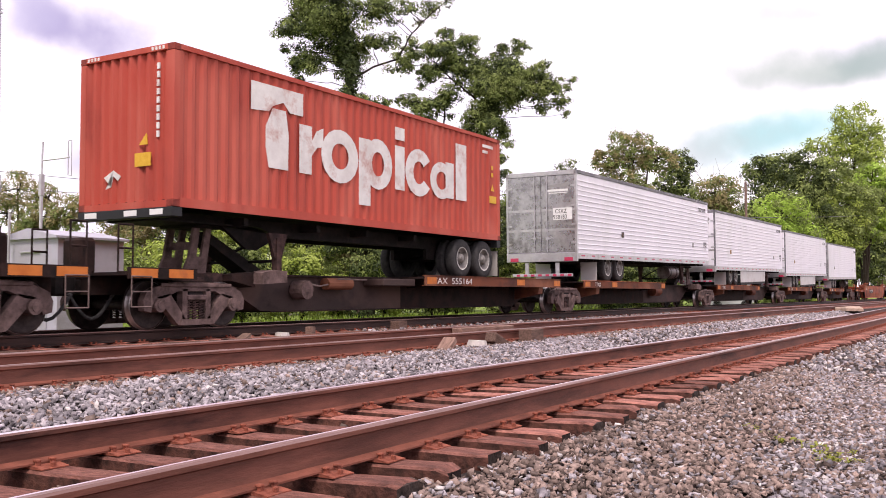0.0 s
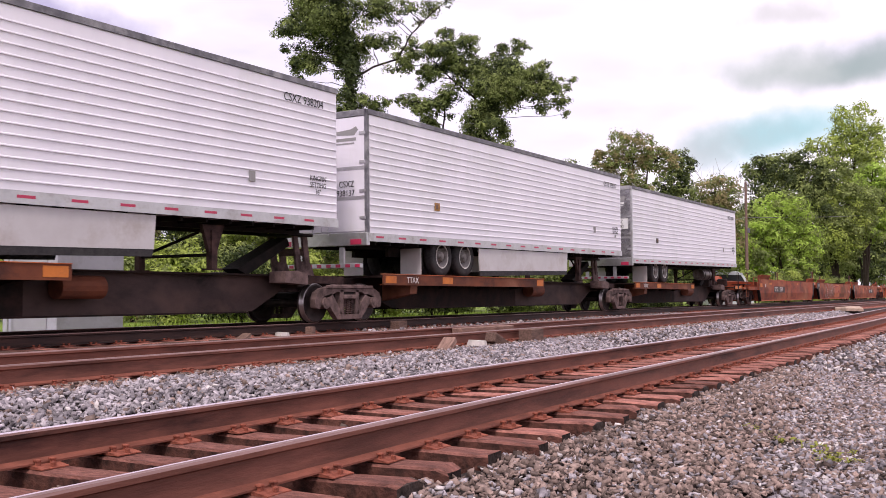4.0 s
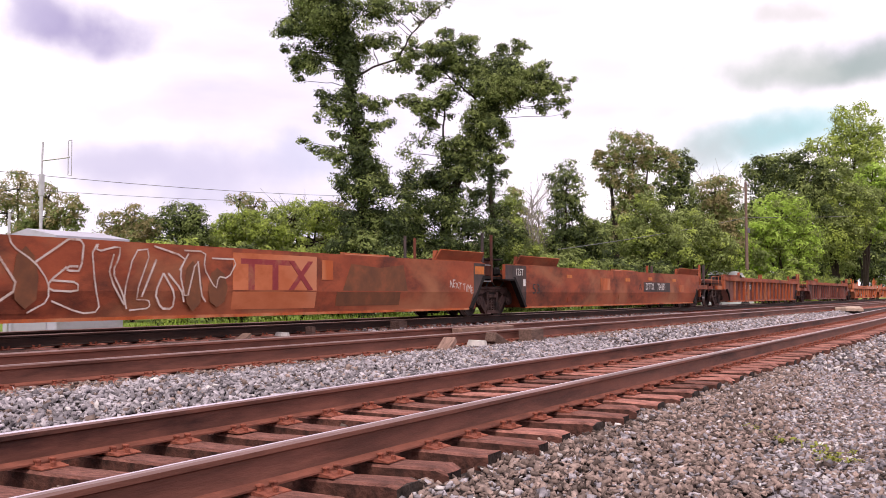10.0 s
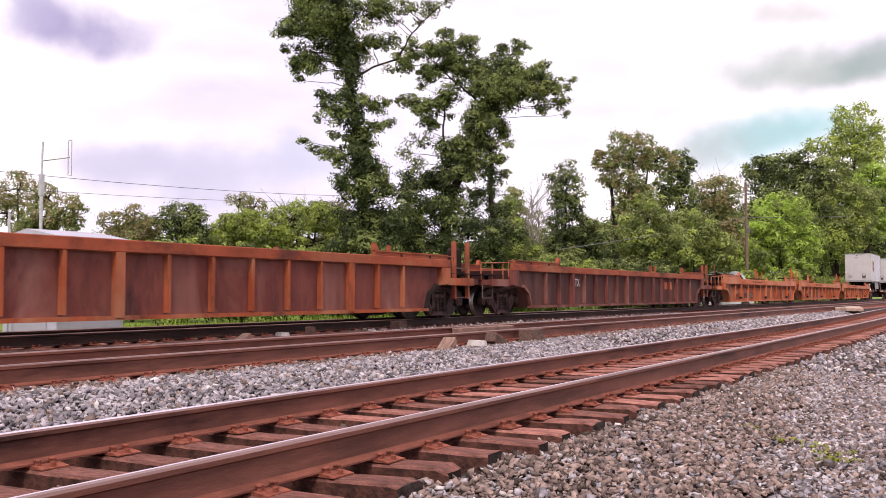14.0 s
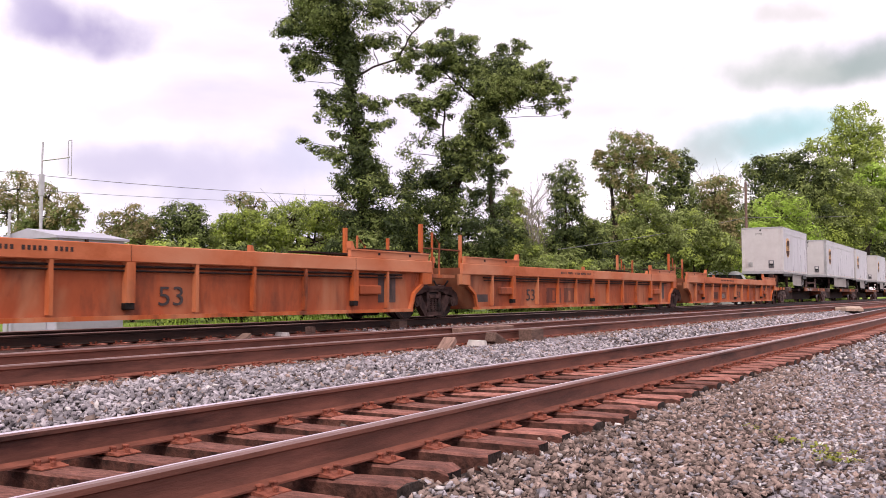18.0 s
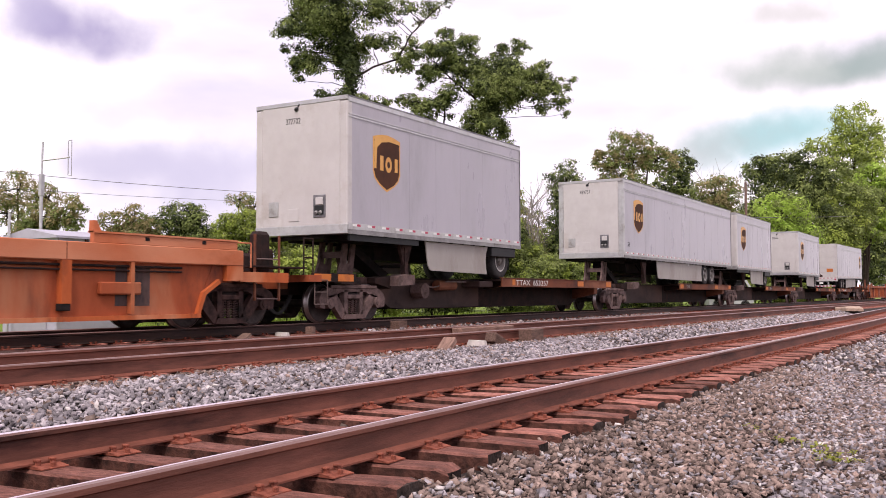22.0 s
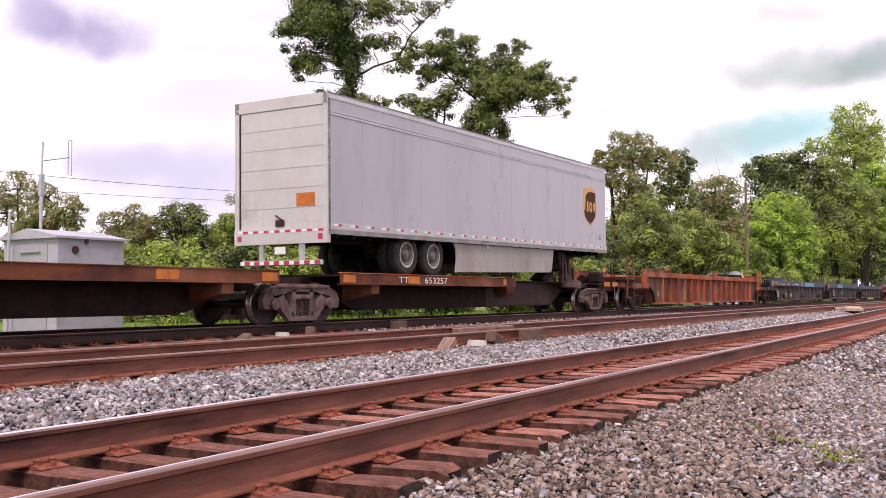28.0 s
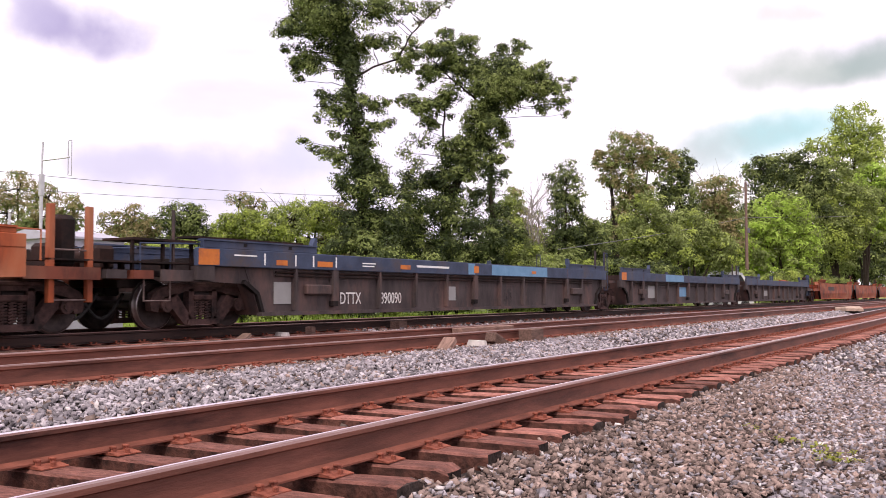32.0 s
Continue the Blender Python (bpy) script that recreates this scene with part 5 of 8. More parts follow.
def red_container(s, z):
    t = rolling(thing("shipping_container", "faded red corrugated forty foot shipping container with white lettering shapes", "container"), s, z)
    L, H, W = 12.19, 2.845, 1.22

    def waves(a, b, pitch, depth):
        pts, x = [], a
        while x + pitch <= b + 0.001:
            pts += [(x, 0), (x + pitch * 0.26, 0), (x + pitch * 0.5, depth), (x + pitch * 0.76, depth)]
            x += pitch
        return pts + [(b, 0)]
    for k in (-1, 1):
        w = waves(0.16, L - 0.16, 0.2779, 0.036)
        out = [(x, k * (W - 0.022 - d)) for x, d in w]
        part("corrugated_side", Shape().prism(out + [(L - 0.16, k * (W - 0.09)), (0.16, k * (W - 0.09))], 0.15, H - 0.09, "z"), M_RED, t)
    w = waves(-W + 0.16, W - 0.16, 0.235, 0.065)
    part("corrugated_end", Shape().prism([(0.02 + d, y) for y, d in w] + [(0.12, W - 0.16), (0.12, -W + 0.16)], 0.12, H - 0.09, "z"), M_RED, t)
    part("end_wall", Shape().box(L - 0.06, L - 0.02, -W + 0.1, W - 0.1, 0.12, H - 0.1), M_RED, t)
    for x0, x1 in ((0.0, 0.16), (L - 0.16, L)):
        for y0, y1 in ((-W, -W + 0.16), (W - 0.16, W)):
            part("corner_post", Shape().box(x0, x1, y0, y1, 0.12, H - 0.12, c=0.01), M_RED, t)
            part("corner_casting", Shape().box(x0 - 0.003, x1 + 0.003, y0 - 0.003, y1 + 0.003, 0.0, 0.12, c=0.01).box(x0 - 0.003, x1 + 0.003, y0 - 0.003, y1 + 0.003, H - 0.12, H + 0.003, c=0.01), M_REDDARK, t)
    for y0, y1 in ((-W, -W + 0.06), (W - 0.06, W)):
        part("top_rail", Shape().box(0.16, L - 0.16, y0, y1, H - 0.09, H), M_RED, t)
        part("bottom_rail", Shape().box(0.16, L - 0.16, y0, y1, 0.0, 0.16), M_RED, t)
    for x0, x1 in ((0.0, 0.07), (L - 0.07, L)):
        part("end_header", Shape().box(x0, x1, -W + 0.16, W - 0.16, H - 0.1, H), M_RED, t)
        part("end_sill", Shape().box(x0, x1 + (0.03 if x0 < 1 else 0), -W + 0.16, W - 0.16, 0.0, 0.12), M_RED, t)
    part("roof", Shape().box(0.05, L - 0.05, -W + 0.05, W - 0.05, H - 0.03, H - 0.01), M_RED, t)
    part("floor", Shape().box(0.08, L - 0.08, -W + 0.06, W - 0.06, 0.08, 0.14), M_GRIME_SHADE, t)
    # white shapes across the side, thin slabs lying on the outer ridges
    yb = -W + 0.02

    def across(x):
        return 1.95 + (x - 1.95) * 0.924

    def slab(prof):
        prof = [(across(x), z + 0.15) for x, z in prof]
        part("painted_shape", Shape().prism(prof, yb - 0.004, yb), M_LETTER, t)

    def ring(cx, cz, rx, rz, tx, tz, gap=0):
        n, cx, cz = 20, across(cx), cz + 0.15
        o = [(cx + rx * math.cos(2 * math.pi * i / n), cz + rz * math.sin(2 * math.pi * i / n)) for i in range(n)]
        q = [(cx + (rx - tx) * math.cos(2 * math.pi * i / n), cz + (rz - tz) * math.sin(2 * math.pi * i / n)) for i in range(n)]
        sh = Shape()
        pts = [(a, yb - 0.004, b) for a, b in o] + [(a, yb - 0.004, b) for a, b in q]
        sh.add(pts, [(i, n + i, n + (i + 1) % n, (i + 1) % n) for i in range(n) if not (i < gap / 2 or i >= n - gap / 2)])
        part("painted_shape", sh, M_LETTER, t)
    slab([(1.95, 2.42), (3.62, 2.42), (3.62, 1.96), (3.18, 1.96), (2.96, 2.14), (2.62, 2.02), (2.5, 1.90), (1.95, 1.86)])
    slab([(2.62, 1.98), (3.04, 1.98), (3.14, 1.5), (3.12, 0.80), (2.50, 0.80), (2.40, 1.2), (2.40, 1.6)])
    slab([(3.5, 1.80), (3.93, 1.80), (3.93, 0.80), (3.5, 0.80)])
    slab([(3.935, 1.50), (4.10, 1.72), (4.34, 1.82), (4.34, 1.42), (4.12, 1.38), (3.935, 1.20)])
    ring(4.98, 1.30, 0.66, 0.58, 0.36, 0.30)
    slab([(5.72, 1.82), (6.2, 1.82), (6.2, 0.32), (5.72, 0.32)])
    ring(6.52, 1.30, 0.58, 0.58, 0.34, 0.30)
    slab([(7.28, 1.84), (7.72, 1.84), (7.72, 0.80), (7.28, 0.80)])
    slab([(7.28, 2.28), (7.72, 2.28), (7.72, 1.98), (7.28, 1.98)])
    ring(8.42, 1.30, 0.62, 0.58, 0.36, 0.30, 4)
    ring(9.58, 1.22, 0.56, 0.47, 0.3, 0.24)
    slab([(9.8, 1.72), (10.24, 1.72), (10.24, 0.80), (9.8, 0.80)])
    slab([(10.36, 2.28), (10.97, 2.28), (10.97, 0.80), (10.36, 0.80)])
    # small markings
    for i in range(9):
        part("code_bar", Shape().box(-0.003, 0.02, -0.86, -0.80, H - 0.42 - i * 0.15, H - 0.31 - i * 0.15), M_LETTER, t)
    for i in range(4):
        part("stripe", Shape().box(-0.004, 0.0, -0.98 + i * 0.09, -0.93 + i * 0.09, H - 0.08, H - 0.02), M_LETTER, t)
        part("stripe", Shape().box(-0.004, 0.0, 0.70 + i * 0.09, 0.75 + i * 0.09, H - 0.08, H - 0.02), M_LETTER, t)
    part("warning_plate", Shape().box(0.0, 0.012, -0.66, -0.26, 0.74, 0.98), M_YELLOW, t)
    part("warning_triangle", Shape().prism([(-0.58, 1.12), (-0.36, 1.12), (-0.55, 1.32)], 0.0, 0.012, "x"), M_YELLOW, t)
    part("scuff_mark", Shape().prism([(0.36, 0.42), (0.5, 0.38), (0.3, 0.62), (0.18, 0.52), (0.1, 0.60), (0.3, 0.72), (0.55, 0.60)], 0.008, 0.014, "x"), M_LETTER, t)
    for i, (w, z) in enumerate(((0.62, 2.58), (0.3, 2.42))):
        part("code_bar", Shape().box(L - 1.0, L - 1.0 + w, yb - 0.003, yb, z - 0.05, z + 0.03), M_LETTER, t)
    for z in (1.95, 1.75):
        part("code_bar", Shape().box(L - 0.48, L - 0.38, yb - 0.003, yb, z, z + 0.12), M_YELLOW, t)
    part("warning_triangle", Shape().prism([(L - 0.52, 1.36), (L - 0.32, 1.36), (L - 0.42, 1.54)], yb - 0.003, yb), M_YELLOW, t)
    part("warning_plate", Shape().box(L - 0.6, L - 0.2, yb - 0.003, yb, 1.02, 1.22), M_YELLOW, t)
    return t


def chassis(s, z):
    t = rolling(thing("container_chassis", "black steel container chassis on two axles", "trailer chassis"), s, z)
    L = 12.19
    for k in (-1, 1):
        y0, y1 = sorted((k * 0.42, k * 0.54))
        part("main_beam", Shape().prism([(0.1, -0.02), (L, -0.02), (L, -0.34), (3.6, -0.34), (2.9, -0.16), (0.1, -0.16)], y0, y1), M_GRIME_SHADE, t)
    part("front_bolster", Shape().box(-0.02, 0.22, -1.22, 1.22, -0.17, -0.005, c=0.01), M_BLACK, t)
    for y in (-1.0, -0.35, 0.7):
        part("marking_plate", Shape().box(-0.026, -0.02, y, y + 0.32, -0.13, -0.03), M_WTAPE, t)
    for x in (2.0, 4.2, 6.0, 8.0, 10.0, 11.9):
        part("cross_member", Shape().box(x, x + 0.12, -1.0, 1.0, -0.2, -0.06), M_GRIME_SHADE, t)
    part("rear_bolster", Shape().box(L - 0.2, L, -1.22, 1.22, -0.2, -0.005), M_BLACK, t)
    part("gooseneck_plate", Shape().box(0.2, 2.4, -0.7, 0.7, -0.2, -0.17), M_GRIME_SHADE, t)
    for x in (10.15, 11.35):
        road_axle(t, x, 1.035 + 0.515 - z, RIM_GREY)
    for y in (-0.5, 0.5):
        part("bogie_frame", Shape().box(9.3, 12.1, y - 0.05, y + 0.05, -0.6, -0.34), M_GRIME_SHADE, t)
    landing_gear(t, 3.0, -0.3, -1.09)
    part("dolly_gusset", Shape().prism([(1.9, -0.2), (3.6, -0.3), (2.9, -0.62), (2.6, -0.62)], -0.52, -0.44), M_GRIME_SHADE, t)
    for y in (-0.85, 0.85):
        part("mud_flap", Shape().box(12.12, 12.14, y - 0.3, y + 0.3, -1.0, -0.3), M_SKIRT, t)
    return t


GLYPHS = (((0, 7.5), (0.3, 9), (0.8, 6), (1.25, 3.2), (0.2, 0.3)), ((0.9, 10), (1.0, 8.5), (1.75, 6.5), (2.2, 4), (2.2, 1.5), (1.5, 0)), ((2.85, 9.7), (1.75, 6.5)),
          ((2.85, 9.7), (3.4, 9.7), (3.3, 5.5), (2.8, 5.5), (2.85, 6.1), (3.2, 6.1)), ((2.8, 6), (2.2, 4), (2.2, 2.9), (3.2, 2.7), (3.2, 4), (2.3, 4.2)), ((2.3, 1.5), (3.3, -0.2), (4.0, 0), (3.8, 4), (3.7, 8)))
GLYPHS_B = (((3.7, 8), (3.9, 9.5), (3.85, 8.2), (4.75, 9.2), (4.7, 7.5), (4.45, 5.5), (4.85, 2.5), (5.0, 0.3), (4.3, 5), (4.5, 8)), ((5.0, 0.3), (4.9, 2.5), (5.3, 8.6), (6.0, 9), (5.3, 1.6), (5.9, 1.6), (5.95, 0.4), (5.1, 0.1)),
            ((6.2, 7.5), (5.6, 2)), ((6.5, 5.5), (6.15, 2.5), (6.4, 0.3), (6.9, 0.2), (7.0, 2.5), (6.5, 5.5)), ((6.1, 9.4), (7.5, 8), (7.2, 5.8), (7.5, 1), (8.0, 8.5), (8.2, 2.3), (8.4, 1.2)))
GLYPHS_C = (((7.4, 9), (8.4, 9), (8.3, 6.5), (8.9, 3), (9.0, 5.2), (9.5, 4.9), (9.98, 8), (8.7, 8)), ((6.7, 5.5), (7.3, 3.0), (7.4, 1.2)), ((7.6, 8.6), (7.2, 6.0)))


def scrawl(parent, x, z, wide, high, y):
    """Sprayed outline strokes over darker fills."""
    r = random.Random(4)
    for u, w, lo, hi in ((0.9, 1.1, 0.5, 8.5), (7.3, 1.0, -0.2, 7.5), (8.4, 1.1, 0.3, 6.5)):
        prof = [(x + wide / 10 * (u + w * (0.5 + r.uniform(0.35, 0.5) * math.cos(k * 0.785))), z + high / 10 * ((lo + hi) / 2 + (hi - lo) / 2 * math.sin(k * 0.785))) for k in range(8)]
        part("sprayed_fill", Shape().prism(prof, y - 0.002, y), M_SPRAYFILL, parent)
    for pts in GLYPHS + GLYPHS_B + GLYPHS_C:
        sh, w = Shape(), r.uniform(0.024, 0.038)
        path = [(x + wide * u / 10, z + high * v / 10) for u, v in pts]
        soft = [path[0]]
        for p0, p1, p2 in zip(path, path[1:], path[2:]):
            soft += [((p0[0] + 3 * p1[0]) / 4, (p0[1] + 3 * p1[1]) / 4), ((p2[0] + 5 * p1[0]) / 6, (p2[1] + 5 * p1[1]) / 6)]
        soft.append(path[-1])
        edge = []
        for k, (u, v) in enumerate(soft):
            (u0, v0), (u1, v1) = soft[max(k - 1, 0)], soft[min(k + 1, len(soft) - 1)]
            d = math.hypot(u1 - u0, v1 - v0) or 1.0
            nx, nz = -(v1 - v0) / d * w / 2, (u1 - u0) / d * w / 2
            edge += [(u + nx, y - 0.005, v + nz), (u - nx, y - 0.005, v - nz)]
        sh.add(edge, [(2 * k, 2 * k + 1, 2 * k + 3, 2 * k + 2) for k in range(len(soft) - 1)])
        part("sprayed_stroke", sh, M_SPRAY, parent)


def well_unit(s, length, style, left_end, right_end, marks=()):
    """One unit of a well car. style: smooth, ribbed, deep or navy; an end carries a coupler and a platform, else the unit shares its bogie."""
    L = length
    P = dict(smooth=(M_BROWN, M_BROWN, 1.44, 1.44, 1.74), ribbed=(M_MAROON, M_BROWN, 1.27, 1.47, 1.58), deep=(M_PANEL, M_CHORD, 1.12, 1.40, 1.58),
             navy=(M_DARK, M_NAVY, 1.10, 1.42, 1.58), dark=(M_UMBER, M_BROWN, 1.27, 1.47, 1.58), rust=(M_RUSTWALL, M_PANEL, 1.27, 1.47, 1.58))[style]
    body_m, chord_m, c0, c1, top = P
    rib_m = dict(ribbed=M_PANEL, deep=M_ORANGE, rust=M_PANEL, dark=M_MAROON).get(style, body_m)
    words = dict(smooth="rust streaked orange smooth-sided", ribbed="weathered brown-red ribbed", deep="faded orange ribbed", navy="sooty dark blue ribbed", dark="sooty dark brown ribbed", rust="rusty orange-brown ribbed")[style]
    t = rolling(thing("well_car_unit", "%s empty intermodal well car" % words, "railway car", "empty well cars"), s)
    xa, xb = ({"navy": -0.55, "smooth": 0.8}.get(style, -0.12) if left_end else 0.75), L - ({"smooth": 0.45}.get(style, 0.1) if right_end else 0.75)
    if style == "smooth":
        xa, xb = (xa if left_end else 0.0), (xb if right_end else L - 1.2)
    xl, xr = (1.15 if left_end else 1.6), L - (1.15 if right_end else 1.6)
    W = 1.48
    for k in (-1, 1):
        yo, yi = k * W, k * (W - 0.09)
        y0, y1 = sorted((yo, yi))
        if style == "smooth":
            low = 0.66
            # the arch over each bogie: where its slope starts and ends, and its height
            at_l = (xl - 0.3, xl, low + 0.12) if left_end else (0.60, 1.27, 1.03)
            at_r = (xr + 0.3, xr, low + 0.12) if right_end else (L - 1.28, L - 1.88, 1.03)

            def slant(arch, z):
                return arch[0] + (arch[1] - arch[0]) * (arch[2] - z) / (arch[2] - 0.22)

            def lower(name, x0, x1, x2, x3, material, lift=0.0, label=""):
                """Sloping skirt from x0..x1 at its top edge to x2..x3 at its foot."""
                pts = [(x, k * (y + lift), z) for y, z, u, v in ((W, low, x0, x1), (W - 0.07, 0.24, x2, x3), (W - 0.16, 0.22, x2, x3), (W - 0.12, low, x0, x1)) for x in (u, v)]
                part(name, Shape().add(pts, [(0, 1, 3, 2), (2, 3, 5, 4), (4, 5, 7, 6), (6, 7, 1, 0), (0, 2, 4, 6), (1, 7, 5, 3)]), material, t, label)

            part("side_wall", Shape().prism([(xa, at_l[2]), (at_l[0], at_l[2]), (slant(at_l, low), low), (slant(at_r, low), low), (at_r[0], at_r[2]), (xb, at_r[2]), (xb, c1), (xa, c1)], y0, y1), body_m, t)
            lower("lower_side", slant(at_l, low), slant(at_r, low), at_l[1], at_r[1], body_m)
            for arch, xe, w, wide, free in ((at_l, xa, 1, 1.33, left_end), (at_r, xb, -1, 0.62, right_end)):
                ye = sorted((yo, yo + k * 0.003))
                if not free:
                    xm, xw = slant(arch, low), xe + w * wide
                    part("end_paint", Shape().prism([(xe, arch[2]), (arch[0], arch[2]), (xm, low), (xw, low), (xw, c1 - 0.02), (xe, c1 - 0.02)], *ye), M_DARK, t, "dark painted end panel")
                    lower("end_paint", *sorted((xm, xw)), *sorted((arch[1], xw + w * 0.12)), M_DARK, 0.003, "dark painted lower end panel")
                part("arch_edge", Shape().prism([(arch[0] - w * 0.1, arch[2] + 0.06), (arch[0] + w * 0.03, arch[2] + 0.06), (arch[1] + w * 0.1, 0.24), (arch[1] - w * 0.02, 0.22), (arch[0] - w * 0.04, arch[2] - 0.02)], *sorted((k * (W + 0.006), k * (W - 0.14)))), M_GRIME_SHADE, t)
                if not free:
                    part("arch_lip", Shape().box(*sorted((xe, arch[0])), *sorted((k * (W + 0.004), k * (W - 0.1))), arch[2] - 0.04, arch[2]), M_GRIME_SHADE, t)
            part("bottom_chord", Shape().box(at_l[1] + 0.1, at_r[1] - 0.1, min(k * (W - 0.05), k * (W - 0.2)), max(k * (W - 0.05), k * (W - 0.2)), 0.2, 0.25), M_ORANGE, t)
        else:
            part("side_wall", Shape().prism([(xa, 0.84), (xl - 0.5, 0.80), (xl - 0.15, 0.6), (xl, 0.22), (xr, 0.22), (xr + 0.15, 0.6), (xr + 0.5, 0.80), (xb, 0.84), (xb, c0), (xa, c0)], sorted((k * (W - 0.11), k * (W - 0.16)))[0], sorted((k * (W - 0.11), k * (W - 0.16)))[1]), body_m, t)
            ch = Shape().box(xa, xb, y0, y1, c0, c1, c=0.012)
            part("top_chord", ch, chord_m, t, "heavy top chord")
            part("bottom_chord", Shape().box(xl - 0.02, xr + 0.02, min(k * (W - 0.02), k * (W - 0.16)), max(k * (W - 0.02), k * (W - 0.16)), 0.2, 0.27), rib_m, t)
            for xe, w in ((xa, 1), (xb, -1)):
                part("end_panel", Shape().prism([(xe, 0.86), (xe + w * 0.42, 0.84), (xe + w * 0.42, c0), (xe, c0)], *sorted((k * (W - 0.01), k * (W - 0.12)))), rib_m, t)
                xs = xl if w > 0 else xr
                part("arch_edge", Shape().prism([(xs - w * 0.5, 0.80), (xs - w * 0.15, 0.6), (xs, 0.22), (xs + w * 0.08, 0.22), (xs - w * 0.08, 0.64), (xs - w * 0.46, 0.87)], *sorted((k * (W - 0.03), k * (W - 0.12)))), M_GRIME_SHADE if style in ("ribbed", "rust", "navy") else rib_m, t)
            boxy = style in ("deep", "navy")
            if boxy:
                ribs = [(L / 2 - (0.18 if style == "deep" else 0.38) + g * d, d in (0.0, 6.05)) for d in (0.0, 1.45, 2.9, 4.4, 6.05, 7.3) for g in ((1,) if d == 0 else (-1, 1))]
            else:
                ribs = [(L / 2 - 7.65 + 1.02 * i, i in (2, 7, 13)) for i in range(16)]
            for x, wide in ribs:
                d = 0.085 if wide else 0.035
                if wide and boxy:
                    part("rib_shoe", Shape().box(x - 0.1, x + 0.08, *sorted((k * (W + 0.004), k * (W - 0.11))), 0.36, 0.47, c=0.01), M_GRIME_SHADE, t)
                    part("chord_seam", Shape().box(x - 0.006, x + 0.006, *sorted((k * (W + 0.004), k * (W - 0.02))), c0 + 0.01, c1 - 0.01), M_SILL, t)
                part("rib", Shape().prism([(x - d, 0.30 if not wide else 0.47 if boxy else 0.24), (x + d, 0.30 if not wide else 0.47 if boxy else 0.24), (x + d, c0), (x - d, c0)], *sorted((k * (W + (0.01 if wide else -0.01)), k * (W - 0.115)))), M_MAROON if wide and style == "rust" else rib_m, t)
            if style in ("deep", "navy"):
                part("conduit", Shape().rod((xl + 0.4, k * (W - 0.06), c0 - 0.07), (xr - 0.4, k * (W - 0.06), c0 - 0.07), 0.02, 6).rod((xl + 0.4, k * (W - 0.06), c0 - 0.14), (xr - 0.4, k * (W - 0.06), c0 - 0.14), 0.016, 6), M_SPINE, t)
                for x in (xl + 1.3, xr - 2.1):
                    part("latch_box", Shape().box(x, x + 0.8, *sorted((k * (W - 0.115), k * (W - 0.01))), 0.6, 0.8, c=0.02), body_m, t)
        # raised guides at both ends
        if style == "smooth":
            guides = ((xa + 0.15 if left_end else 0.8, 3.65, 1), (L - 3.65, xb - (0.15 if right_end else 0.1), -1))
        else:
            guides = ((xa + 0.15, xa + 3.3, 1), (xb - 3.3, xb - 0.15, -1))
        for a, b, w in guides:
            if style == "smooth":                        # a plate that leans outwards, with a rolled lip
                g = [(x + e * h, y, z) for x, e in ((a, 1), (b, -1)) for y, z, h in ((k * (W - 0.09), c1 - 0.01, 0.0), (k * (W - 0.13), c1 - 0.01, 0.0), (k * (W + 0.02), top - 0.05, 0.06), (k * (W + 0.06), top - 0.05, 0.06))]
                part("end_guide", Shape().add(g, [(0, 1, 2, 3), (7, 6, 5, 4), (0, 4, 5, 1), (1, 5, 6, 2), (2, 6, 7, 3), (3, 7, 4, 0)]), body_m, t, "outward leaning container guide")
                part("guide_lip", Shape().box(a + 0.06, b - 0.06, *sorted((k * (W + 0.02), k * (W + 0.075))), top - 0.05, top - 0.03, c=0.006), M_ORANGE, t)
                part("guide_foot", Shape().box(a, b, *sorted((k * (W - 0.09), k * (W - 0.02))), c1, c1 + 0.02), M_PANEL, t)
                for xe in (a, b):
                    part("guide_gusset", Shape().prism([(k * (W - 0.14), c1), (k * (W - 0.12), c1), (k * (W + 0.01), top - 0.06), (k * (W - 0.12), top - 0.06)], xe - 0.02, xe + 0.02, "x"), body_m, t)
            else:
                part("end_guide", Shape().box(a, b, *sorted((k * (W - 0.01), k * (W - 0.1))), c1, top - 0.03, c=0.008).box(a, b, *sorted((k * (W + 0.01), k * (W - 0.14))), top - 0.03, top), chord_m, t)
                for f in (0.32, 0.72):
                    # Dark plates on the face stand for the holes, their shade in the colour.
                    part("lifting_hole_patch", Shape().box(a + (b - a) * f, a + (b - a) * f + 0.09, *sorted((k * (W - 0.008), k * (W - 0.004))), top - 0.11, top - 0.05, c=0.0), M_GRIME_SHADE, t)
                xe = b if w > 0 else a
                part("guide_stop", Shape().prism([(xe - 0.16 * w, top - 0.02), (xe, top - 0.02), (xe, top + 0.16), (xe - 0.06 * w, top + 0.16)], *sorted((k * (W - 0.01), k * (W - 0.12)))), chord_m, t)
    part("floor_members", Shape().box(xl, xr, -0.25, 0.25, 0.2, 0.3), M_SPINE, t)
    fl = Shape()
    for i in range(8):
        x = xl + 0.4 + (xr - xl - 0.8) * i / 7
        fl.box(x - 0.15, x + 0.15, -W + 0.15, W - 0.15, 0.21, 0.29)
    tagged(part("cross_bearers", fl, M_SPINE, t), kind="stuff")
    for x, k in ((xl, 1), (xr, -1)):
        part("bulkhead", Shape().prism([(x, 0.22), (x + 0.06 * k, 0.22), (x - 0.45 * k, 1.3), (x - 0.52 * k, 1.3)], -W + 0.1, W - 0.1), body_m, t)
    bogie(t, 0.0, s)
    if right_end:
        bogie(t, L, s)
    for x, w, end in ((0.0, -1, left_end), (L, 1, right_end)):
        inner = (xa if w < 0 else xb)
        if end:
            a, b = sorted((inner + 0.05 * w, x + w * 2.35))
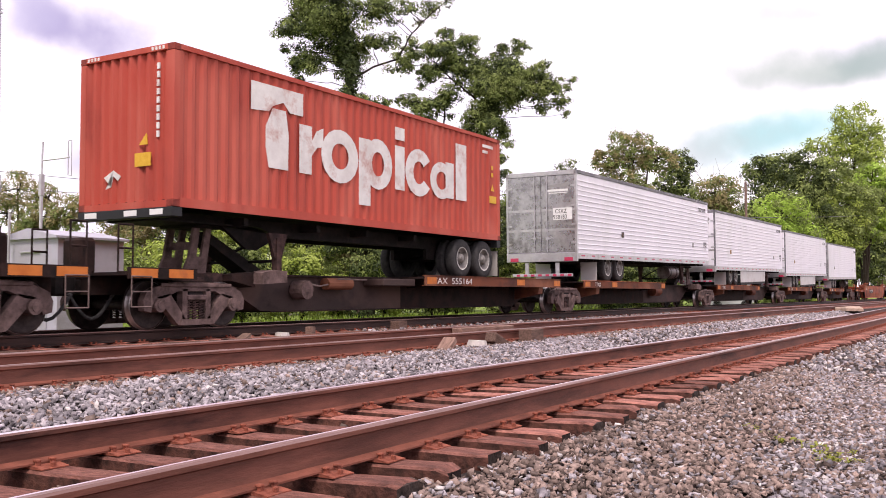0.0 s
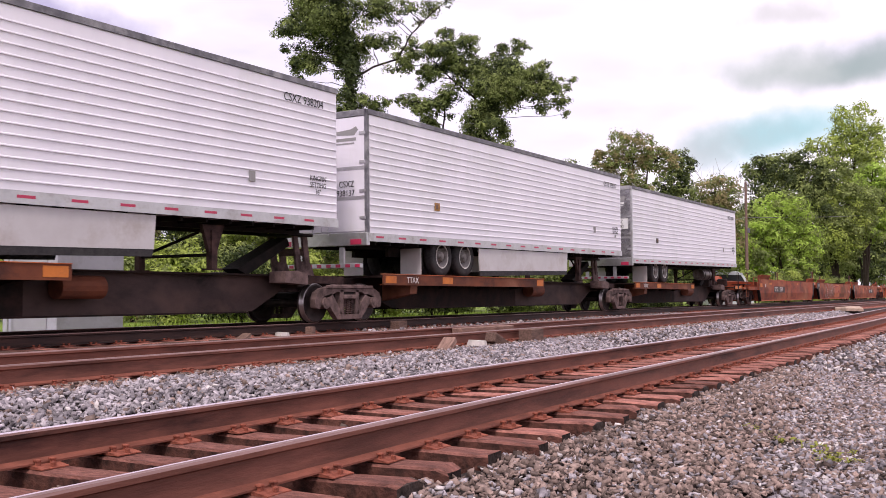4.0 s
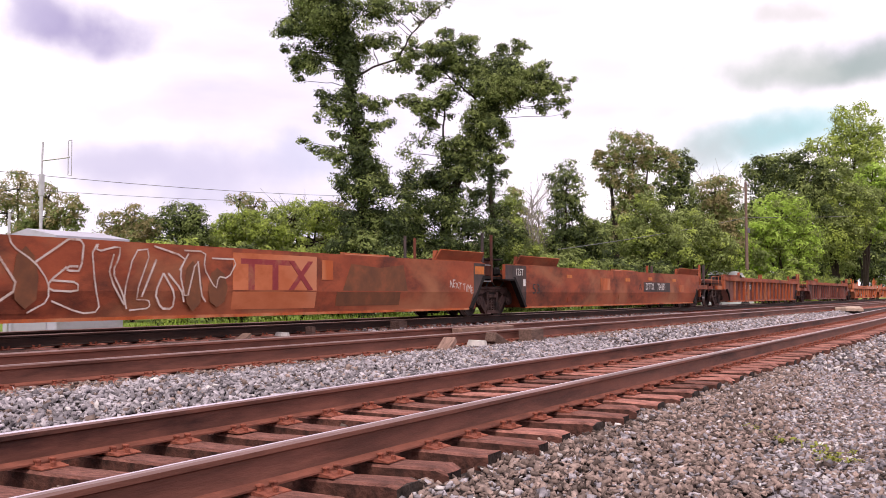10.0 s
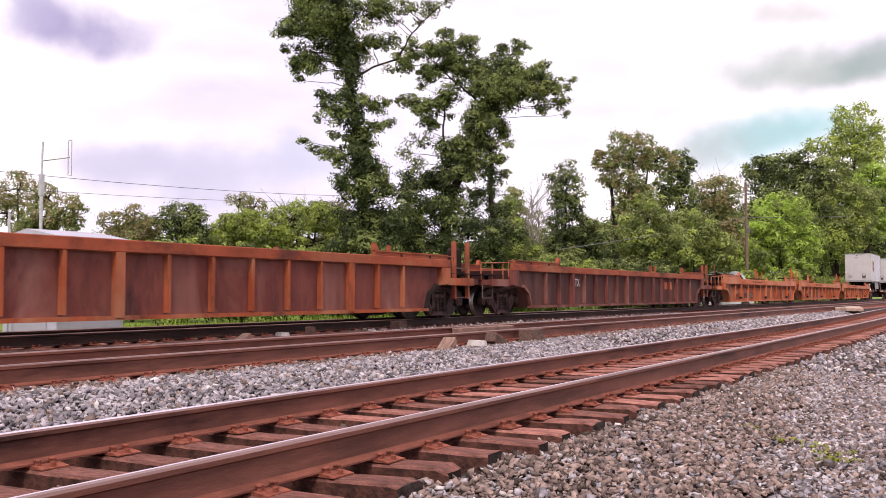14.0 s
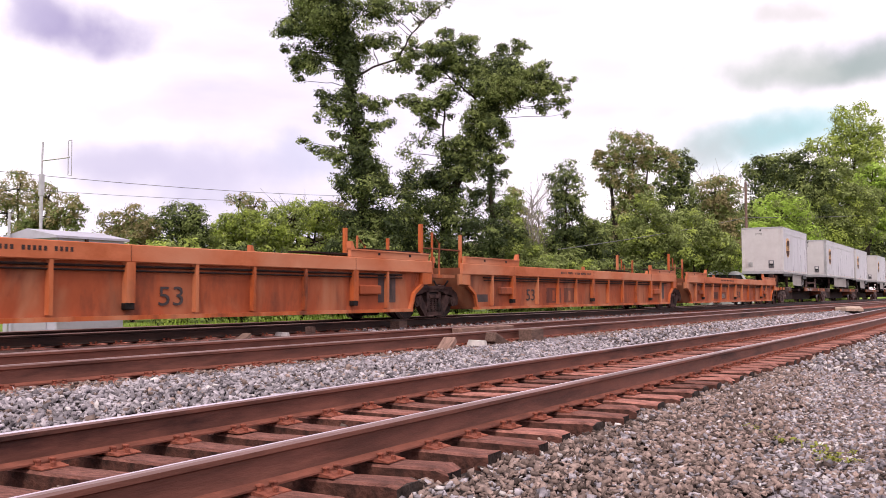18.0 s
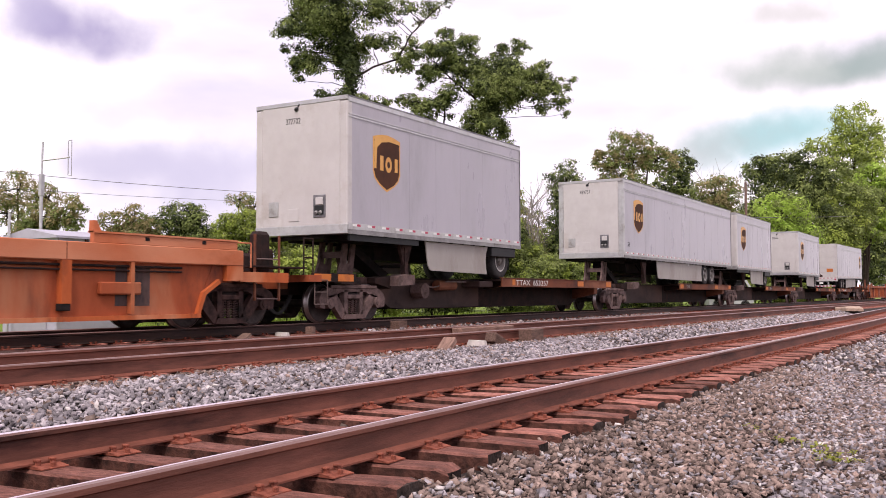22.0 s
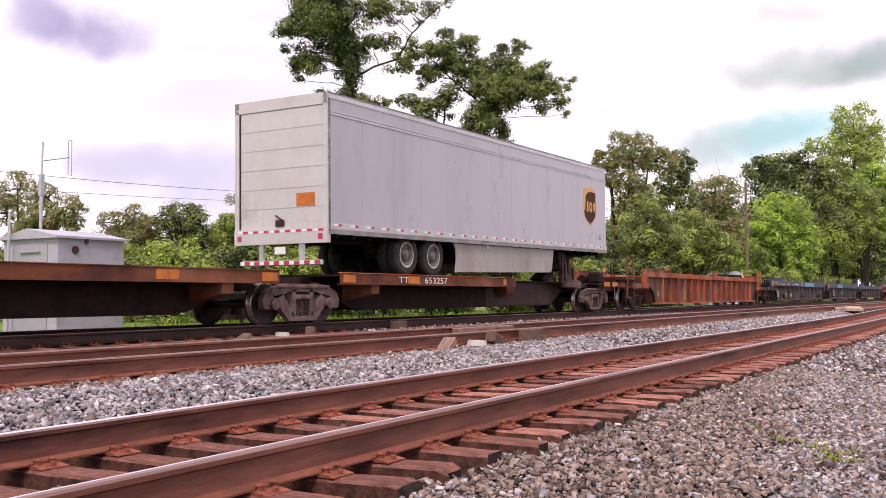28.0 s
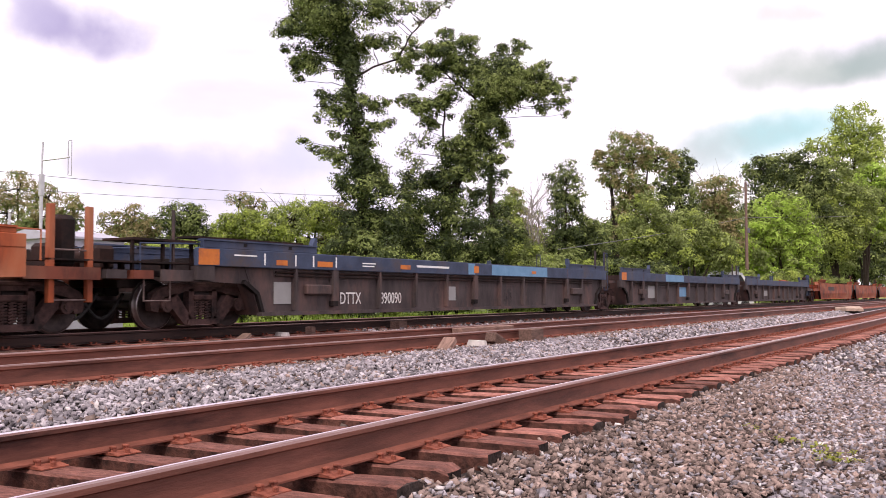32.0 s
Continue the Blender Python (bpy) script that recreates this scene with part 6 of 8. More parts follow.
            part("end_platform", Shape().box(a, b, -0.45, 0.45, 0.72, 1.02).box(*sorted((inner, x + w * 1.1)), -1.3, 1.3, 0.92, 1.0).box(*sorted((x + w * 1.95, x + w * 2.35)), -1.35, 1.35, 0.86, 1.0), body_m, t)
            for y in (-1.37, 1.37):
                part("platform_side", Shape().box(*sorted((inner, x + w * 1.25)), y - 0.03, y + 0.03, 0.83, 1.02), M_RUSTWALL if style == "rust" else rib_m, t)
            part("walkway", Shape().box(*sorted((x + w * 0.4, x + w * 1.95)), -1.3, -0.6, 1.12, 1.15).box(*sorted((x + w * 0.7, x + w * 0.76)), -1.0, -0.9, 0.95, 1.12).box(*sorted((x + w * 1.7, x + w * 1.76)), -1.0, -0.9, 0.95, 1.12), M_SPINE, t)
            for y in (-1.25, 1.25):
                if w > 0:                                # stout upright posts with rungs between
                    thin = style == "deep"
                    post = M_SILL if thin else M_PANEL if style == "rust" else chord_m
                    for dx, m in ((0.45, post), (1.14, M_DARK if style == "smooth" else post)):
                        q = 0.022 if thin else 0.05
                        part("end_post", Shape().box(x + dx - q, x + dx + q, y - q, y + q, 0.48, 1.75 if thin else 1.96, c=0.008), m, t, "upright end post")
                    for z in (0.52, 0.9, 1.28):
                        part("rung", Shape().rod((x + 0.5, y, z), (x + 1.09, y, z), 0.014, 6), M_STEP, t)
                elif style in ("rust", "smooth"):
                    if style == "rust":
                        for dx in (-1.5, -0.82):
                            part("end_post", Shape().box(x + dx - 0.035, x + dx + 0.035, y - 0.03, y + 0.03, 0.46, 2.05, c=0.008).rod((x + dx + 0.09, y, 0.95), (x + dx + 0.09, y, 2.0), 0.014, 6), M_RUSTWALL, t, "upright end post")
                        for z in (0.48, 0.88, 1.2):
                            part("rung", Shape().rod((x - 1.5, y, z), (x - 0.82, y, z), 0.014, 6), M_STEP, t)
                    else:
                        sh = Shape()
                        ladder(sh, x - 1.17, y, 0.46, 1.75, 0.4, 4, 0.02)
                        part("end_ladder", sh, M_RUSTWALL, t, "thin end ladder")
                else:
                    part("stirrup_step", Shape().path([(x - 1.52, y, 0.96), (x - 1.52, y, 0.5), (x - 0.95, y, 0.5), (x - 0.95, y, 0.96)], 0.018), M_STEP, t)
                    part("hand_rail", Shape().path([(x - 1.6, y, 1.0), (x - 1.6, y, 1.45), (x + 0.5, y, 1.52)], 0.018), chord_m, t)
                    for dx in (-0.95, -0.3):
                        part("rail_post", Shape().rod((x + dx, y, 1.0), (x + dx, y, 1.48), 0.016, 6), chord_m, t)
            if w < 0 and style in ("deep", "navy"):
                part("upper_walkway", Shape().box(x - 1.75, x - 0.35, -1.25, -0.5, 1.50, 1.54).box(x - 0.35, xa + 3.2, -1.2, -0.75, 1.60, 1.635), M_SPINE, t, "dark grating walkway")
                for dx in (-1.7, -1.05, -0.4):
                    part("walkway_leg", Shape().box(x + dx - 0.025, x + dx + 0.025, -1.2, -1.15, 1.0, 1.5), M_SPINE, t)
                part("marker_post", Shape().box(x - 0.86, x - 0.82, -1.22, -1.18, 1.0, 2.05), M_DARK if style == "navy" else M_SILL, t)
            if w > 0:
                part("brake_housing", Shape().box(x + 0.62, x + 0.98, -1.2, -0.9, 1.0, 1.82, c=0.07), M_SPINE, t, "dark hand brake housing")
            part("grab_iron", Shape().path([(x + w * 0.2, -1.38, 1.1), (x + w * 0.2, -1.38, 1.55), (inner - 0.1 * w, -1.38, 1.55)], 0.016), chord_m, t)
            part("brake_cylinder", Shape().rod((x + w * 1.3, 0.5, 1.2), (x + w * 1.7, 0.5, 1.2), 0.16, 14).box(*sorted((x + w * 1.2, x + w * 1.6)), -0.2, 0.3, 1.02, 1.45, c=0.06), M_SPINE, t)
            coupler(t, x + w * 1.5, w)
        else:
            part("joint_casting", Shape().box(*sorted((inner + 0.05 * w, x - w * 0.05)), -0.4, 0.4, 0.72, 1.0, c=0.03), M_GRIME_SHADE, t)
            part("joint_platform", Shape().box(*sorted((x - w * 1.25 if style == "smooth" else inner, x - w * 0.1)), -1.25, 1.25, 1.02, 1.1), M_GRIME_SHADE if style == "smooth" else body_m, t)
            if w > 0:
                for y in (-1.3, 1.3) if style not in ("deep", "smooth") else ():
                    sh = Shape()
                    ladder(sh, x - 0.35, y, 0.75, 2.05, 0.3, 3, 0.016)
                    part("end_ladder", sh, chord_m, t)
                if style == "smooth":                     # boxed end over the joint, with a ladder of two posts
                    part("end_box", Shape().box(x - 1.2, x - 0.1, -1.1, 1.1, 1.1, 1.56, c=0.03), M_RUSTWALL, t, "rusty boxed end over the shared bogie")
                    part("end_shelf", Shape().box(x - 1.2, x + 0.35, -1.2, 1.2, 1.56, 1.60), M_SPINE, t, "dark grating walkway")
                    part("valve", Shape().box(x - 0.02, x + 0.3, -1.2, -0.8, 1.12, 1.36, c=0.06).rod((x + 0.1, -1.2, 1.2), (x + 0.5, -1.15, 1.1), 0.03, 6), M_GRIME_SHADE, t)
                    for y in (-1.25, 1.25):
                        for xx, m, high in ((-0.92, M_DARK, 2.27), (-0.4, M_RUSTWALL, 2.24)):
                            part("end_post", Shape().box(x + xx - 0.035, x + xx + 0.035, y - 0.03, y + 0.03, 0.93, high, c=0.006), m, t, "upright end post")
                        for z in (0.96, 1.4):
                            part("rung", Shape().rod((x - 0.9, y, z), (x - 0.42, y, z), 0.014, 6), M_GALV, t)
                if style == "deep":                       # slim posts and a rail on both sides of the joint
                    for y in (-1.15, 1.15):
                        for xx, q, high in ((-0.75, 0.045, 2.32), (-0.22, 0.022, 2.15), (0.12, 0.02, 1.9), (1.2, 0.035, 2.15)):
                            part("end_post", Shape().box(x + xx - q, x + xx + q, y - q, y + q, 1.1, high), M_ORANGE, t)
                        part("hand_rail", Shape().rod((x - 0.75, y, 1.74), (x + 1.2, y, 1.74), 0.02, 6).rod((x - 0.22, y, 2.13), (x + 0.12, y, 1.88), 0.016, 6), M_SILL, t)
                        part("joint_walkway", Shape().box(x - 3.0, x - 0.3, *sorted((y, y * 0.62)), 1.60, 1.64), M_SPINE, t, "dark grating walkway")
                elif style != "smooth":
                    for xx in (-0.95, -0.08):
                        part("end_post", Shape().box(x + xx - 0.03, x + xx + 0.03, -1.18, -1.12, 1.1, 2.12), M_DARK, t)
            part("hose_loop", Shape().path([(x - w * 0.1 + w * 0.7 * (i / 6 - 1), -1.0, 0.95 - 0.2 * math.sin(math.pi * i / 6)) for i in range(7)], 0.025), M_RUBBER, t)
    yf = -W if style == "smooth" else -W + 0.11
    for i, (kind, x, z, a, b, *more) in enumerate(marks):
        if kind == "text":
            writing(a, b, M_LETTER, on_side(x, yf - 0.014, z), t, "car_number", more[0] if more else 0.85 if style == "smooth" or len(a) < 5 else 0.66)
        elif kind == "label":
            part("chord_label", Shape().box(x, x + a, -W - 0.006, -W - 0.003, z, z + b), more[0], t)
        elif kind == "chord":
            part("painted_patch", Shape().box(x, x + a, -W - 0.003, -W, c0 + 0.02, c1 - 0.02), b, t)
        elif kind == "scrawl":
            scrawl(t, x, z, a, b, yf - 0.006)
        elif kind == "pressed":
            def slope(h):
                return -(W - 0.07 * (0.66 - h) / 0.42)
            proud = 0.004 if more else 0.016
            part("painted_patch" if more else "pressed_panel", Shape().prism([(slope(b) - proud, b), (slope(b) + 0.01, b), (slope(z) + 0.01, z), (slope(z) - proud, z)], x, x + a, "x"), more[0] if more else body_m, t)
        elif kind == "blotch":
            part("painted_patch", Shape().prism([(x, z), (x + a, z), (x + a * 0.93, z + b), (x + a * 0.55, z + b * 0.85), (x + a * 0.12, z + b * 0.95)], yf - 0.002, yf), more[0], t)
        elif kind == "small_print":
            for i in range(int(a / 0.09)):
                if i % 6 != 5:
                    part("stencil_bar", Shape().box(x + i * 0.09, x + i * 0.09 + 0.05, -W - 0.004, -W - 0.001, z, z + b), M_NECK, t)
        elif kind == "cross":
            for p, q in ((0.0, a - 0.16), (a - 0.16, 0.0)):
                part("painted_patch", Shape().prism([(x + p, z), (x + p + 0.16, z), (x + q + 0.16, z + b), (x + q, z + b)], yf - 0.012 - 0.002 * (p > 0), yf - 0.003), M_LOGO, t)
        elif kind == "spray":
            u = x
            for j, letter in enumerate(a):
                if letter != " ":
                    writing(letter, b * (1.0 + 0.15 * (j % 3 == 1)), M_SPRAY, on_side(u, yf - 0.006, z - 0.02 * j + 0.02 * (j % 2)) @ Matrix.Rotation(-0.12 + 0.1 * (j % 3), 4, "Z"), t, "sprayed_letter", 0.95)
                u += b * (0.3 if letter in "I " else 0.78 if letter == "M" else 0.6)
        elif kind == "grey":
            writing(a, b, M_GREYTEXT, on_side(x, yf - 0.014, z), t, "car_number", 0.7)
        elif kind == "dim":
            writing(a, b, M_DARK, on_side(x, yf - 0.014, z), t, "car_marking", 1.35 if len(a) < 3 else 0.8)
        else:
            part("painted_patch", Shape().box(x, x + a, yf - 0.003 - 0.0005 * i, yf, z, z + b), kind, t)
    return t

# ---- the train, from its head to its tail ----
spine_unit(-9.1, 17.1, False, (False, True))
parcel_trailer(-8.0, 16.15, 1.9, False, "", -0.6)
spine_unit(12.15, 16.45, True, (True, False), "TTAX 555164")
chassis(11.42, 2.116)
red_container(11.42, 2.116)
for s, L, e, num, st in ((28.6, 17.1, False, "938183", True), (45.7, 17.6, False, "938204", False), (63.3, 17.0, False, "938137", False), (80.3, 16.3, True, "938200", True)):
    spine_unit(s, L, False, (False, e), "TTAX")
for s, num, st in ((29.02, "938183", True), (46.42, "938204", False), (63.67, "938137", False), (81.02, "938200", True)):
    reefer(s, num, st)
well_unit(100.85, 19.85, "smooth", True, False, ((M_DARK, 4.7, 0.70, 3.32, 0.37), ("text", 4.9, 0.77, "DTTX", 0.38, 1.0), ("text", 6.32, 0.77, "724381", 0.38, 0.92), ("pressed", 8.9, 0.33, 1.7, 0.58), (M_FRESH, 1.0, 1.0, 0.6, 0.22), (M_FRESH, 3.4, 1.15, 0.7, 0.12), (M_FRESH, 12.0, 1.2, 0.5, 0.12), (M_LETTER, 2.3, 1.0, 0.22, 0.2)))
well_unit(120.7, 19.2, "smooth", False, False, (("text", 0.58, 1.17, "125T", 0.27), (M_TAN, 1.14, 0.84, 0.2, 0.22), (M_ORANGE, 1.41, 1.06, 0.37, 0.18), ("dim", 1.62, 0.6, "53", 0.44), ("pressed", 3.6, 0.33, 0.9, 0.5),
          (M_CHORD, 8.42, 0.68, 2.4, 0.68), ("pressed", 8.42, 0.33, 2.4, 0.655, M_CHORD), (M_LOGO, 8.62, 1.16, 1.4, 0.1), (M_LOGO, 8.82, 0.69, 0.17, 0.47), (M_LOGO, 9.48, 0.69, 0.17, 0.47), ("cross", 9.95, 0.69, 0.75, 0.57),
          ("blotch", 11.7, 0.68, 2.5, 0.6, M_SPRAYFILL), ("pressed", 11.5, 0.36, 2.4, 0.655, M_SPRAYFILL), (M_ORANGE, 11.0, 0.9, 0.35, 0.4), (M_FRESH, 17.44, 1.13, 0.5, 0.21), ("scrawl", 3.5, 0.34, 5.05, 1.12), ("spray", 16.12, 0.78, "NEXT TIME", 0.25)))
well_unit(139.9, 19.8, "smooth", False, True, (("text", 0.62, 1.14, "125T", 0.28), (M_LETTER, 1.13, 0.84, 0.15, 0.2), ("dim", 1.7, 0.62, "53", 0.42), (M_DARK, 11.7, 0.70, 3.32, 0.37), ("text", 11.9, 0.77, "DTTX", 0.38, 1.0), ("text", 13.32, 0.77, "724381", 0.38, 0.92), ("dim", 11.12, 0.76, "A", 0.36),
          (M_FRESH, 9.68, 1.07, 0.48, 0.12), (M_FRESH, 12.27, 1.14, 0.46, 0.12), (M_FRESH, 15.35, 1.12, 0.47, 0.12), (M_FRESH, 4.3, 1.12, 0.4, 0.1), ("pressed", 8.99, 0.33, 1.74, 0.58), ("pressed", 4.4, 0.33, 0.5, 0.5), (M_ORANGE, 7.2, 0.75, 0.9, 0.4), (M_ORANGE, 16.3, 0.7, 0.6, 0.3)))
well_unit(163.85, 19.75, "ribbed", True, True, ((M_DARK, 5.27, 0.8, 1.0, 0.36), ("text", 4.15, 0.86, "DTTX", 0.33), ("text", 5.32, 0.86, "658825", 0.33), (M_BROWN, 4.85, 0.55, 0.5, 0.18)))
well_unit(187.1, 19.7, "dark", True, True, (("text", 4.15, 0.86, "DTTX", 0.36), (M_ORANGE, 14.0, 0.8, 1.0, 0.3)))
well_unit(210.45, 19.5, "deep", True, False, ((M_RUSTWALL, 4.42, 0.38, 1.0, 0.32), (M_RUSTWALL, 5.72, 0.38, 1.0, 0.32), ("dim", 4.5, 0.42, "DTTX", 0.3), ("grey", 5.78, 0.42, "729310", 0.3), ("small_print", 6.0, 1.24, 2.6, 0.07), (M_DARK, 16.6, 0.42, 0.7, 0.62), ("dim", 10.2, 0.42, "53", 0.46)))
well_unit(229.95, 19.85, "deep", False, False, (("small_print", 7.0, 1.24, 2.6, 0.07), (M_DARK, 17.0, 0.42, 0.7, 0.62), (M_DARK, 1.6, 0.4, 0.7, 0.2), ("dim", 4.65, 0.42, "53", 0.48), (M_RUSTWALL, 6.12, 0.34, 1.1, 0.46), (M_RUSTWALL, 7.44, 0.34, 1.0, 0.46), (M_PANEL, 6.55, 0.4, 0.16, 0.32), (M_PANEL, 7.8, 0.4, 0.16, 0.32)))
well_unit(249.8, 19.5, "deep", False, True, (("small_print", 6.6, 1.24, 2.6, 0.07), (M_DARK, 16.6, 0.42, 0.7, 0.62), (M_RUSTWALL, 5.4, 0.38, 0.95, 0.32), (M_RUSTWALL, 6.9, 0.38, 0.95, 0.32), ("dim", 5.45, 0.42, "DTTX", 0.3), ("grey", 6.95, 0.42, "729310", 0.3), ("dim", 10.12, 0.42, "53", 0.46)))
for s, L, ends, mark in ((273.15, 16.25, (True, False), "TTAX 653257"), (289.4, 17.2, (False, False), "TTAX"), (306.6, 17.4, (False, False), "TTAX"), (324.0, 17.3, (False, False), "TTAX")):
    spine_unit(s, L, True, ends, mark)
spine_unit(341.3, 16.05, False, (False, True), "TTAX 653257")
parcel_trailer(272.62, 8.4, 1.93, True, "377702")
parcel_trailer(289.75, 16.0, 1.98, True, "839757")
parcel_trailer(307.03, 8.45, 1.93, True, "377445")
parcel_trailer(324.35, 8.45, 1.93, True, "338446")
parcel_trailer(341.85, 16.0, 1.89, False, "", -0.68)
well_unit(361.6, 19.75, "rust", True, True, ((M_GREYTEXT, 1.72, 0.52, 0.16, 0.22), (M_UMBER, 4.2, 0.4, 0.6, 0.5)))
well_unit(385.1, 19.6, "navy", True, False, (("chord", -0.52, 0, 0.5, M_FRESH), ("label", 1.5, 1.16, 0.32, 0.1, M_FRESH), ("label", 2.75, 1.16, 0.5, 0.11, M_FRESH), ("label", 5.8, 1.18, 0.42, 0.1, M_FRESH), ("label", 9.3, 1.16, 0.26, 0.18, M_FRESH), ("label", 12.8, 1.2, 0.3, 0.08, M_FRESH), ("label", 1.15, 1.15, 0.04, 0.22, M_WTAPE), ("label", 2.05, 1.15, 0.04, 0.22, M_WTAPE), ("label", 2.6, 1.15, 0.04, 0.22, M_WTAPE), ("label", 3.35, 1.15, 0.04, 0.22, M_WTAPE), ("label", 4.3, 1.26, 0.5, 0.025, M_WTAPE), ("label", 4.3, 1.2, 0.45, 0.025, M_WTAPE), ("label", 6.5, 1.24, 1.5, 0.05, M_WTAPE), ("label", 0.35, 1.3, 0.6, 0.025, M_WTAPE), ("chord", 9.0, 0, 0.35, M_BLUE), ("chord", 10.3, 0, 3.6, M_BLUE), ("text", 3.62, 0.4, "DTTX", 0.36, 0.8), ("text", 5.12, 0.4, "890090", 0.36, 0.8), (M_GREYTEXT, 1.55, 0.42, 0.5, 0.42), (M_GREYTEXT, 8.0, 0.45, 0.5, 0.35), ("dim", 11.2, 0.42, "53", 0.4)))
well_unit(404.7, 19.3, "navy", False, False, (("chord", 0.8, 0, 0.5, M_FRESH), ("chord", 6.0, 0, 2.5, M_BLUE), (M_BLUE, 8.0, 0.5, 1.2, 0.4), (M_GREYTEXT, 4.0, 0.45, 0.9, 0.5)))
well_unit(424.0, 19.6, "navy", False, True, ((M_GREYTEXT, 5.0, 0.5, 1.4, 0.3),))
well_unit(447.4, 19.8, "smooth", True, False, ((M_DARK, 4.7, 0.88, 3.2, 0.3),))
well_unit(467.2, 19.2, "smooth", False, False)
well_unit(486.4, 19.8, "smooth", False, True)


# ---- trees and bushes ----
RIGHT = Vector((0.512, -0.859, 0.0))          # across the view
AWAY = Vector((0.859, 0.512, 0.0))


def leaf_cloud(centres, radii, counts, size, seed):
    """Small folded leaves on lobed puffs about the given centres: most sit near the outside and few below. Returns vertices, quads and a random number for each lobe's leaves."""
    r = np.random.default_rng(seed)
    k = 7
    c, rad, cnt = np.array(centres), np.array(radii), np.array(counts, int)
    own = np.repeat(np.arange(len(c)), cnt)
    n = len(own)
    lobes = r.normal(size=(len(c), k, 3))
    lobes[:, :, 2] = np.abs(lobes[:, :, 2]) * 0.9 - 0.25
    lobes /= np.linalg.norm(lobes, axis=2)[:, :, None]
    d = r.normal(size=(n, 3))
    d /= np.linalg.norm(d, axis=1)[:, None]
    d[:, 2] = np.where((d[:, 2] < -0.3) & (r.random(n) < 0.7), -d[:, 2], d[:, 2])
    dots = np.einsum("nkj,nj->nk", lobes[own], d)
    lobe, best = np.argmax(dots, 1), np.max(dots, 1)
    reach = 0.60 + 0.48 * np.clip((best - 0.5) / 0.42, 0, 1)
    inner = np.where(r.random(n) < 0.2, r.uniform(1.0, 1.45, n), r.uniform(0.45, 1.0, n) ** 0.5)
    pos = c[own] + d * (rad[own] * reach * inner)[:, None] * [1.1, 1.1, 0.86]
    up = d + 0.5 * lobes[own, lobe] + [0, 0, 0.35] + r.normal(size=(n, 3)) * 0.5          # leaves face outwards and up
    up /= np.linalg.norm(up, axis=1)[:, None] + 1e-9
    a = np.cross(up, r.normal(size=(n, 3)))
    a /= np.linalg.norm(a, axis=1)[:, None] + 1e-9
    b = np.cross(up, a)
    ln = size * r.uniform(0.6, 1.4, (n, 1))
    a, b = a * ln, b * ln * r.uniform(0.38, 0.62, (n, 1))
    v = np.stack([pos - a * 0.5, pos + b * 0.5 + up * ln * 0.12, pos + a * 0.5, pos - b * 0.5 + up * ln * 0.12], 1).reshape(-1, 3)
    q = (np.array([[0, 1, 2, 3]])[None] + (np.arange(n) * 4)[:, None, None]).reshape(-1, 4)
    return v, q, r.random(len(c) * k)[own * k + lobe], own


def limb(sh, a, b, r0, r1, seed, bends=4):
    """A tapering, slightly crooked limb."""
    r = random.Random(seed)
    a, b = Vector(a), Vector(b)
    pts = [a + (b - a) * (i / bends) + (Vector((r.uniform(-1, 1), r.uniform(-1, 1), r.uniform(-0.5, 0.5))) * (b - a).length * 0.035 if 0 < i < bends else Vector()) for i in range(bends + 1)]
    for i in range(bends):
        ra, rb = r0 + (r1 - r0) * i / bends, r0 + (r1 - r0) * (i + 1) / bends
        sh.rod(pts[i], pts[i + 1], ra, 7, 0, rb)


def at(u, h, d=0.0):
    return RIGHT * u + AWAY * d + Vector((0, 0, h))


def leafy(t, cs, rs, dens, leaf, mats, shares, seed, cover=27.0):
    """The crown: leaves in puffs, each lobe of one of two leaf colours."""
    ns = [max(10, int(cover * d * q * q / (leaf * leaf))) for q, d in zip(rs, dens)]
    v, q, pick, own = leaf_cloud([tuple(c) for c in cs], rs, ns, leaf, seed)
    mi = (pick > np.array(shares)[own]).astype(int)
    part("crown", raw_mesh("crown", v, q, mats, mi), None, t)


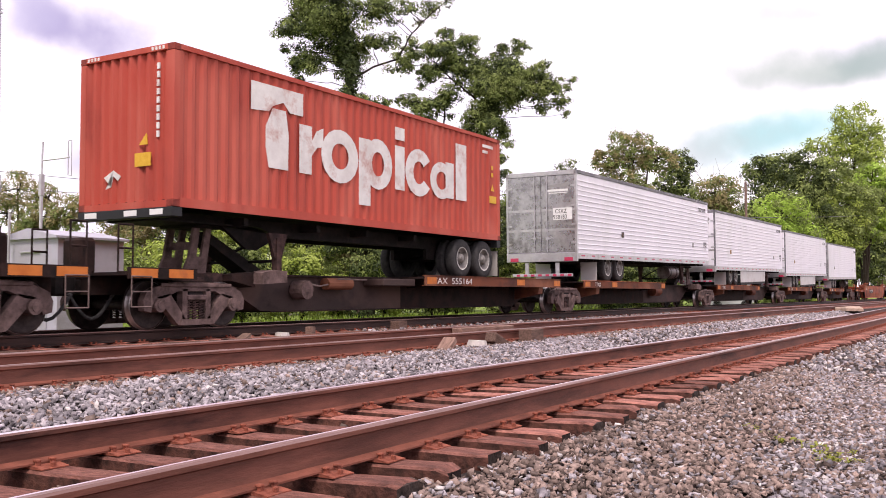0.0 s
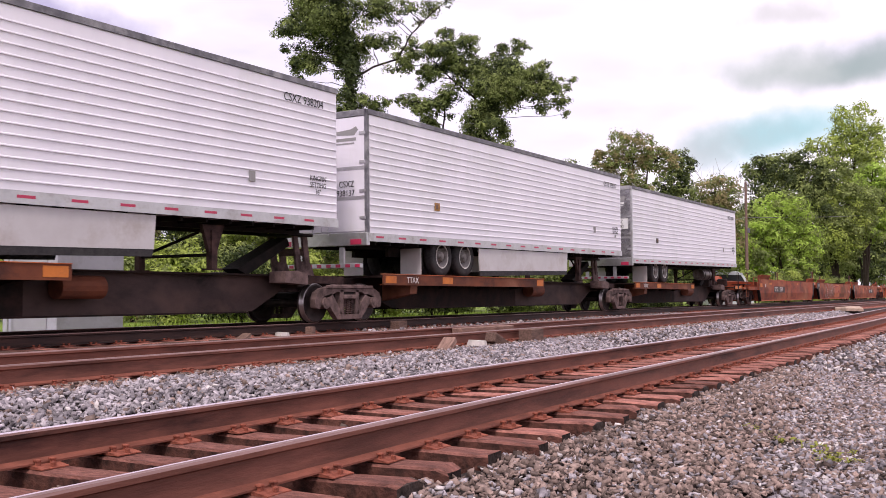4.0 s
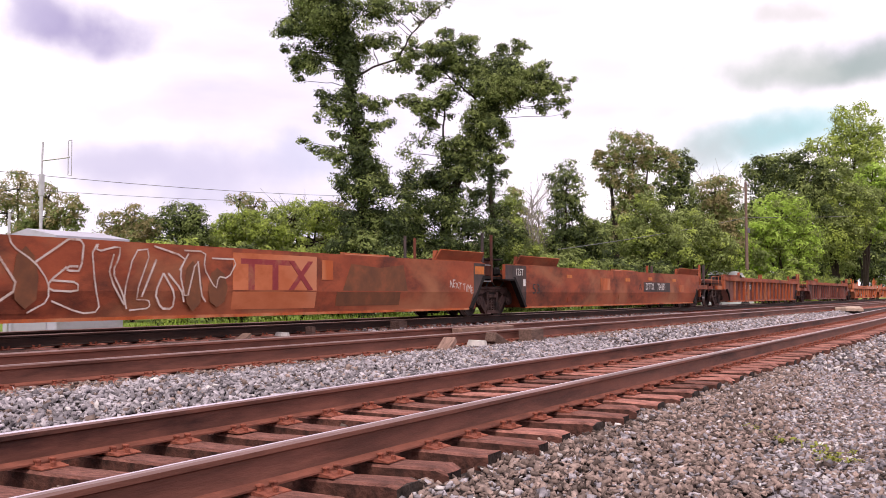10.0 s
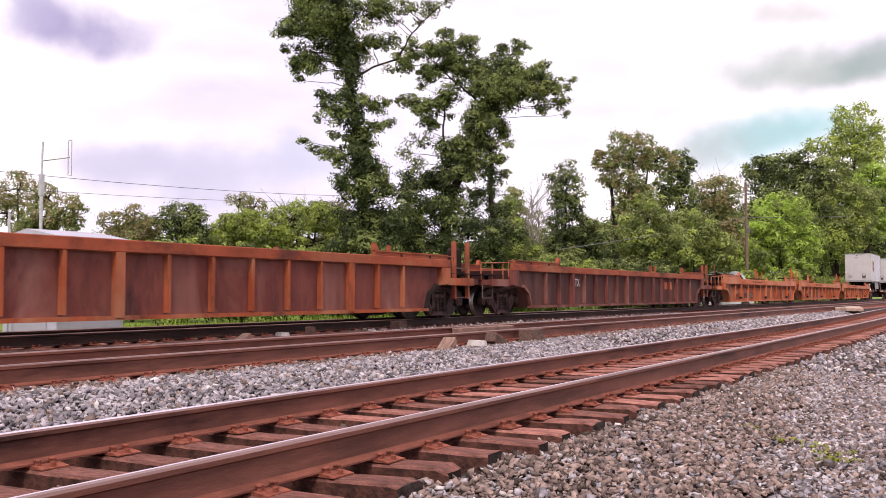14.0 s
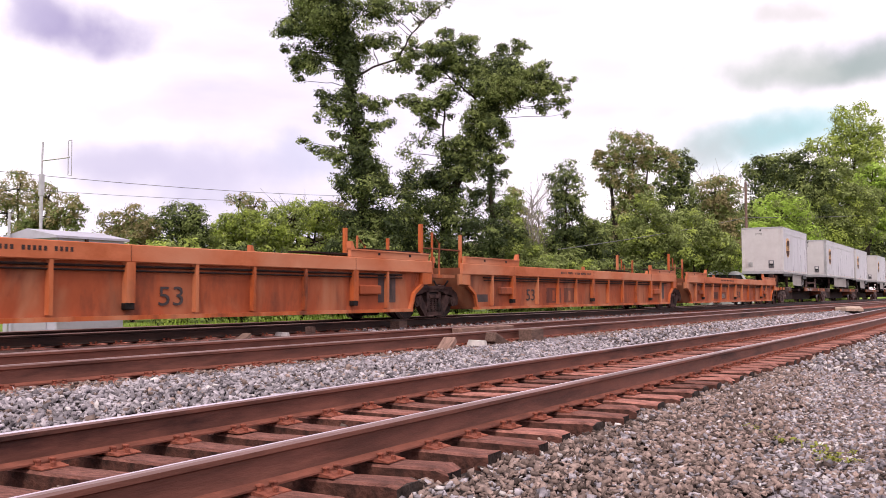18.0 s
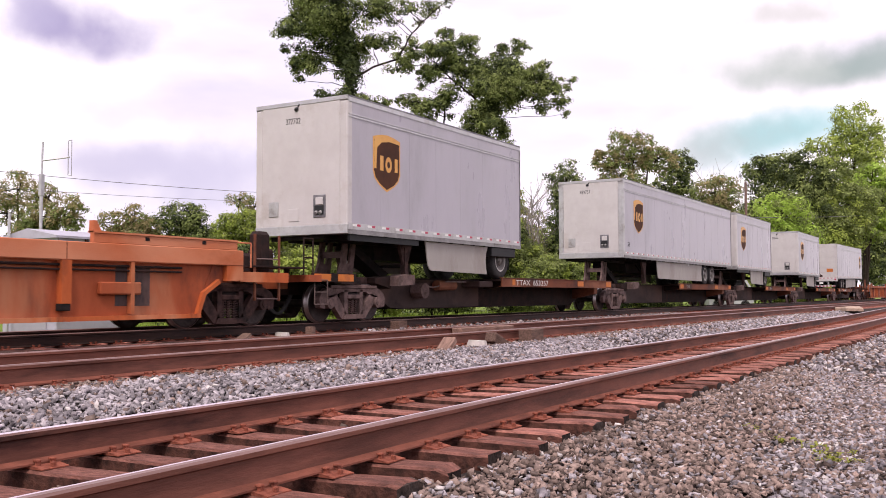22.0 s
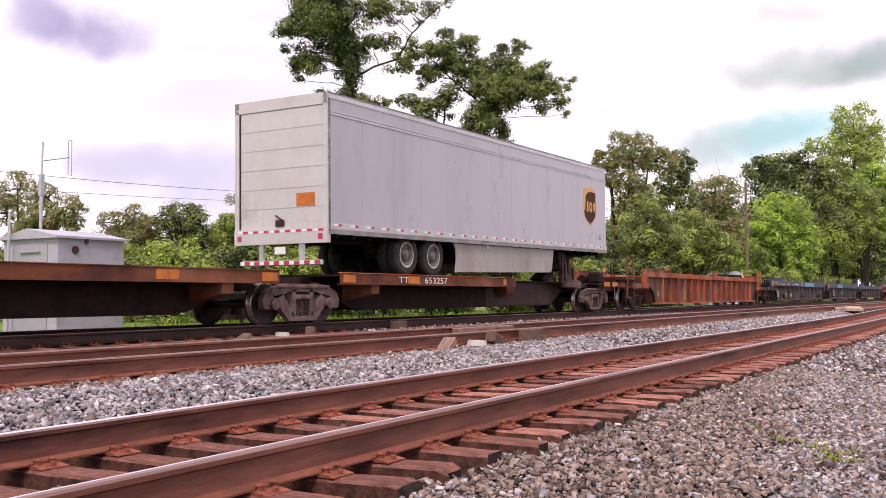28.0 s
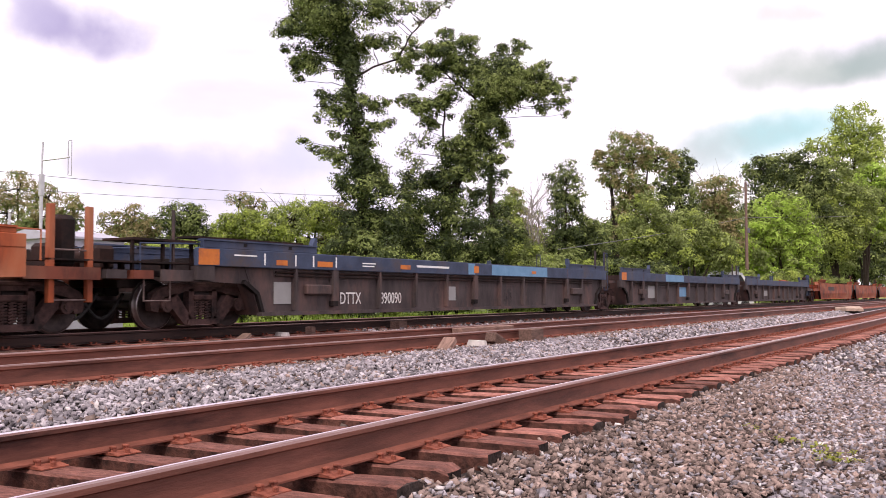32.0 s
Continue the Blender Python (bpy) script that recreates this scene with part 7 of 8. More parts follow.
def tall_tree(base, stems, boughs, ivy, leaf, mats, seed, label):
    """stems: (thickness below, above, steps of (across, height)); boughs and ivy: (across, height, radius, density)."""
    r = random.Random(seed)
    t = thing("tree", label, "tree", at=Matrix.Translation(base))
    wood, knots = Shape(), []
    cs, rs, ds, sh = [], [], [], []
    for r0, r1, steps, grown in stems:
        deep = [r.uniform(-0.15, 0.15) for _ in steps]
        n = len(steps) - 1
        for i in range(n):
            a, b = at(*steps[i], deep[i]), at(*steps[i + 1], deep[i + 1])
            limb(wood, a, b, r0 + (r1 - r0) * i / n, r0 + (r1 - r0) * (i + 1) / n, seed + i, 3)
            for f in (0.05, 0.2, 0.35, 0.5, 0.65, 0.8, 0.95):
                knots.append(a + (b - a) * f)
                if r.random() < grown:                      # creeper on the stem
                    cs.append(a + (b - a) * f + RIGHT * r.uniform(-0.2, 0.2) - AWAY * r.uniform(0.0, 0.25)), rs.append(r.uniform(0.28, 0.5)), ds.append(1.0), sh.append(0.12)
    for k, (u, h, rad, d) in enumerate(boughs + ivy):
        c = at(u, h, r.uniform(-1.0, 1.0) * (0.25 + rad * 0.7))
        j = min(knots, key=lambda p: (p - c).length + 1.2 * max(0.0, p.z - c.z + 0.2))
        limb(wood, j, c, 0.012 + 0.028 * rad, 0.008, seed + 50 + k, 6)
        for i in range(4):
            tip = c + Vector((r.uniform(-1, 1), r.uniform(-1, 1), r.uniform(-0.6, 1))) * rad * 0.9
            limb(wood, c, tip, 0.022, 0.007, seed + 200 + k * 4 + i, 2)
        low = k >= len(boughs)
        m = 4 if rad < 0.35 else 9
        for i in range(m):                                  # a bough is a handful of sprays
            e = Vector((r.gauss(0, 1), r.gauss(0, 1), r.gauss(0, 0.8))).normalized()
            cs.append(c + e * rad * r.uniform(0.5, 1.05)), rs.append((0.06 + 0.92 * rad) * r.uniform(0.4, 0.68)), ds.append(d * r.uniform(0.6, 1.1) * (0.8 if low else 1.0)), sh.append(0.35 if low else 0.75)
        # Heart of the bough in dark leaves only: its inner shade as colour.
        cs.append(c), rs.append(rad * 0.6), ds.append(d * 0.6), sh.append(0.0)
    part("trunk", wood, M_BARK, t)
    leafy(t, cs, rs, ds, leaf, mats, sh, seed)


def crown_tree(base, crowns, mats, share, leaf, seed, label, name="tree"):
    """A tree or bush whose outline is a few overlapping crowns: (across, height, half width, half height, density)."""
    r = random.Random(seed)
    t = thing(name, label, "tree" if name == "tree" else "bush", at=Matrix.Translation((*base, -0.62)))
    wood = Shape()
    cs, rs, ds = [], [], []
    top = max(h for u, h, *_ in crowns)
    for i, (u, h, ru, rh, d) in enumerate(crowns):
        stem = at(u * 0.25, min(h * 0.55, h - rh * 0.8))
        limb(wood, at(0, 0), stem, 0.016 * top + 0.03, 0.012 * top + 0.02, seed + i, 4)
        limb(wood, stem, at(u, h + rh * 0.4), 0.012 * top + 0.02, 0.02, seed + 9 + i, 5)
        rc = min(max(0.30 * min(ru, rh), 0.22), 1.3)
        n = max(7, int(2.5 * ru * rh / (rc * rc) * (0.45 + 0.55 * d)))
        for k in range(n):
            z = 1 - 2 * (k + 0.5) / n
            a, q = k * 2.39996 + r.uniform(-0.5, 0.5), r.uniform(0.6, 1.12)
            e = math.sqrt(max(0.0, 1 - z * z))
            c = at(u + (ru - rc * 0.5) * q * e * math.cos(a), h + (rh - rc * 0.4) * q * z, ru * 0.85 * q * e * math.sin(a))
            cs.append(c), rs.append(rc * r.uniform(0.65, 1.45)), ds.append((0.3 + 0.7 * d) * r.uniform(0.7, 1.1))
            if k % 3 == 0:
                limb(wood, at(u, h + rh * r.uniform(-0.5, 0.3)), c, 0.008 * top ** 0.5 + 0.02, 0.012, seed + 40 + k, 3)
    part("trunk", wood, M_BARK, t)
    leafy(t, cs, rs, ds, leaf, mats, [share] * len(cs), seed)


BOUGHS_A = [(-2.85, 15.29, 1.12, 1), (-1.34, 15.55, 1.24, 1), (0.18, 15.36, 0.99, 1), (-3.22, 13.68, 0.75, 1), (-3.65, 12.82, 0.55, 1), (-3.77, 12.15, 0.27, 1), (-2.39, 13.76, 0.94, 1),
           (-1.08, 13.50, 1.04, 1), (-1.96, 12.56, 0.99, 1), (-0.78, 12.22, 0.85, 1), (-2.84, 11.80, 0.60, 1), (-3.26, 11.39, 0.35, 1), (-2.33, 11.39, 0.50, 1), (-3.09, 10.83, 0.27, 1),
           (-1.33, 11.54, 0.50, 1), (-0.07, 13.62, 0.65, 1), (0.73, 13.87, 0.50, 0.7), (0.05, 12.50, 0.50, 1), (0.81, 12.47, 0.45, 0.7), (1.74, 14.00, 0.50, 0.6), (2.75, 14.07, 0.45, 0.6),
           (3.45, 14.25, 0.30, 0.6), (2.24, 13.41, 0.27, 0.5), (1.18, 13.23, 0.32, 0.5)]
VINES_A = [(0.93, 11.12, 0.27, 0.6), (1.33, 11.88, 0.25, 0.7), (-1.58, 9.81, 0.55, 1), (-2.08, 9.51, 0.32, 1), (-2.23, 9.01, 0.22, 1), (-1.32, 8.95, 0.47, 1), (-1.62, 8.40, 0.30, 1),
           (-0.87, 8.24, 0.35, 1), (-0.02, 9.61, 0.35, 1), (0.43, 9.55, 0.37, 1), (0.83, 9.81, 0.22, 1), (0.33, 8.64, 0.40, 1), (0.96, 8.89, 0.22, 1), (-0.12, 7.99, 0.42, 1), (-2.87, 7.95, 0.20, 1),
           (-2.45, 7.59, 0.32, 1), (-1.82, 7.54, 0.40, 0.8), (-1.27, 7.16, 0.42, 1), (-0.82, 7.74, 0.40, 1), (-0.77, 10.32, 0.27, 1), (-0.52, 9.18, 0.27, 1), (-0.32, 8.49, 0.27, 1)]
IVY_A = [(-0.32, 7.23, 0.60, 1), (0.06, 6.58, 0.65, 1), (-0.69, 6.53, 0.60, 1), (0.48, 6.23, 0.50, 1), (-1.12, 5.98, 0.50, 1), (-0.32, 5.65, 0.80, 1), (0.68, 5.65, 0.55, 1), (0.18, 4.77, 0.85, 1),
           (-0.81, 4.65, 0.60, 1), (1.18, 4.57, 0.60, 1), (-0.32, 3.78, 0.85, 1), (0.93, 3.52, 0.85, 1), (-1.06, 3.28, 0.75, 1), (0.18, 2.53, 0.99, 1)]
BOUGHS_B = [(-3.45, 13.57, 0.51, 1), (-3.88, 12.85, 0.51, 1), (-3.02, 12.36, 0.48, 1), (-2.74, 13.69, 0.48, 1), (-1.88, 14.44, 0.37, 1), (-1.99, 13.51, 0.62, 1), (-2.31, 12.65, 0.73, 1),
           (-1.31, 13.11, 0.68, 1), (-0.85, 13.74, 0.54, 1), (-1.14, 12.35, 0.71, 1), (-0.40, 12.70, 0.57, 1), (-3.17, 11.78, 0.25, 0.7), (-3.74, 10.92, 0.45, 1), (-4.22, 11.04, 0.23, 1),
           (-3.03, 10.49, 0.51, 1), (-2.29, 10.80, 0.51, 1), (-2.74, 9.94, 0.48, 1), (-1.83, 11.26, 0.40, 1), (-1.72, 10.23, 0.25, 0.6)]
BOUGHS_B_FAR = [(0.17, 12.41, 0.90, 1), (1.15, 12.69, 0.79, 1), (0.84, 13.45, 0.45, 1), (1.70, 13.67, 0.37, 1), (2.13, 13.73, 0.23, 1), (0.97, 11.83, 0.96, 1), (0.11, 11.37, 0.96, 1),
           (-0.46, 11.49, 0.62, 1), (1.97, 12.06, 0.76, 1), (2.83, 12.23, 0.59, 1), (3.15, 12.74, 0.31, 1), (2.54, 11.36, 0.73, 1), (1.68, 11.08, 0.68, 1), (3.42, 11.65, 0.57, 1), (3.81, 10.84, 0.42, 1),
           (4.25, 11.53, 0.28, 0.8), (4.12, 10.38, 0.23, 1), (4.42, 11.96, 0.20, 1), (3.02, 10.67, 0.37, 1), (0.39, 10.51, 0.79, 1), (-0.46, 10.39, 0.62, 1)]
VINES_B = [(0.10, 9.65, 0.71, 1), (0.96, 9.64, 0.48, 1), (-0.61, 9.36, 0.57, 1), (1.12, 8.78, 0.34, 1), (0.10, 8.79, 0.68, 1), (-1.04, 8.79, 0.68, 1), (-1.61, 8.33, 0.57, 1), (-0.47, 8.04, 0.62, 1),
           (0.72, 8.04, 0.42, 1), (-1.90, 7.48, 0.62, 1), (-1.05, 7.36, 0.68, 1), (1.00, 7.18, 0.31, 1), (-3.32, 8.97, 0.57, 0.28), (-4.03, 8.40, 0.45, 0.28), (-3.43, 7.94, 0.51, 0.28),
           (-2.69, 9.40, 0.25, 0.3), (-2.12, 8.96, 0.25, 0.4), (-3.89, 7.20, 0.40, 0.35)]
IVY_B = [(-2.47, 6.91, 0.76, 1), (-3.32, 6.74, 0.73, 1), (-3.83, 6.17, 0.62, 1), (-1.62, 6.22, 0.85, 1), (-3.04, 5.48, 0.96, 1), (-0.43, 6.10, 0.57, 1), (-1.91, 4.91, 1.07, 1), (-0.49, 4.74, 0.96, 1),
           (-3.32, 4.35, 0.96, 1), (0.76, 5.47, 0.51, 1), (0.98, 4.34, 0.73, 1), (0.07, 3.77, 0.96, 1), (-1.63, 3.49, 1.07, 1), (-3.89, 3.42, 0.96, 1), (-2.48, 2.56, 1.13, 1), (-0.22, 2.56, 1.02, 1)]
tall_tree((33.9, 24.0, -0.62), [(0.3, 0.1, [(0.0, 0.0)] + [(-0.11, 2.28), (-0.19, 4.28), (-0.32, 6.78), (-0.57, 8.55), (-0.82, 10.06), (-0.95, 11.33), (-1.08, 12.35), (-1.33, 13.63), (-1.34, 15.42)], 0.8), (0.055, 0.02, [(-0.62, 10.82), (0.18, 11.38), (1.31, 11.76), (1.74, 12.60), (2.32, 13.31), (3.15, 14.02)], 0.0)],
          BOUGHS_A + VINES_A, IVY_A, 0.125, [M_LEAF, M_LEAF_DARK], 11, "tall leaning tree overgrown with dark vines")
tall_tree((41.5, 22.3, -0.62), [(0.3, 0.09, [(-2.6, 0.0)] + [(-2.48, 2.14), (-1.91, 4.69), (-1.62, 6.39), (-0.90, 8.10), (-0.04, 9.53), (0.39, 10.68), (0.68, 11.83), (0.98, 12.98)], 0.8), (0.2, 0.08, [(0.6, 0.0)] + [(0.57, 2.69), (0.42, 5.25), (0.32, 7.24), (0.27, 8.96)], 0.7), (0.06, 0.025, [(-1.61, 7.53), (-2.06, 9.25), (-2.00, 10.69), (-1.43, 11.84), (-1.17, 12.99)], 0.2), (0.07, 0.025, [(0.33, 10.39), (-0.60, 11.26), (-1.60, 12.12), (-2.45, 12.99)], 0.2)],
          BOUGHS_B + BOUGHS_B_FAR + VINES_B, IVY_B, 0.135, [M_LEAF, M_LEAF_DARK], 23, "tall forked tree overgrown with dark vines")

# leaf colours and the share of the first
LEAVES = dict(DEEP=([M_LEAF_DARK, M_LEAF], 0.5), MID=([M_LEAF, M_LEAF_LIGHT], 0.75), OLIVE=([M_LEAF, M_LEAF_RED], 0.55), PALE=([M_LEAF_RED, M_LEAF], 0.4), LIGHT=([M_LEAF_LIGHT, M_LEAF], 0.65), LIME=([M_LEAF_LIME, M_LEAF], 0.62),
              LIMEMID=([M_LEAF_LIME, M_LEAF], 0.4), LIMEOLIVE=([M_LEAF_LIGHT, M_LEAF], 0.4), RUSSET=([M_LEAF_RED, M_LEAF], 0.6), RUSSETMID=([M_LEAF, M_LEAF_RED], 0.6))
WOOD = [
    ((57.4, 24.8), [(0.07, 8.39, 1.27, 1.56, 0.8), (0.23, 5.40, 1.41, 2.61, 1), (1.71, 4.27, 1.49, 2.01, 1), (0.03, 3.90, 1.64, 1.49, 1)], "DEEP", 0.17, "ivy-clad slender tree at the wood's edge"),
    ((67.7, 33.0), [(-0.54, 6.97, 1.26, 2.70, 0.75), (0.94, 5.38, 1.53, 2.25, 0.75), (0.25, 3.81, 1.80, 1.35, 1)], "OLIVE", 0.21, "thin hazy tree behind the bare one"),
    ((76.4, 28.1), [(1.36, 13.38, 2.02, 1.83, 0.95), (3.28, 12.65, 1.63, 1.34, 0.9), (-0.82, 12.66, 1.44, 1.25, 0.85), (0.84, 10.71, 1.92, 1.2, 0.8), (-0.84, 10.96, 1.06, 0.75, 0.7), (1.05, 7.81, 1.9, 2.4, 0.95), (2.03, 9.50, 1.25, 1.25, 0.8)], "OLIVE", 0.22, "tall airy tree with an open crown"),
    ((83.0, 24.8), [(0.28, 12.70, 1.31, 1.41, 0.9), (-0.51, 10.92, 1.71, 1.31, 1), (-0.15, 7.87, 2.52, 3.53, 1)], "DEEP", 0.23, "dark upright tree in full leaf"),
    ((64.1, 21.3), [(-0.13, 6.65, 1.51, 1.74, 1), (-1.14, 4.86, 1.51, 1.74, 1), (1.23, 4.45, 1.58, 1.74, 1)], "MID", 0.18, "leafy tree at the wood's edge"),
    ((88.7, 23.1), [(0.00, 10.31, 2.32, 2.11, 0.85), (0.21, 7.12, 2.43, 3.17, 1)], "OLIVE", 0.24, "olive green tree in full leaf"),
    ((71.7, 20.3), [(-0.14, 5.61, 1.82, 2.16, 1), (2.00, 4.30, 1.56, 1.73, 1)], "MID", 0.20, "leafy tree at the wood's edge"),
    ((116.5, 23.2), [(-1.38, 15.83, 2.29, 2.15, 1), (1.99, 15.48, 2.42, 2.42, 1), (4.68, 14.79, 2.42, 2.42, 1), (1.24, 12.09, 4.71, 3.36, 1)], "DEEP", 0.31, "broad dark green tree in full leaf"),
    ((100.0, 19.7), [(0.45, 9.08, 2.77, 2.77, 1), (-1.62, 6.48, 2.54, 2.88, 1), (2.12, 5.90, 2.42, 2.88, 1), (-2.81, 4.76, 1.84, 2.31, 1), (0.34, 3.71, 3.46, 1.73, 1)], "LIME", 0.27, "bright lime green tree at the wood's edge"),
    ((162.3, 20.7), [(0.66, 28.05, 3.96, 3.42, 0.6), (-1.23, 24.86, 2.70, 2.34, 0.6), (3.30, 24.84, 2.88, 3.60, 0.75), (-5.31, 24.69, 2.70, 1.62, 0.45), (0.49, 21.21, 4.50, 4.50, 0.8)], "LIGHT", 0.41, "tall pale green tree with an open crown"),
    ((145.8, 17.1), [(1.62, 17.60, 2.90, 2.90, 1), (2.75, 14.19, 2.41, 3.22, 1), (-0.46, 15.01, 2.41, 2.41, 1)], "LIME", 0.37, "yellow-green tree at the wood's edge"),
    ((137.3, 19.6), [(-0.40, 17.12, 3.07, 2.92, 1), (1.81, 12.85, 4.61, 3.84, 1), (-2.02, 13.63, 3.07, 3.38, 1), (0.16, 8.22, 4.61, 4.23, 1)], "MID", 0.35, "broad leafy tree in full summer green"),
    ((146.9, 17.2), [(1.04, 10.05, 2.59, 1.95, 1), (-1.02, 9.00, 2.11, 1.62, 1)], "LIMEMID", 0.37, "light green tree at the wood's edge"),
    # Dark leaf mass added in place of the shaded recess.
    ((159.7, 21.2), [(-0.74, 7.53, 3.20, 3.55, 1), (3.20, 5.30, 3.20, 2.67, 1)], "DEEP", 0.41, "dark leaves filling the shaded recess under the trees"),
    ((53.7, 27.1), [(-0.04, 5.63, 1.01, 2.02, 0.9), (0.20, 4.19, 1.22, 1.58, 1)], "MID", 0.17, "leafy tree beside the tall vine-grown ones"),
    # Unseen backing trees close the gaps, dark for the wood's shaded depth.
    ((175.0, 24.0), [(-4.0, 9.0, 7.0, 8.0, 1), (6.0, 12.0, 6.0, 9.0, 1)], "DEEP", 0.55, "broad backing tree, dark for the shaded depth of the wood"),
    ((215.0, 27.0), [(-6.0, 11.0, 8.0, 9.0, 1), (6.0, 12.0, 7.0, 10.0, 1)], "DEEP", 0.65, "broad backing tree, dark for the shaded depth of the wood"),
    ((112.0, 30.0), [(-4.5, 5.5, 4.5, 5.0, 1), (3.5, 6.0, 4.5, 5.5, 1)], "DEEP", 0.4, "broad backing tree, dark for the shaded depth of the wood"),
    ((92.0, 30.0), [(-4.5, 4.5, 4.0, 4.2, 1), (3.5, 4.5, 4.0, 4.5, 1)], "DEEP", 0.35, "broad backing tree, dark for the shaded depth of the wood"),
]
for i in range(19):                                           # the back row of the thicket
    WOOD.append(((26.0 + 3.9 * i, 44.0 - 0.95 * i), [(0.0, 2.2 + 0.11 * i, 2.4, 1.8 + 0.05 * i, 1.0), (1.5, 1.9 + 0.1 * i, 2.2, 1.7, 1.0)], ("MID", "DEEP", "OLIVE", "DEEP")[i % 4], 0.2, "low tree in the thicket behind the line"))
HEDGE = [
    ((30.3, 43.0), [(-0.38, 6.48, 1.38, 1.08, 0.45), (1.21, 6.33, 0.88, 0.68, 0.45), (-0.94, 5.46, 0.94, 0.74, 0.5)], "RUSSET", 0.13, "thin russet tree behind the hedge"),
    ((27.3, 36.2), [(-0.68, 4.67, 0.93, 0.69, 0.9), (0.45, 4.79, 0.66, 0.79, 0.9), (-1.18, 4.16, 0.93, 0.59, 1)], "OLIVE", 0.12, "olive green shrub behind the line"),
    ((30.4, 35.0), [(-0.04, 4.82, 0.37, 0.67, 0.7), (-0.83, 4.56, 0.80, 0.67, 0.8), (0.76, 4.42, 0.80, 0.67, 0.8), (-0.03, 3.76, 1.43, 0.78, 1)], "RUSSET", 0.12, "russet and green shrub"),
    ((30.9, 32.2), [(-0.03, 4.55, 1.12, 0.91, 1), (0.24, 3.56, 1.01, 1.01, 1)], "DEEP", 0.12, "round dark green shrub behind the line"),
    ((33.0, 30.6), [(-0.02, 4.54, 1.26, 0.73, 1), (-0.81, 4.01, 1.03, 0.78, 1), (1.04, 4.14, 1.26, 0.88, 1), (-0.02, 3.35, 1.72, 0.88, 1)], "LIGHT", 0.12, "light green leafy shrub behind the line"),
    ((43.4, 40.4), [(-0.04, 7.11, 0.98, 0.48, 0.35), (0.84, 6.76, 1.13, 0.48, 0.4)], "RUSSET", 0.16, "thin twiggy tree behind the hedge"),
    ((35.2, 28.8), [(-0.42, 4.88, 1.17, 0.85, 1), (0.80, 4.88, 1.11, 0.96, 1), (0.26, 3.79, 1.76, 1.01, 1)], "LIGHT", 0.12, "green leafy shrub behind the line"),
    ((37.7, 28.5), [(-0.07, 5.04, 0.80, 0.94, 0.8), (-0.01, 3.76, 1.23, 1.11, 1)], "RUSSETMID", 0.13, "shrub with a few brown leaves"),
    ((46.5, 31.4), [(0.00, 4.58, 1.83, 1.65, 1), (1.35, 5.25, 1.10, 1.65, 0.8)], "MID", 0.15, "green shrub behind the tall trees"),
    ((46.6, 23.4), [(-0.14, 3.69, 1.22, 1.23, 1), (0.95, 3.22, 1.22, 0.80, 1)], "MID", 0.14, "green shrub at the wood's edge"),
    ((44.2, 19.6), [(-0.42, 2.49, 1.25, 0.68, 1), (1.30, 2.34, 1.38, 0.68, 1)], "MID", 0.13, "low green shrub at the wood's edge"),
    ((53.5, 19.6), [(-0.49, 2.52, 1.83, 0.86, 1), (1.36, 2.35, 1.83, 0.86, 1)], "DEEP", 0.15, "low green shrub at the wood's edge"),
]
for i, (base, crowns, kind, leaf, label) in enumerate(WOOD + HEDGE):
    low = i >= len(WOOD)
    if low:                                                 # the skirt of leaves down to the grass
        crowns = crowns + [(0.0, 1.5, max(c[2] for c in crowns) * 1.5, 1.5, 0.8)]
    mats, share = LEAVES[kind]
    crown_tree(base, crowns, mats, share, leaf, 500 + 7 * i, label, "bush" if low and "tree" not in label else "tree")
for i, (x, y) in enumerate(((23.0, 28.5), (25.6, 27.6), (28.4, 27.0), (31.4, 26.6), (36.8, 25.2), (39.6, 24.2), (45.0, 26.0), (49.0, 24.0), (52.5, 24.5), (57.0, 27.0), (67.0, 21.5), (80.0, 21.5), (85.0, 20.0), (60.0, 22.0), (63.0, 20.5), (92.0, 18.6), (97.0, 18.2), (103.0, 18.6), (109.0, 18.4), (116.0, 18.4), (124.0, 18.6), (132.0, 18.4), (70.0, 27.0), (74.0, 25.0))):
    mats, share = LEAVES["LIGHT" if x < 42 and i % 3 < 2 else ("MID", "LIGHT", "DEEP")[i % 3]]
    crown_tree((x, y), [(0.0, 1.6, 1.7, 1.6, 0.9), (0.6, 2.4, 1.0, 0.9, 0.9)], mats, share, 0.15, 900 + i, "low leafy bush in the grass behind the line", "bush")


def dead_tree(x, y, h, seed):
    r = random.Random(seed)
    t = thing("dead_tree", "bare grey dead tree with thin twigs", "tree", at=Matrix.Translation((x, y, -0.6)))
    sh = Shape()
    limb(sh, (0, 0, 0), (0.2, 0, h * 0.9), 0.12, 0.02, seed)
    for i in range(26):
        f = r.uniform(0.4, 0.95)
        a = Vector((0.2 * f, 0, h * 0.9 * f))
        b = a + Vector((r.uniform(-1, 1), r.uniform(-1, 1), r.uniform(0.3, 1.2))) * h * 0.2
        limb(sh, a, b, 0.028, 0.008, seed + i, 3)
        for k in range(3):
            limb(sh, a + (b - a) * r.uniform(0.4, 1), b + Vector((r.uniform(-1, 1), r.uniform(-1, 1), r.uniform(-0.2, 1))) * h * 0.08, 0.012, 0.005, seed + 90 + i * 3 + k, 2)
    part("bare_crown", sh, M_TWIG, t)


dead_tree(52.6, 25.03, 8.2, 3)
dead_tree(56.46, 26.37, 7.2, 4)
dead_tree(92.53, 24.44, 13.6, 5)
dead_tree(43.48, 36.43, 7.0, 6)


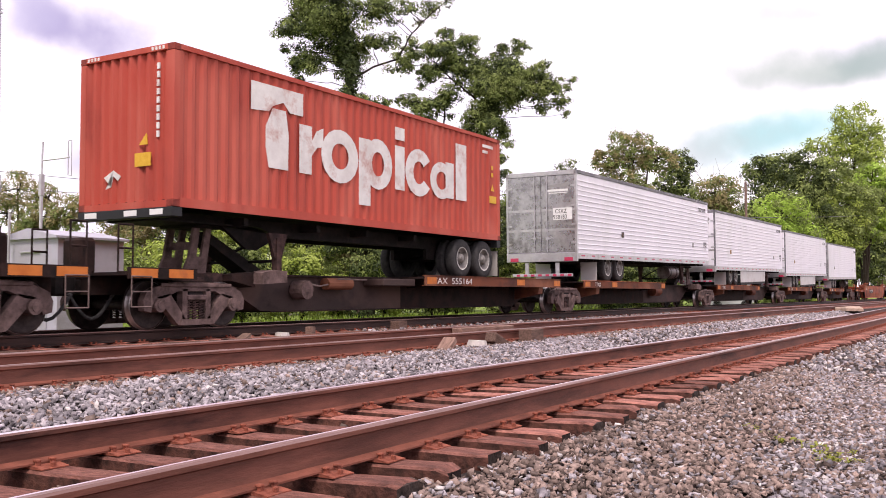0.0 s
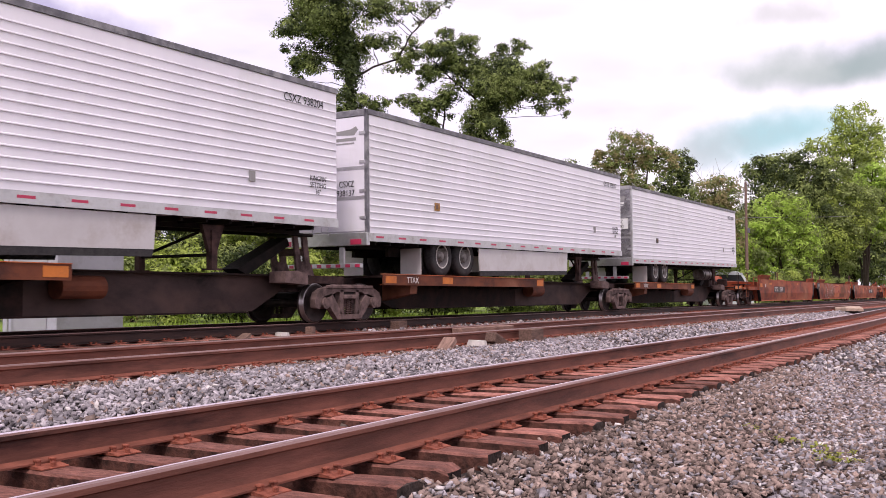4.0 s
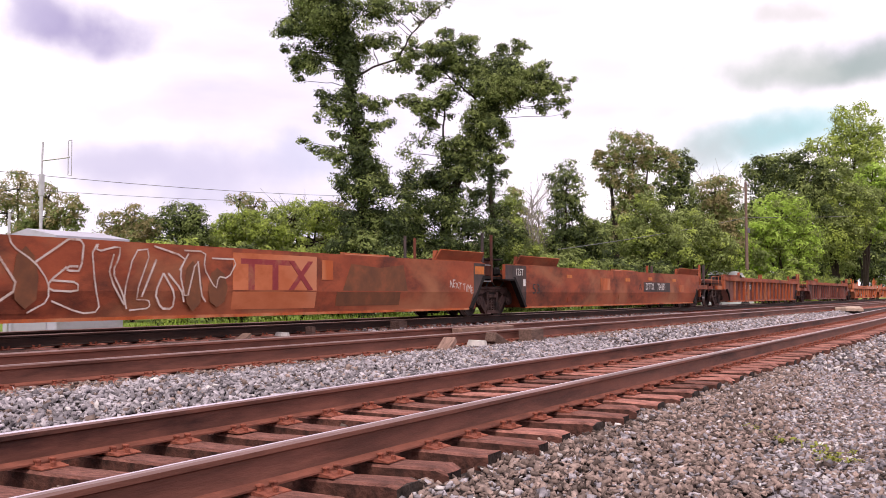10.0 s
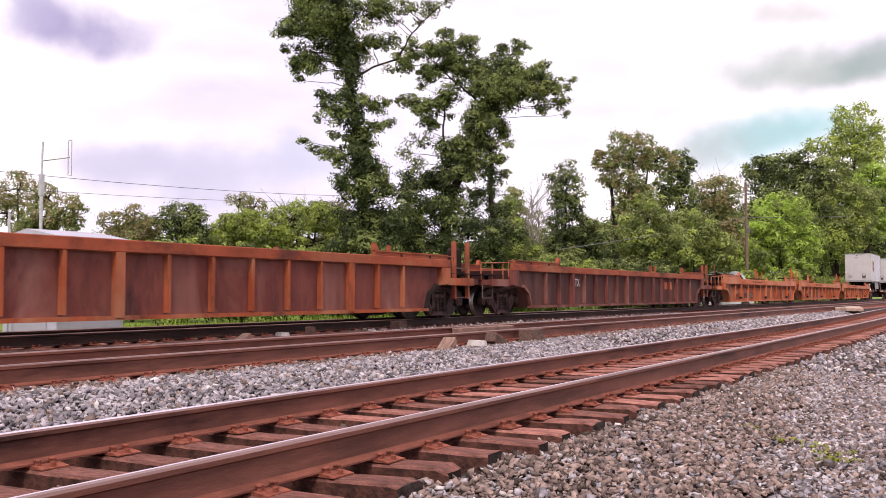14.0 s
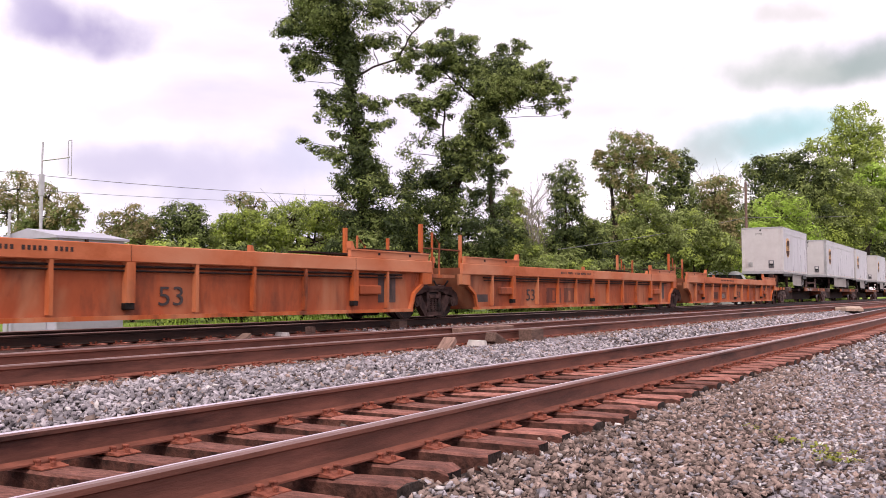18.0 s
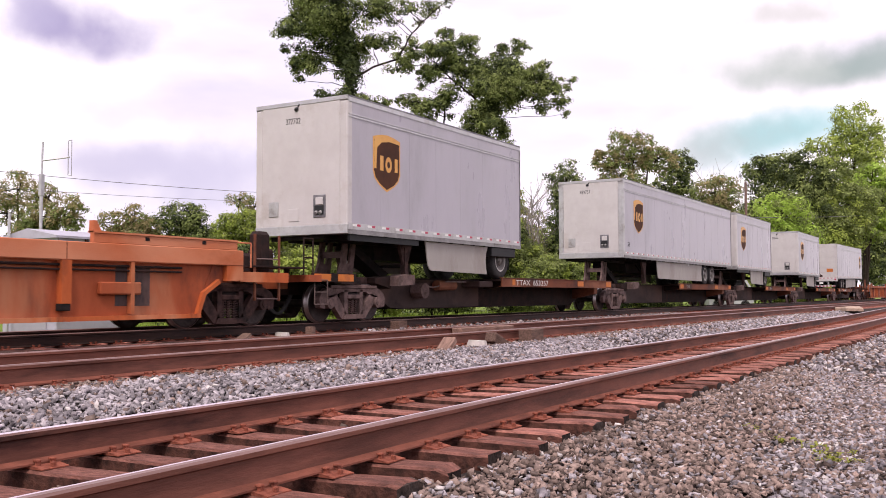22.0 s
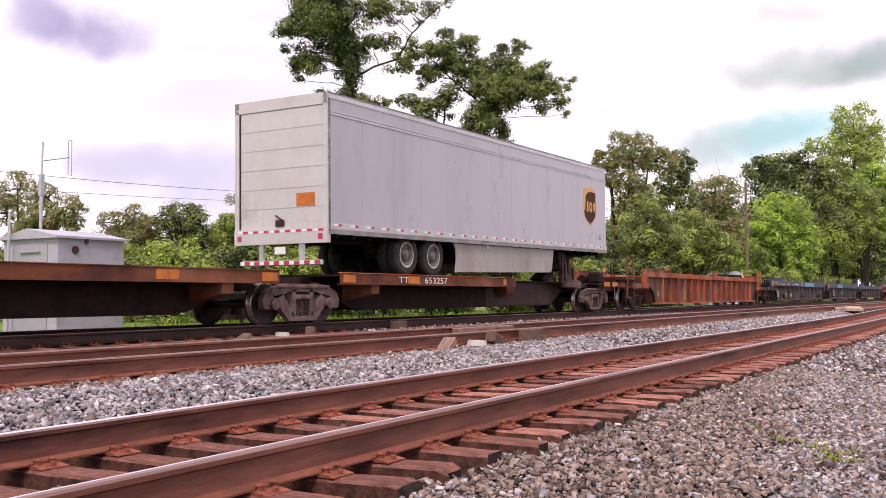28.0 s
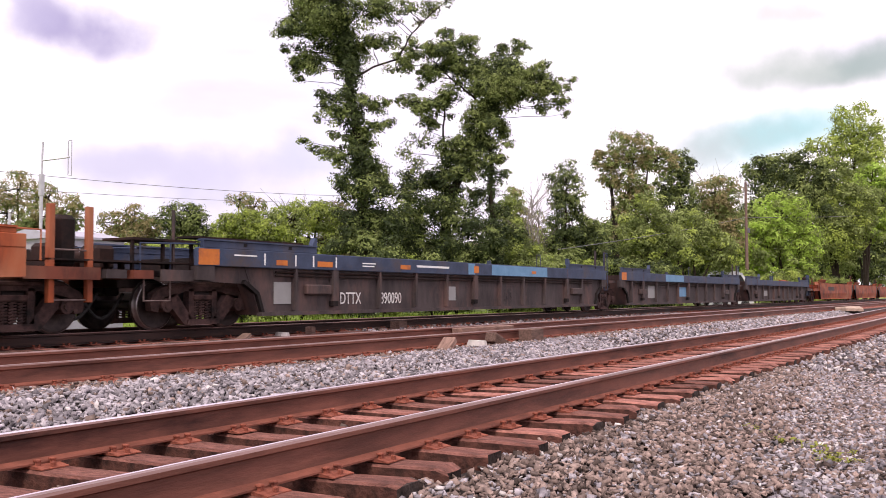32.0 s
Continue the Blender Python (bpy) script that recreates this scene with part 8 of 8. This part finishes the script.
def grass_strip():
    n = 26000
    x, y = rng.uniform(9, 75, n), Y1 + 3.0 + rng.gamma(2.0, 1.6, n)
    z = np.array([ground_z(a, b) for a, b in zip(x, y)])
    h = rng.uniform(0.12, 0.5, n)
    a = rng.uniform(0, 6.28, n)
    w = np.stack([np.cos(a), np.sin(a), np.zeros(n)], -1) * 0.03
    tip = np.stack([rng.normal(0, 0.12, n), rng.normal(0, 0.12, n), h], -1)
    b = np.stack([x, y, z - 0.02], -1)
    v = np.stack([b - w, b + w, b + tip * 0.55 + w * 0.8, b + tip], 1).reshape(-1, 3)
    q = (np.array([[0, 1, 2, 3]])[None] + (np.arange(n) * 4)[:, None, None]).reshape(-1, 4)
    tagged(new("grass", raw_mesh("grass", v, q, [M_BLADE])), "long bright green grass beyond the tracks", "grass", kind="stuff")


grass_strip()

# ---- equipment cabin, aerial, pole and wires ----


def cabin():
    t = thing("equipment_cabin", "pale grey steel railway equipment cabin with a shallow pitched roof", "signal cabin", at=pose(14.45, 18.97, -0.62))
    x0, x1, y0, y1, h = -0.91, 0.91, -0.96, 0.96, 2.5
    part("body", Shape().box(x0, x1, y0, y1, 0.15, h), M_CABIN, t)
    part("plinth", Shape().box(x0 + 0.03, x1 - 0.03, y0 + 0.03, y1 - 0.03, 0.0, 0.15), M_CONC, t)
    part("roof", Shape().prism([(y0 - 0.08, h), (y1 + 0.08, h), (y1 + 0.08, h + 0.05), (0, h + 0.24), (y0 - 0.08, h + 0.05)], x0 - 0.1, x1 + 0.1, "x"), M_CABIN, t)
    d = part("door", Shape().box(x0 - 0.02, x0, -0.62, 0.62, 0.3, 2.4, c=0.006), M_CABIN_SHADE, t, "flush door in the shade-dark copy of the cabin paint")
    part("door_bar", Shape().rod((x0 - 0.05, -0.4, 2.2), (x0 - 0.05, 0.3, 2.2), 0.02, 6), M_GALV, d)
    part("sign", Shape().box(x0 - 0.026, x0 - 0.02, -0.25, 0.0, 1.35, 1.6), M_WTAPE, d)
    part("vent", Shape().rod((x0 + 0.45, y0 - 0.03, 2.25), (x0 + 0.45, y0, 2.25), 0.09, 12), M_TRUCK, t)
    part("lamp", Shape().box(x0 + 0.7, x0 + 0.78, y0 - 0.06, y0, 2.4, 2.52, c=0.01), M_TRUCK, t)
    for i, (a, b) in enumerate(((0.2, 1.4), (0.55, 1.45), (0.9, 1.38), (1.15, 1.42))):
        part("scrawl", Shape().path([(x0 + a, y0 - 0.004, b), (x0 + a + 0.12, y0 - 0.004, b + 0.3), (x0 + a + 0.2, y0 - 0.004, b + 0.05), (x0 + a + 0.3, y0 - 0.004, b + 0.22)], 0.008, 4), M_GREYTEXT, t, "faint grey scrawl")
    part("pipe_mast", Shape().rod((x0 - 0.2, 0.5, 0.0), (x0 - 0.2, 0.5, 3.1), 0.03, 8), M_GALV, t)


cabin()


def aerial():
    t = thing("aerial_mast", "slender galvanised mast with a folded dipole aerial", "antenna", at=pose(15.2, 20.9, -0.62))
    part("mast", Shape().rod((0, 0, 0), (0, 0, 4.3), 0.042, 10).rod((0, 0, 4.3), (0.02, 0, 5.12), 0.025, 8), M_GALV, t)
    part("clamp", Shape().box(-0.055, 0.055, -0.055, 0.055, 3.75, 4.3, c=0.01), M_GALV, t)
    u = RIGHT * 1.06
    part("boom", Shape().rod((0, 0, 4.64), (u.x * 0.66, u.y * 0.66, 4.73), 0.02, 8), M_GALV, t)
    a, b = u * 0.63, u * 0.71
    part("dipole", Shape().path([(a.x, a.y, 4.28), (a.x, a.y, 5.15), (b.x, b.y, 5.17), (b.x, b.y, 4.26), (a.x, a.y, 4.28)], 0.014, 6), M_GALV, t)


aerial()


def utility_pole():
    t = thing("utility_pole", "weathered brown wooden utility pole", "pole", at=pose(87.4, 20.0, -0.6, 0, 0.5, 0))
    part("shaft", Shape().rod((0, 0, 0), (0, 0, 11.4), 0.17, 12, 0, 0.11), M_POLE, t)
    part("insulator", Shape().rod((0, 0, 11.4), (0, 0, 11.6), 0.05, 8), M_CONC, t)
    part("junction_box", Shape().box(-0.2, 0.2, -0.28, -0.14, 6.8, 7.2), M_WIRE, t)


utility_pole()


def cable(a, b, sag, r, name="overhead_cable"):
    a, b = Vector(a), Vector(b)
    n = 14
    pts = [a + (b - a) * (i / n) - Vector((0, 0, sag * 4 * (i / n) * (1 - i / n))) for i in range(n + 1)]
    tagged(part(name, Shape().path(pts, r, 5), M_WIRE), "thin dark overhead cable", "cable")


cable((87.4, 20.0, 7.59), (46.0, 20.3, 3.0), 0.15, 0.02)
cable((87.4, 20.0, 7.6), (155.7, 15.0, 12.7), 0.2, 0.03)
for x, y, h in ((20.8, 34.5, 6.4), (47.6, 34.5, 7.6)):
    t = thing("utility_pole", "thin weathered wooden pole carrying two cables", "pole", at=pose(x, y, -0.6))
    part("shaft", Shape().rod((0, 0, 0), (0, 0, h), 0.12, 10, 0, 0.09), M_POLE, t)
    part("crossarm", Shape().box(-0.06, 0.06, -0.7, 0.7, h - 0.35, h - 0.25), M_POLE, t)
cable((20.85, 34.0, 5.5), (47.55, 34.0, 6.75), 0.22, 0.012)
cable((20.9, 34.5, 4.9), (47.55, 34.5, 6.4), 0.22, 0.010)


def parked_van():
    t = thing("parked_van", "white van parked beyond the train, only its roof showing", "van", at=pose(75.5, 18.9, -0.62, 0, 0, -59))
    part("body", Shape().prism([(-1.7, 0.4), (1.75, 0.4), (1.8, 1.4), (1.2, 1.75), (-1.5, 1.8), (-1.75, 1.4)], -1.2, 1.2), M_CARPAINT, t)
    part("cabin_glass", Shape().prism([(-1.6, 1.78), (1.4, 1.73), (0.8, 2.85), (-0.9, 2.9)], -1.0, 1.0), M_BLACK, t, "dark tinted glass")
    part("roof", Shape().prism([(-1.15, 2.78), (1.05, 2.72), (0.65, 3.0), (-0.8, 3.1)], -1.04, 1.04), M_CARPAINT, t)
    part("roof_pillar", Shape().prism([(0.75, 2.9), (0.95, 2.9), (1.65, 1.75), (1.45, 1.75)], -1.04, -0.98), M_CARPAINT, t)
    for x in (-1.1, 1.1):
        for y in (-1.2, 1.0):
            part("wheel", Shape().rod((x, y, 0.38), (x, y + 0.2, 0.38), 0.38, 16), M_RUBBER, t)


parked_van()

# ---- timbers and stones left beside the middle track ----


def loose_timber(name, label, m, size):
    x, y, z = size
    ob = part(name, Shape().box(-x / 2, x / 2, -y / 2, y / 2, 0, z, c=0.012), M_PLANK, at=m)
    tagged(ob, label, "timber", "timbers by the track")


for x, y, z, ry, rz, size, words in ((11.77, 6.98, -0.24, -30, 6, (0.5, 0.2, 0.10), "short grey timber propped aslant beside the rail"), (13.35, 6.98, -0.24, 24, -6, (0.42, 0.2, 0.16), "short brown timber propped beside the rail"),
                                     (14.66, 6.98, -0.23, 0, 4, (0.56, 0.24, 0.23), "squared grey timber offcut standing by the rail"), (12.9, 11.95, -0.24, -26, 0, (0.36, 0.2, 0.07), "dark timber wedge between the main tracks"),
                                     (15.3, 12.3, -0.26, 0, 14, (0.18, 0.16, 0.2), "short dark timber between the main tracks"), (18.6, 12.3, -0.24, 0, 6, (0.42, 0.24, 0.22), "squared dark timber between the main tracks")):
    loose_timber("timber_block", words, pose(x, y, z, 0, ry, rz), size)
loose_timber("plank", "weathered grey plank lying along the rail", pose(15.9, 8.56, -0.12, 0, 0, 0), (2.1, 0.22, 0.1))


def rubble(x, y, z, w, label):
    sh, r = Shape(), random.Random(int(x * 10))
    n = 9
    ring = [(w * (0.5 + r.uniform(-0.08, 0.06)) * math.cos(2 * math.pi * i / n), w * 0.38 * math.sin(2 * math.pi * i / n)) for i in range(n)]
    lo, hi = [(a, b, 0.0) for a, b in ring], [(a * 0.8, b * 0.8, w * r.uniform(0.24, 0.3)) for a, b in ring]
    sh.add(lo + hi, [(i, (i + 1) % n, n + (i + 1) % n, n + i) for i in range(n)] + [tuple(range(n, 2 * n)), tuple(range(n))[::-1]])
    tagged(part("concrete_lump", sh, M_CONC, at=pose(x, y, z, 4, 3, 20)), label, "stone", "pale lumps by the track")


rubble(12.66, 6.95, -0.24, 0.46, "pale broken concrete lump beside the rail")
rubble(14.3, 12.2, -0.26, 0.42, "pale broken concrete lump between the main tracks")
rubble(12.35, 9.0, -0.2, 0.36, "small pale broken concrete piece between the rails")
rubble(12.95, 9.0, -0.2, 0.4, "small pale broken concrete piece between the rails")


def plank_crossing():
    t = thing("plank_crossing", "bleached timber foot crossing beside the rails", "crossing")
    for i in range(5):
        part("plank", Shape().box(-4.2, 4.2, -0.12, 0.12, 0, 0.14, c=0.01), M_CROSSING, t, at=pose(50.5 + 0.2 * i, 6.2 + i * 0.27, -0.2, 0, 0, 8))


plank_crossing()


def weeds():
    r = random.Random(9)
    run = [(8.35, 2.26), (8.16, 2.09), (8.01, 1.82), (7.62, 1.58), (7.36, 1.23), (6.82, 1.01), (7.36, 0.98)]
    for i in range(36):
        (xa, ya), (xb, yb) = r.choice(list(zip(run, run[1:]))[2:])
        f = r.random()
        x, y = xa + (xb - xa) * f + r.gauss(0, 0.07), ya + (yb - ya) * f + r.gauss(0, 0.06)
        sh = Shape()
        for k in range(r.randint(5, 11)):
            a, h, l = r.uniform(0, 6.28), r.uniform(0.01, 0.045), r.uniform(0.02, 0.075)
            d = Vector((math.cos(a), math.sin(a), 0))
            e = Vector((-d.y, d.x, 0)) * 0.008
            sh.add([Vector((0, 0, 0)), d * l * 0.5 + e + Vector((0, 0, h)), d * l + Vector((0, 0, h * 0.8)), d * l * 0.5 - e + Vector((0, 0, h))], [(0, 1, 2, 3)])
        tagged(part("weed", sh, M_WEED, at=Matrix.Translation((x, y, ground_z(x, y)))), "small green weed growing in the gravel", "weed", "weeds in the gravel")


weeds()


def motions():
    for ob, s, z, ry in ROLLING:
        walk(ob, [(t, pose(s - SPEED * t, Y1, z, 0, ry, 0)) for t in (0.0, 8.0, 16.0, 24.0, 32.0)])
    for w, dx, s in WHEELS:
        t0, t1 = max(0.0, (s - 60.0) / SPEED), min(32.0, (s - 6.0) / SPEED)
        if t1 <= t0:
            continue
        f0, f1 = int(t0 * FPS), int(t1 * FPS)
        ticks = sorted({0.0, 32.0} | {f / FPS for f in range(f0, f1 + 1)})
        rows = []
        for t in ticks:
            a = math.degrees(SPEED * (min(max(t, f0 / FPS), f1 / FPS) - f0 / FPS) / WHEEL_R)
            rows.append((t, pose(dx, 0, WHEEL_R, 0, -(a % 360.0), 0)))
        walk(w, rows)


motions()
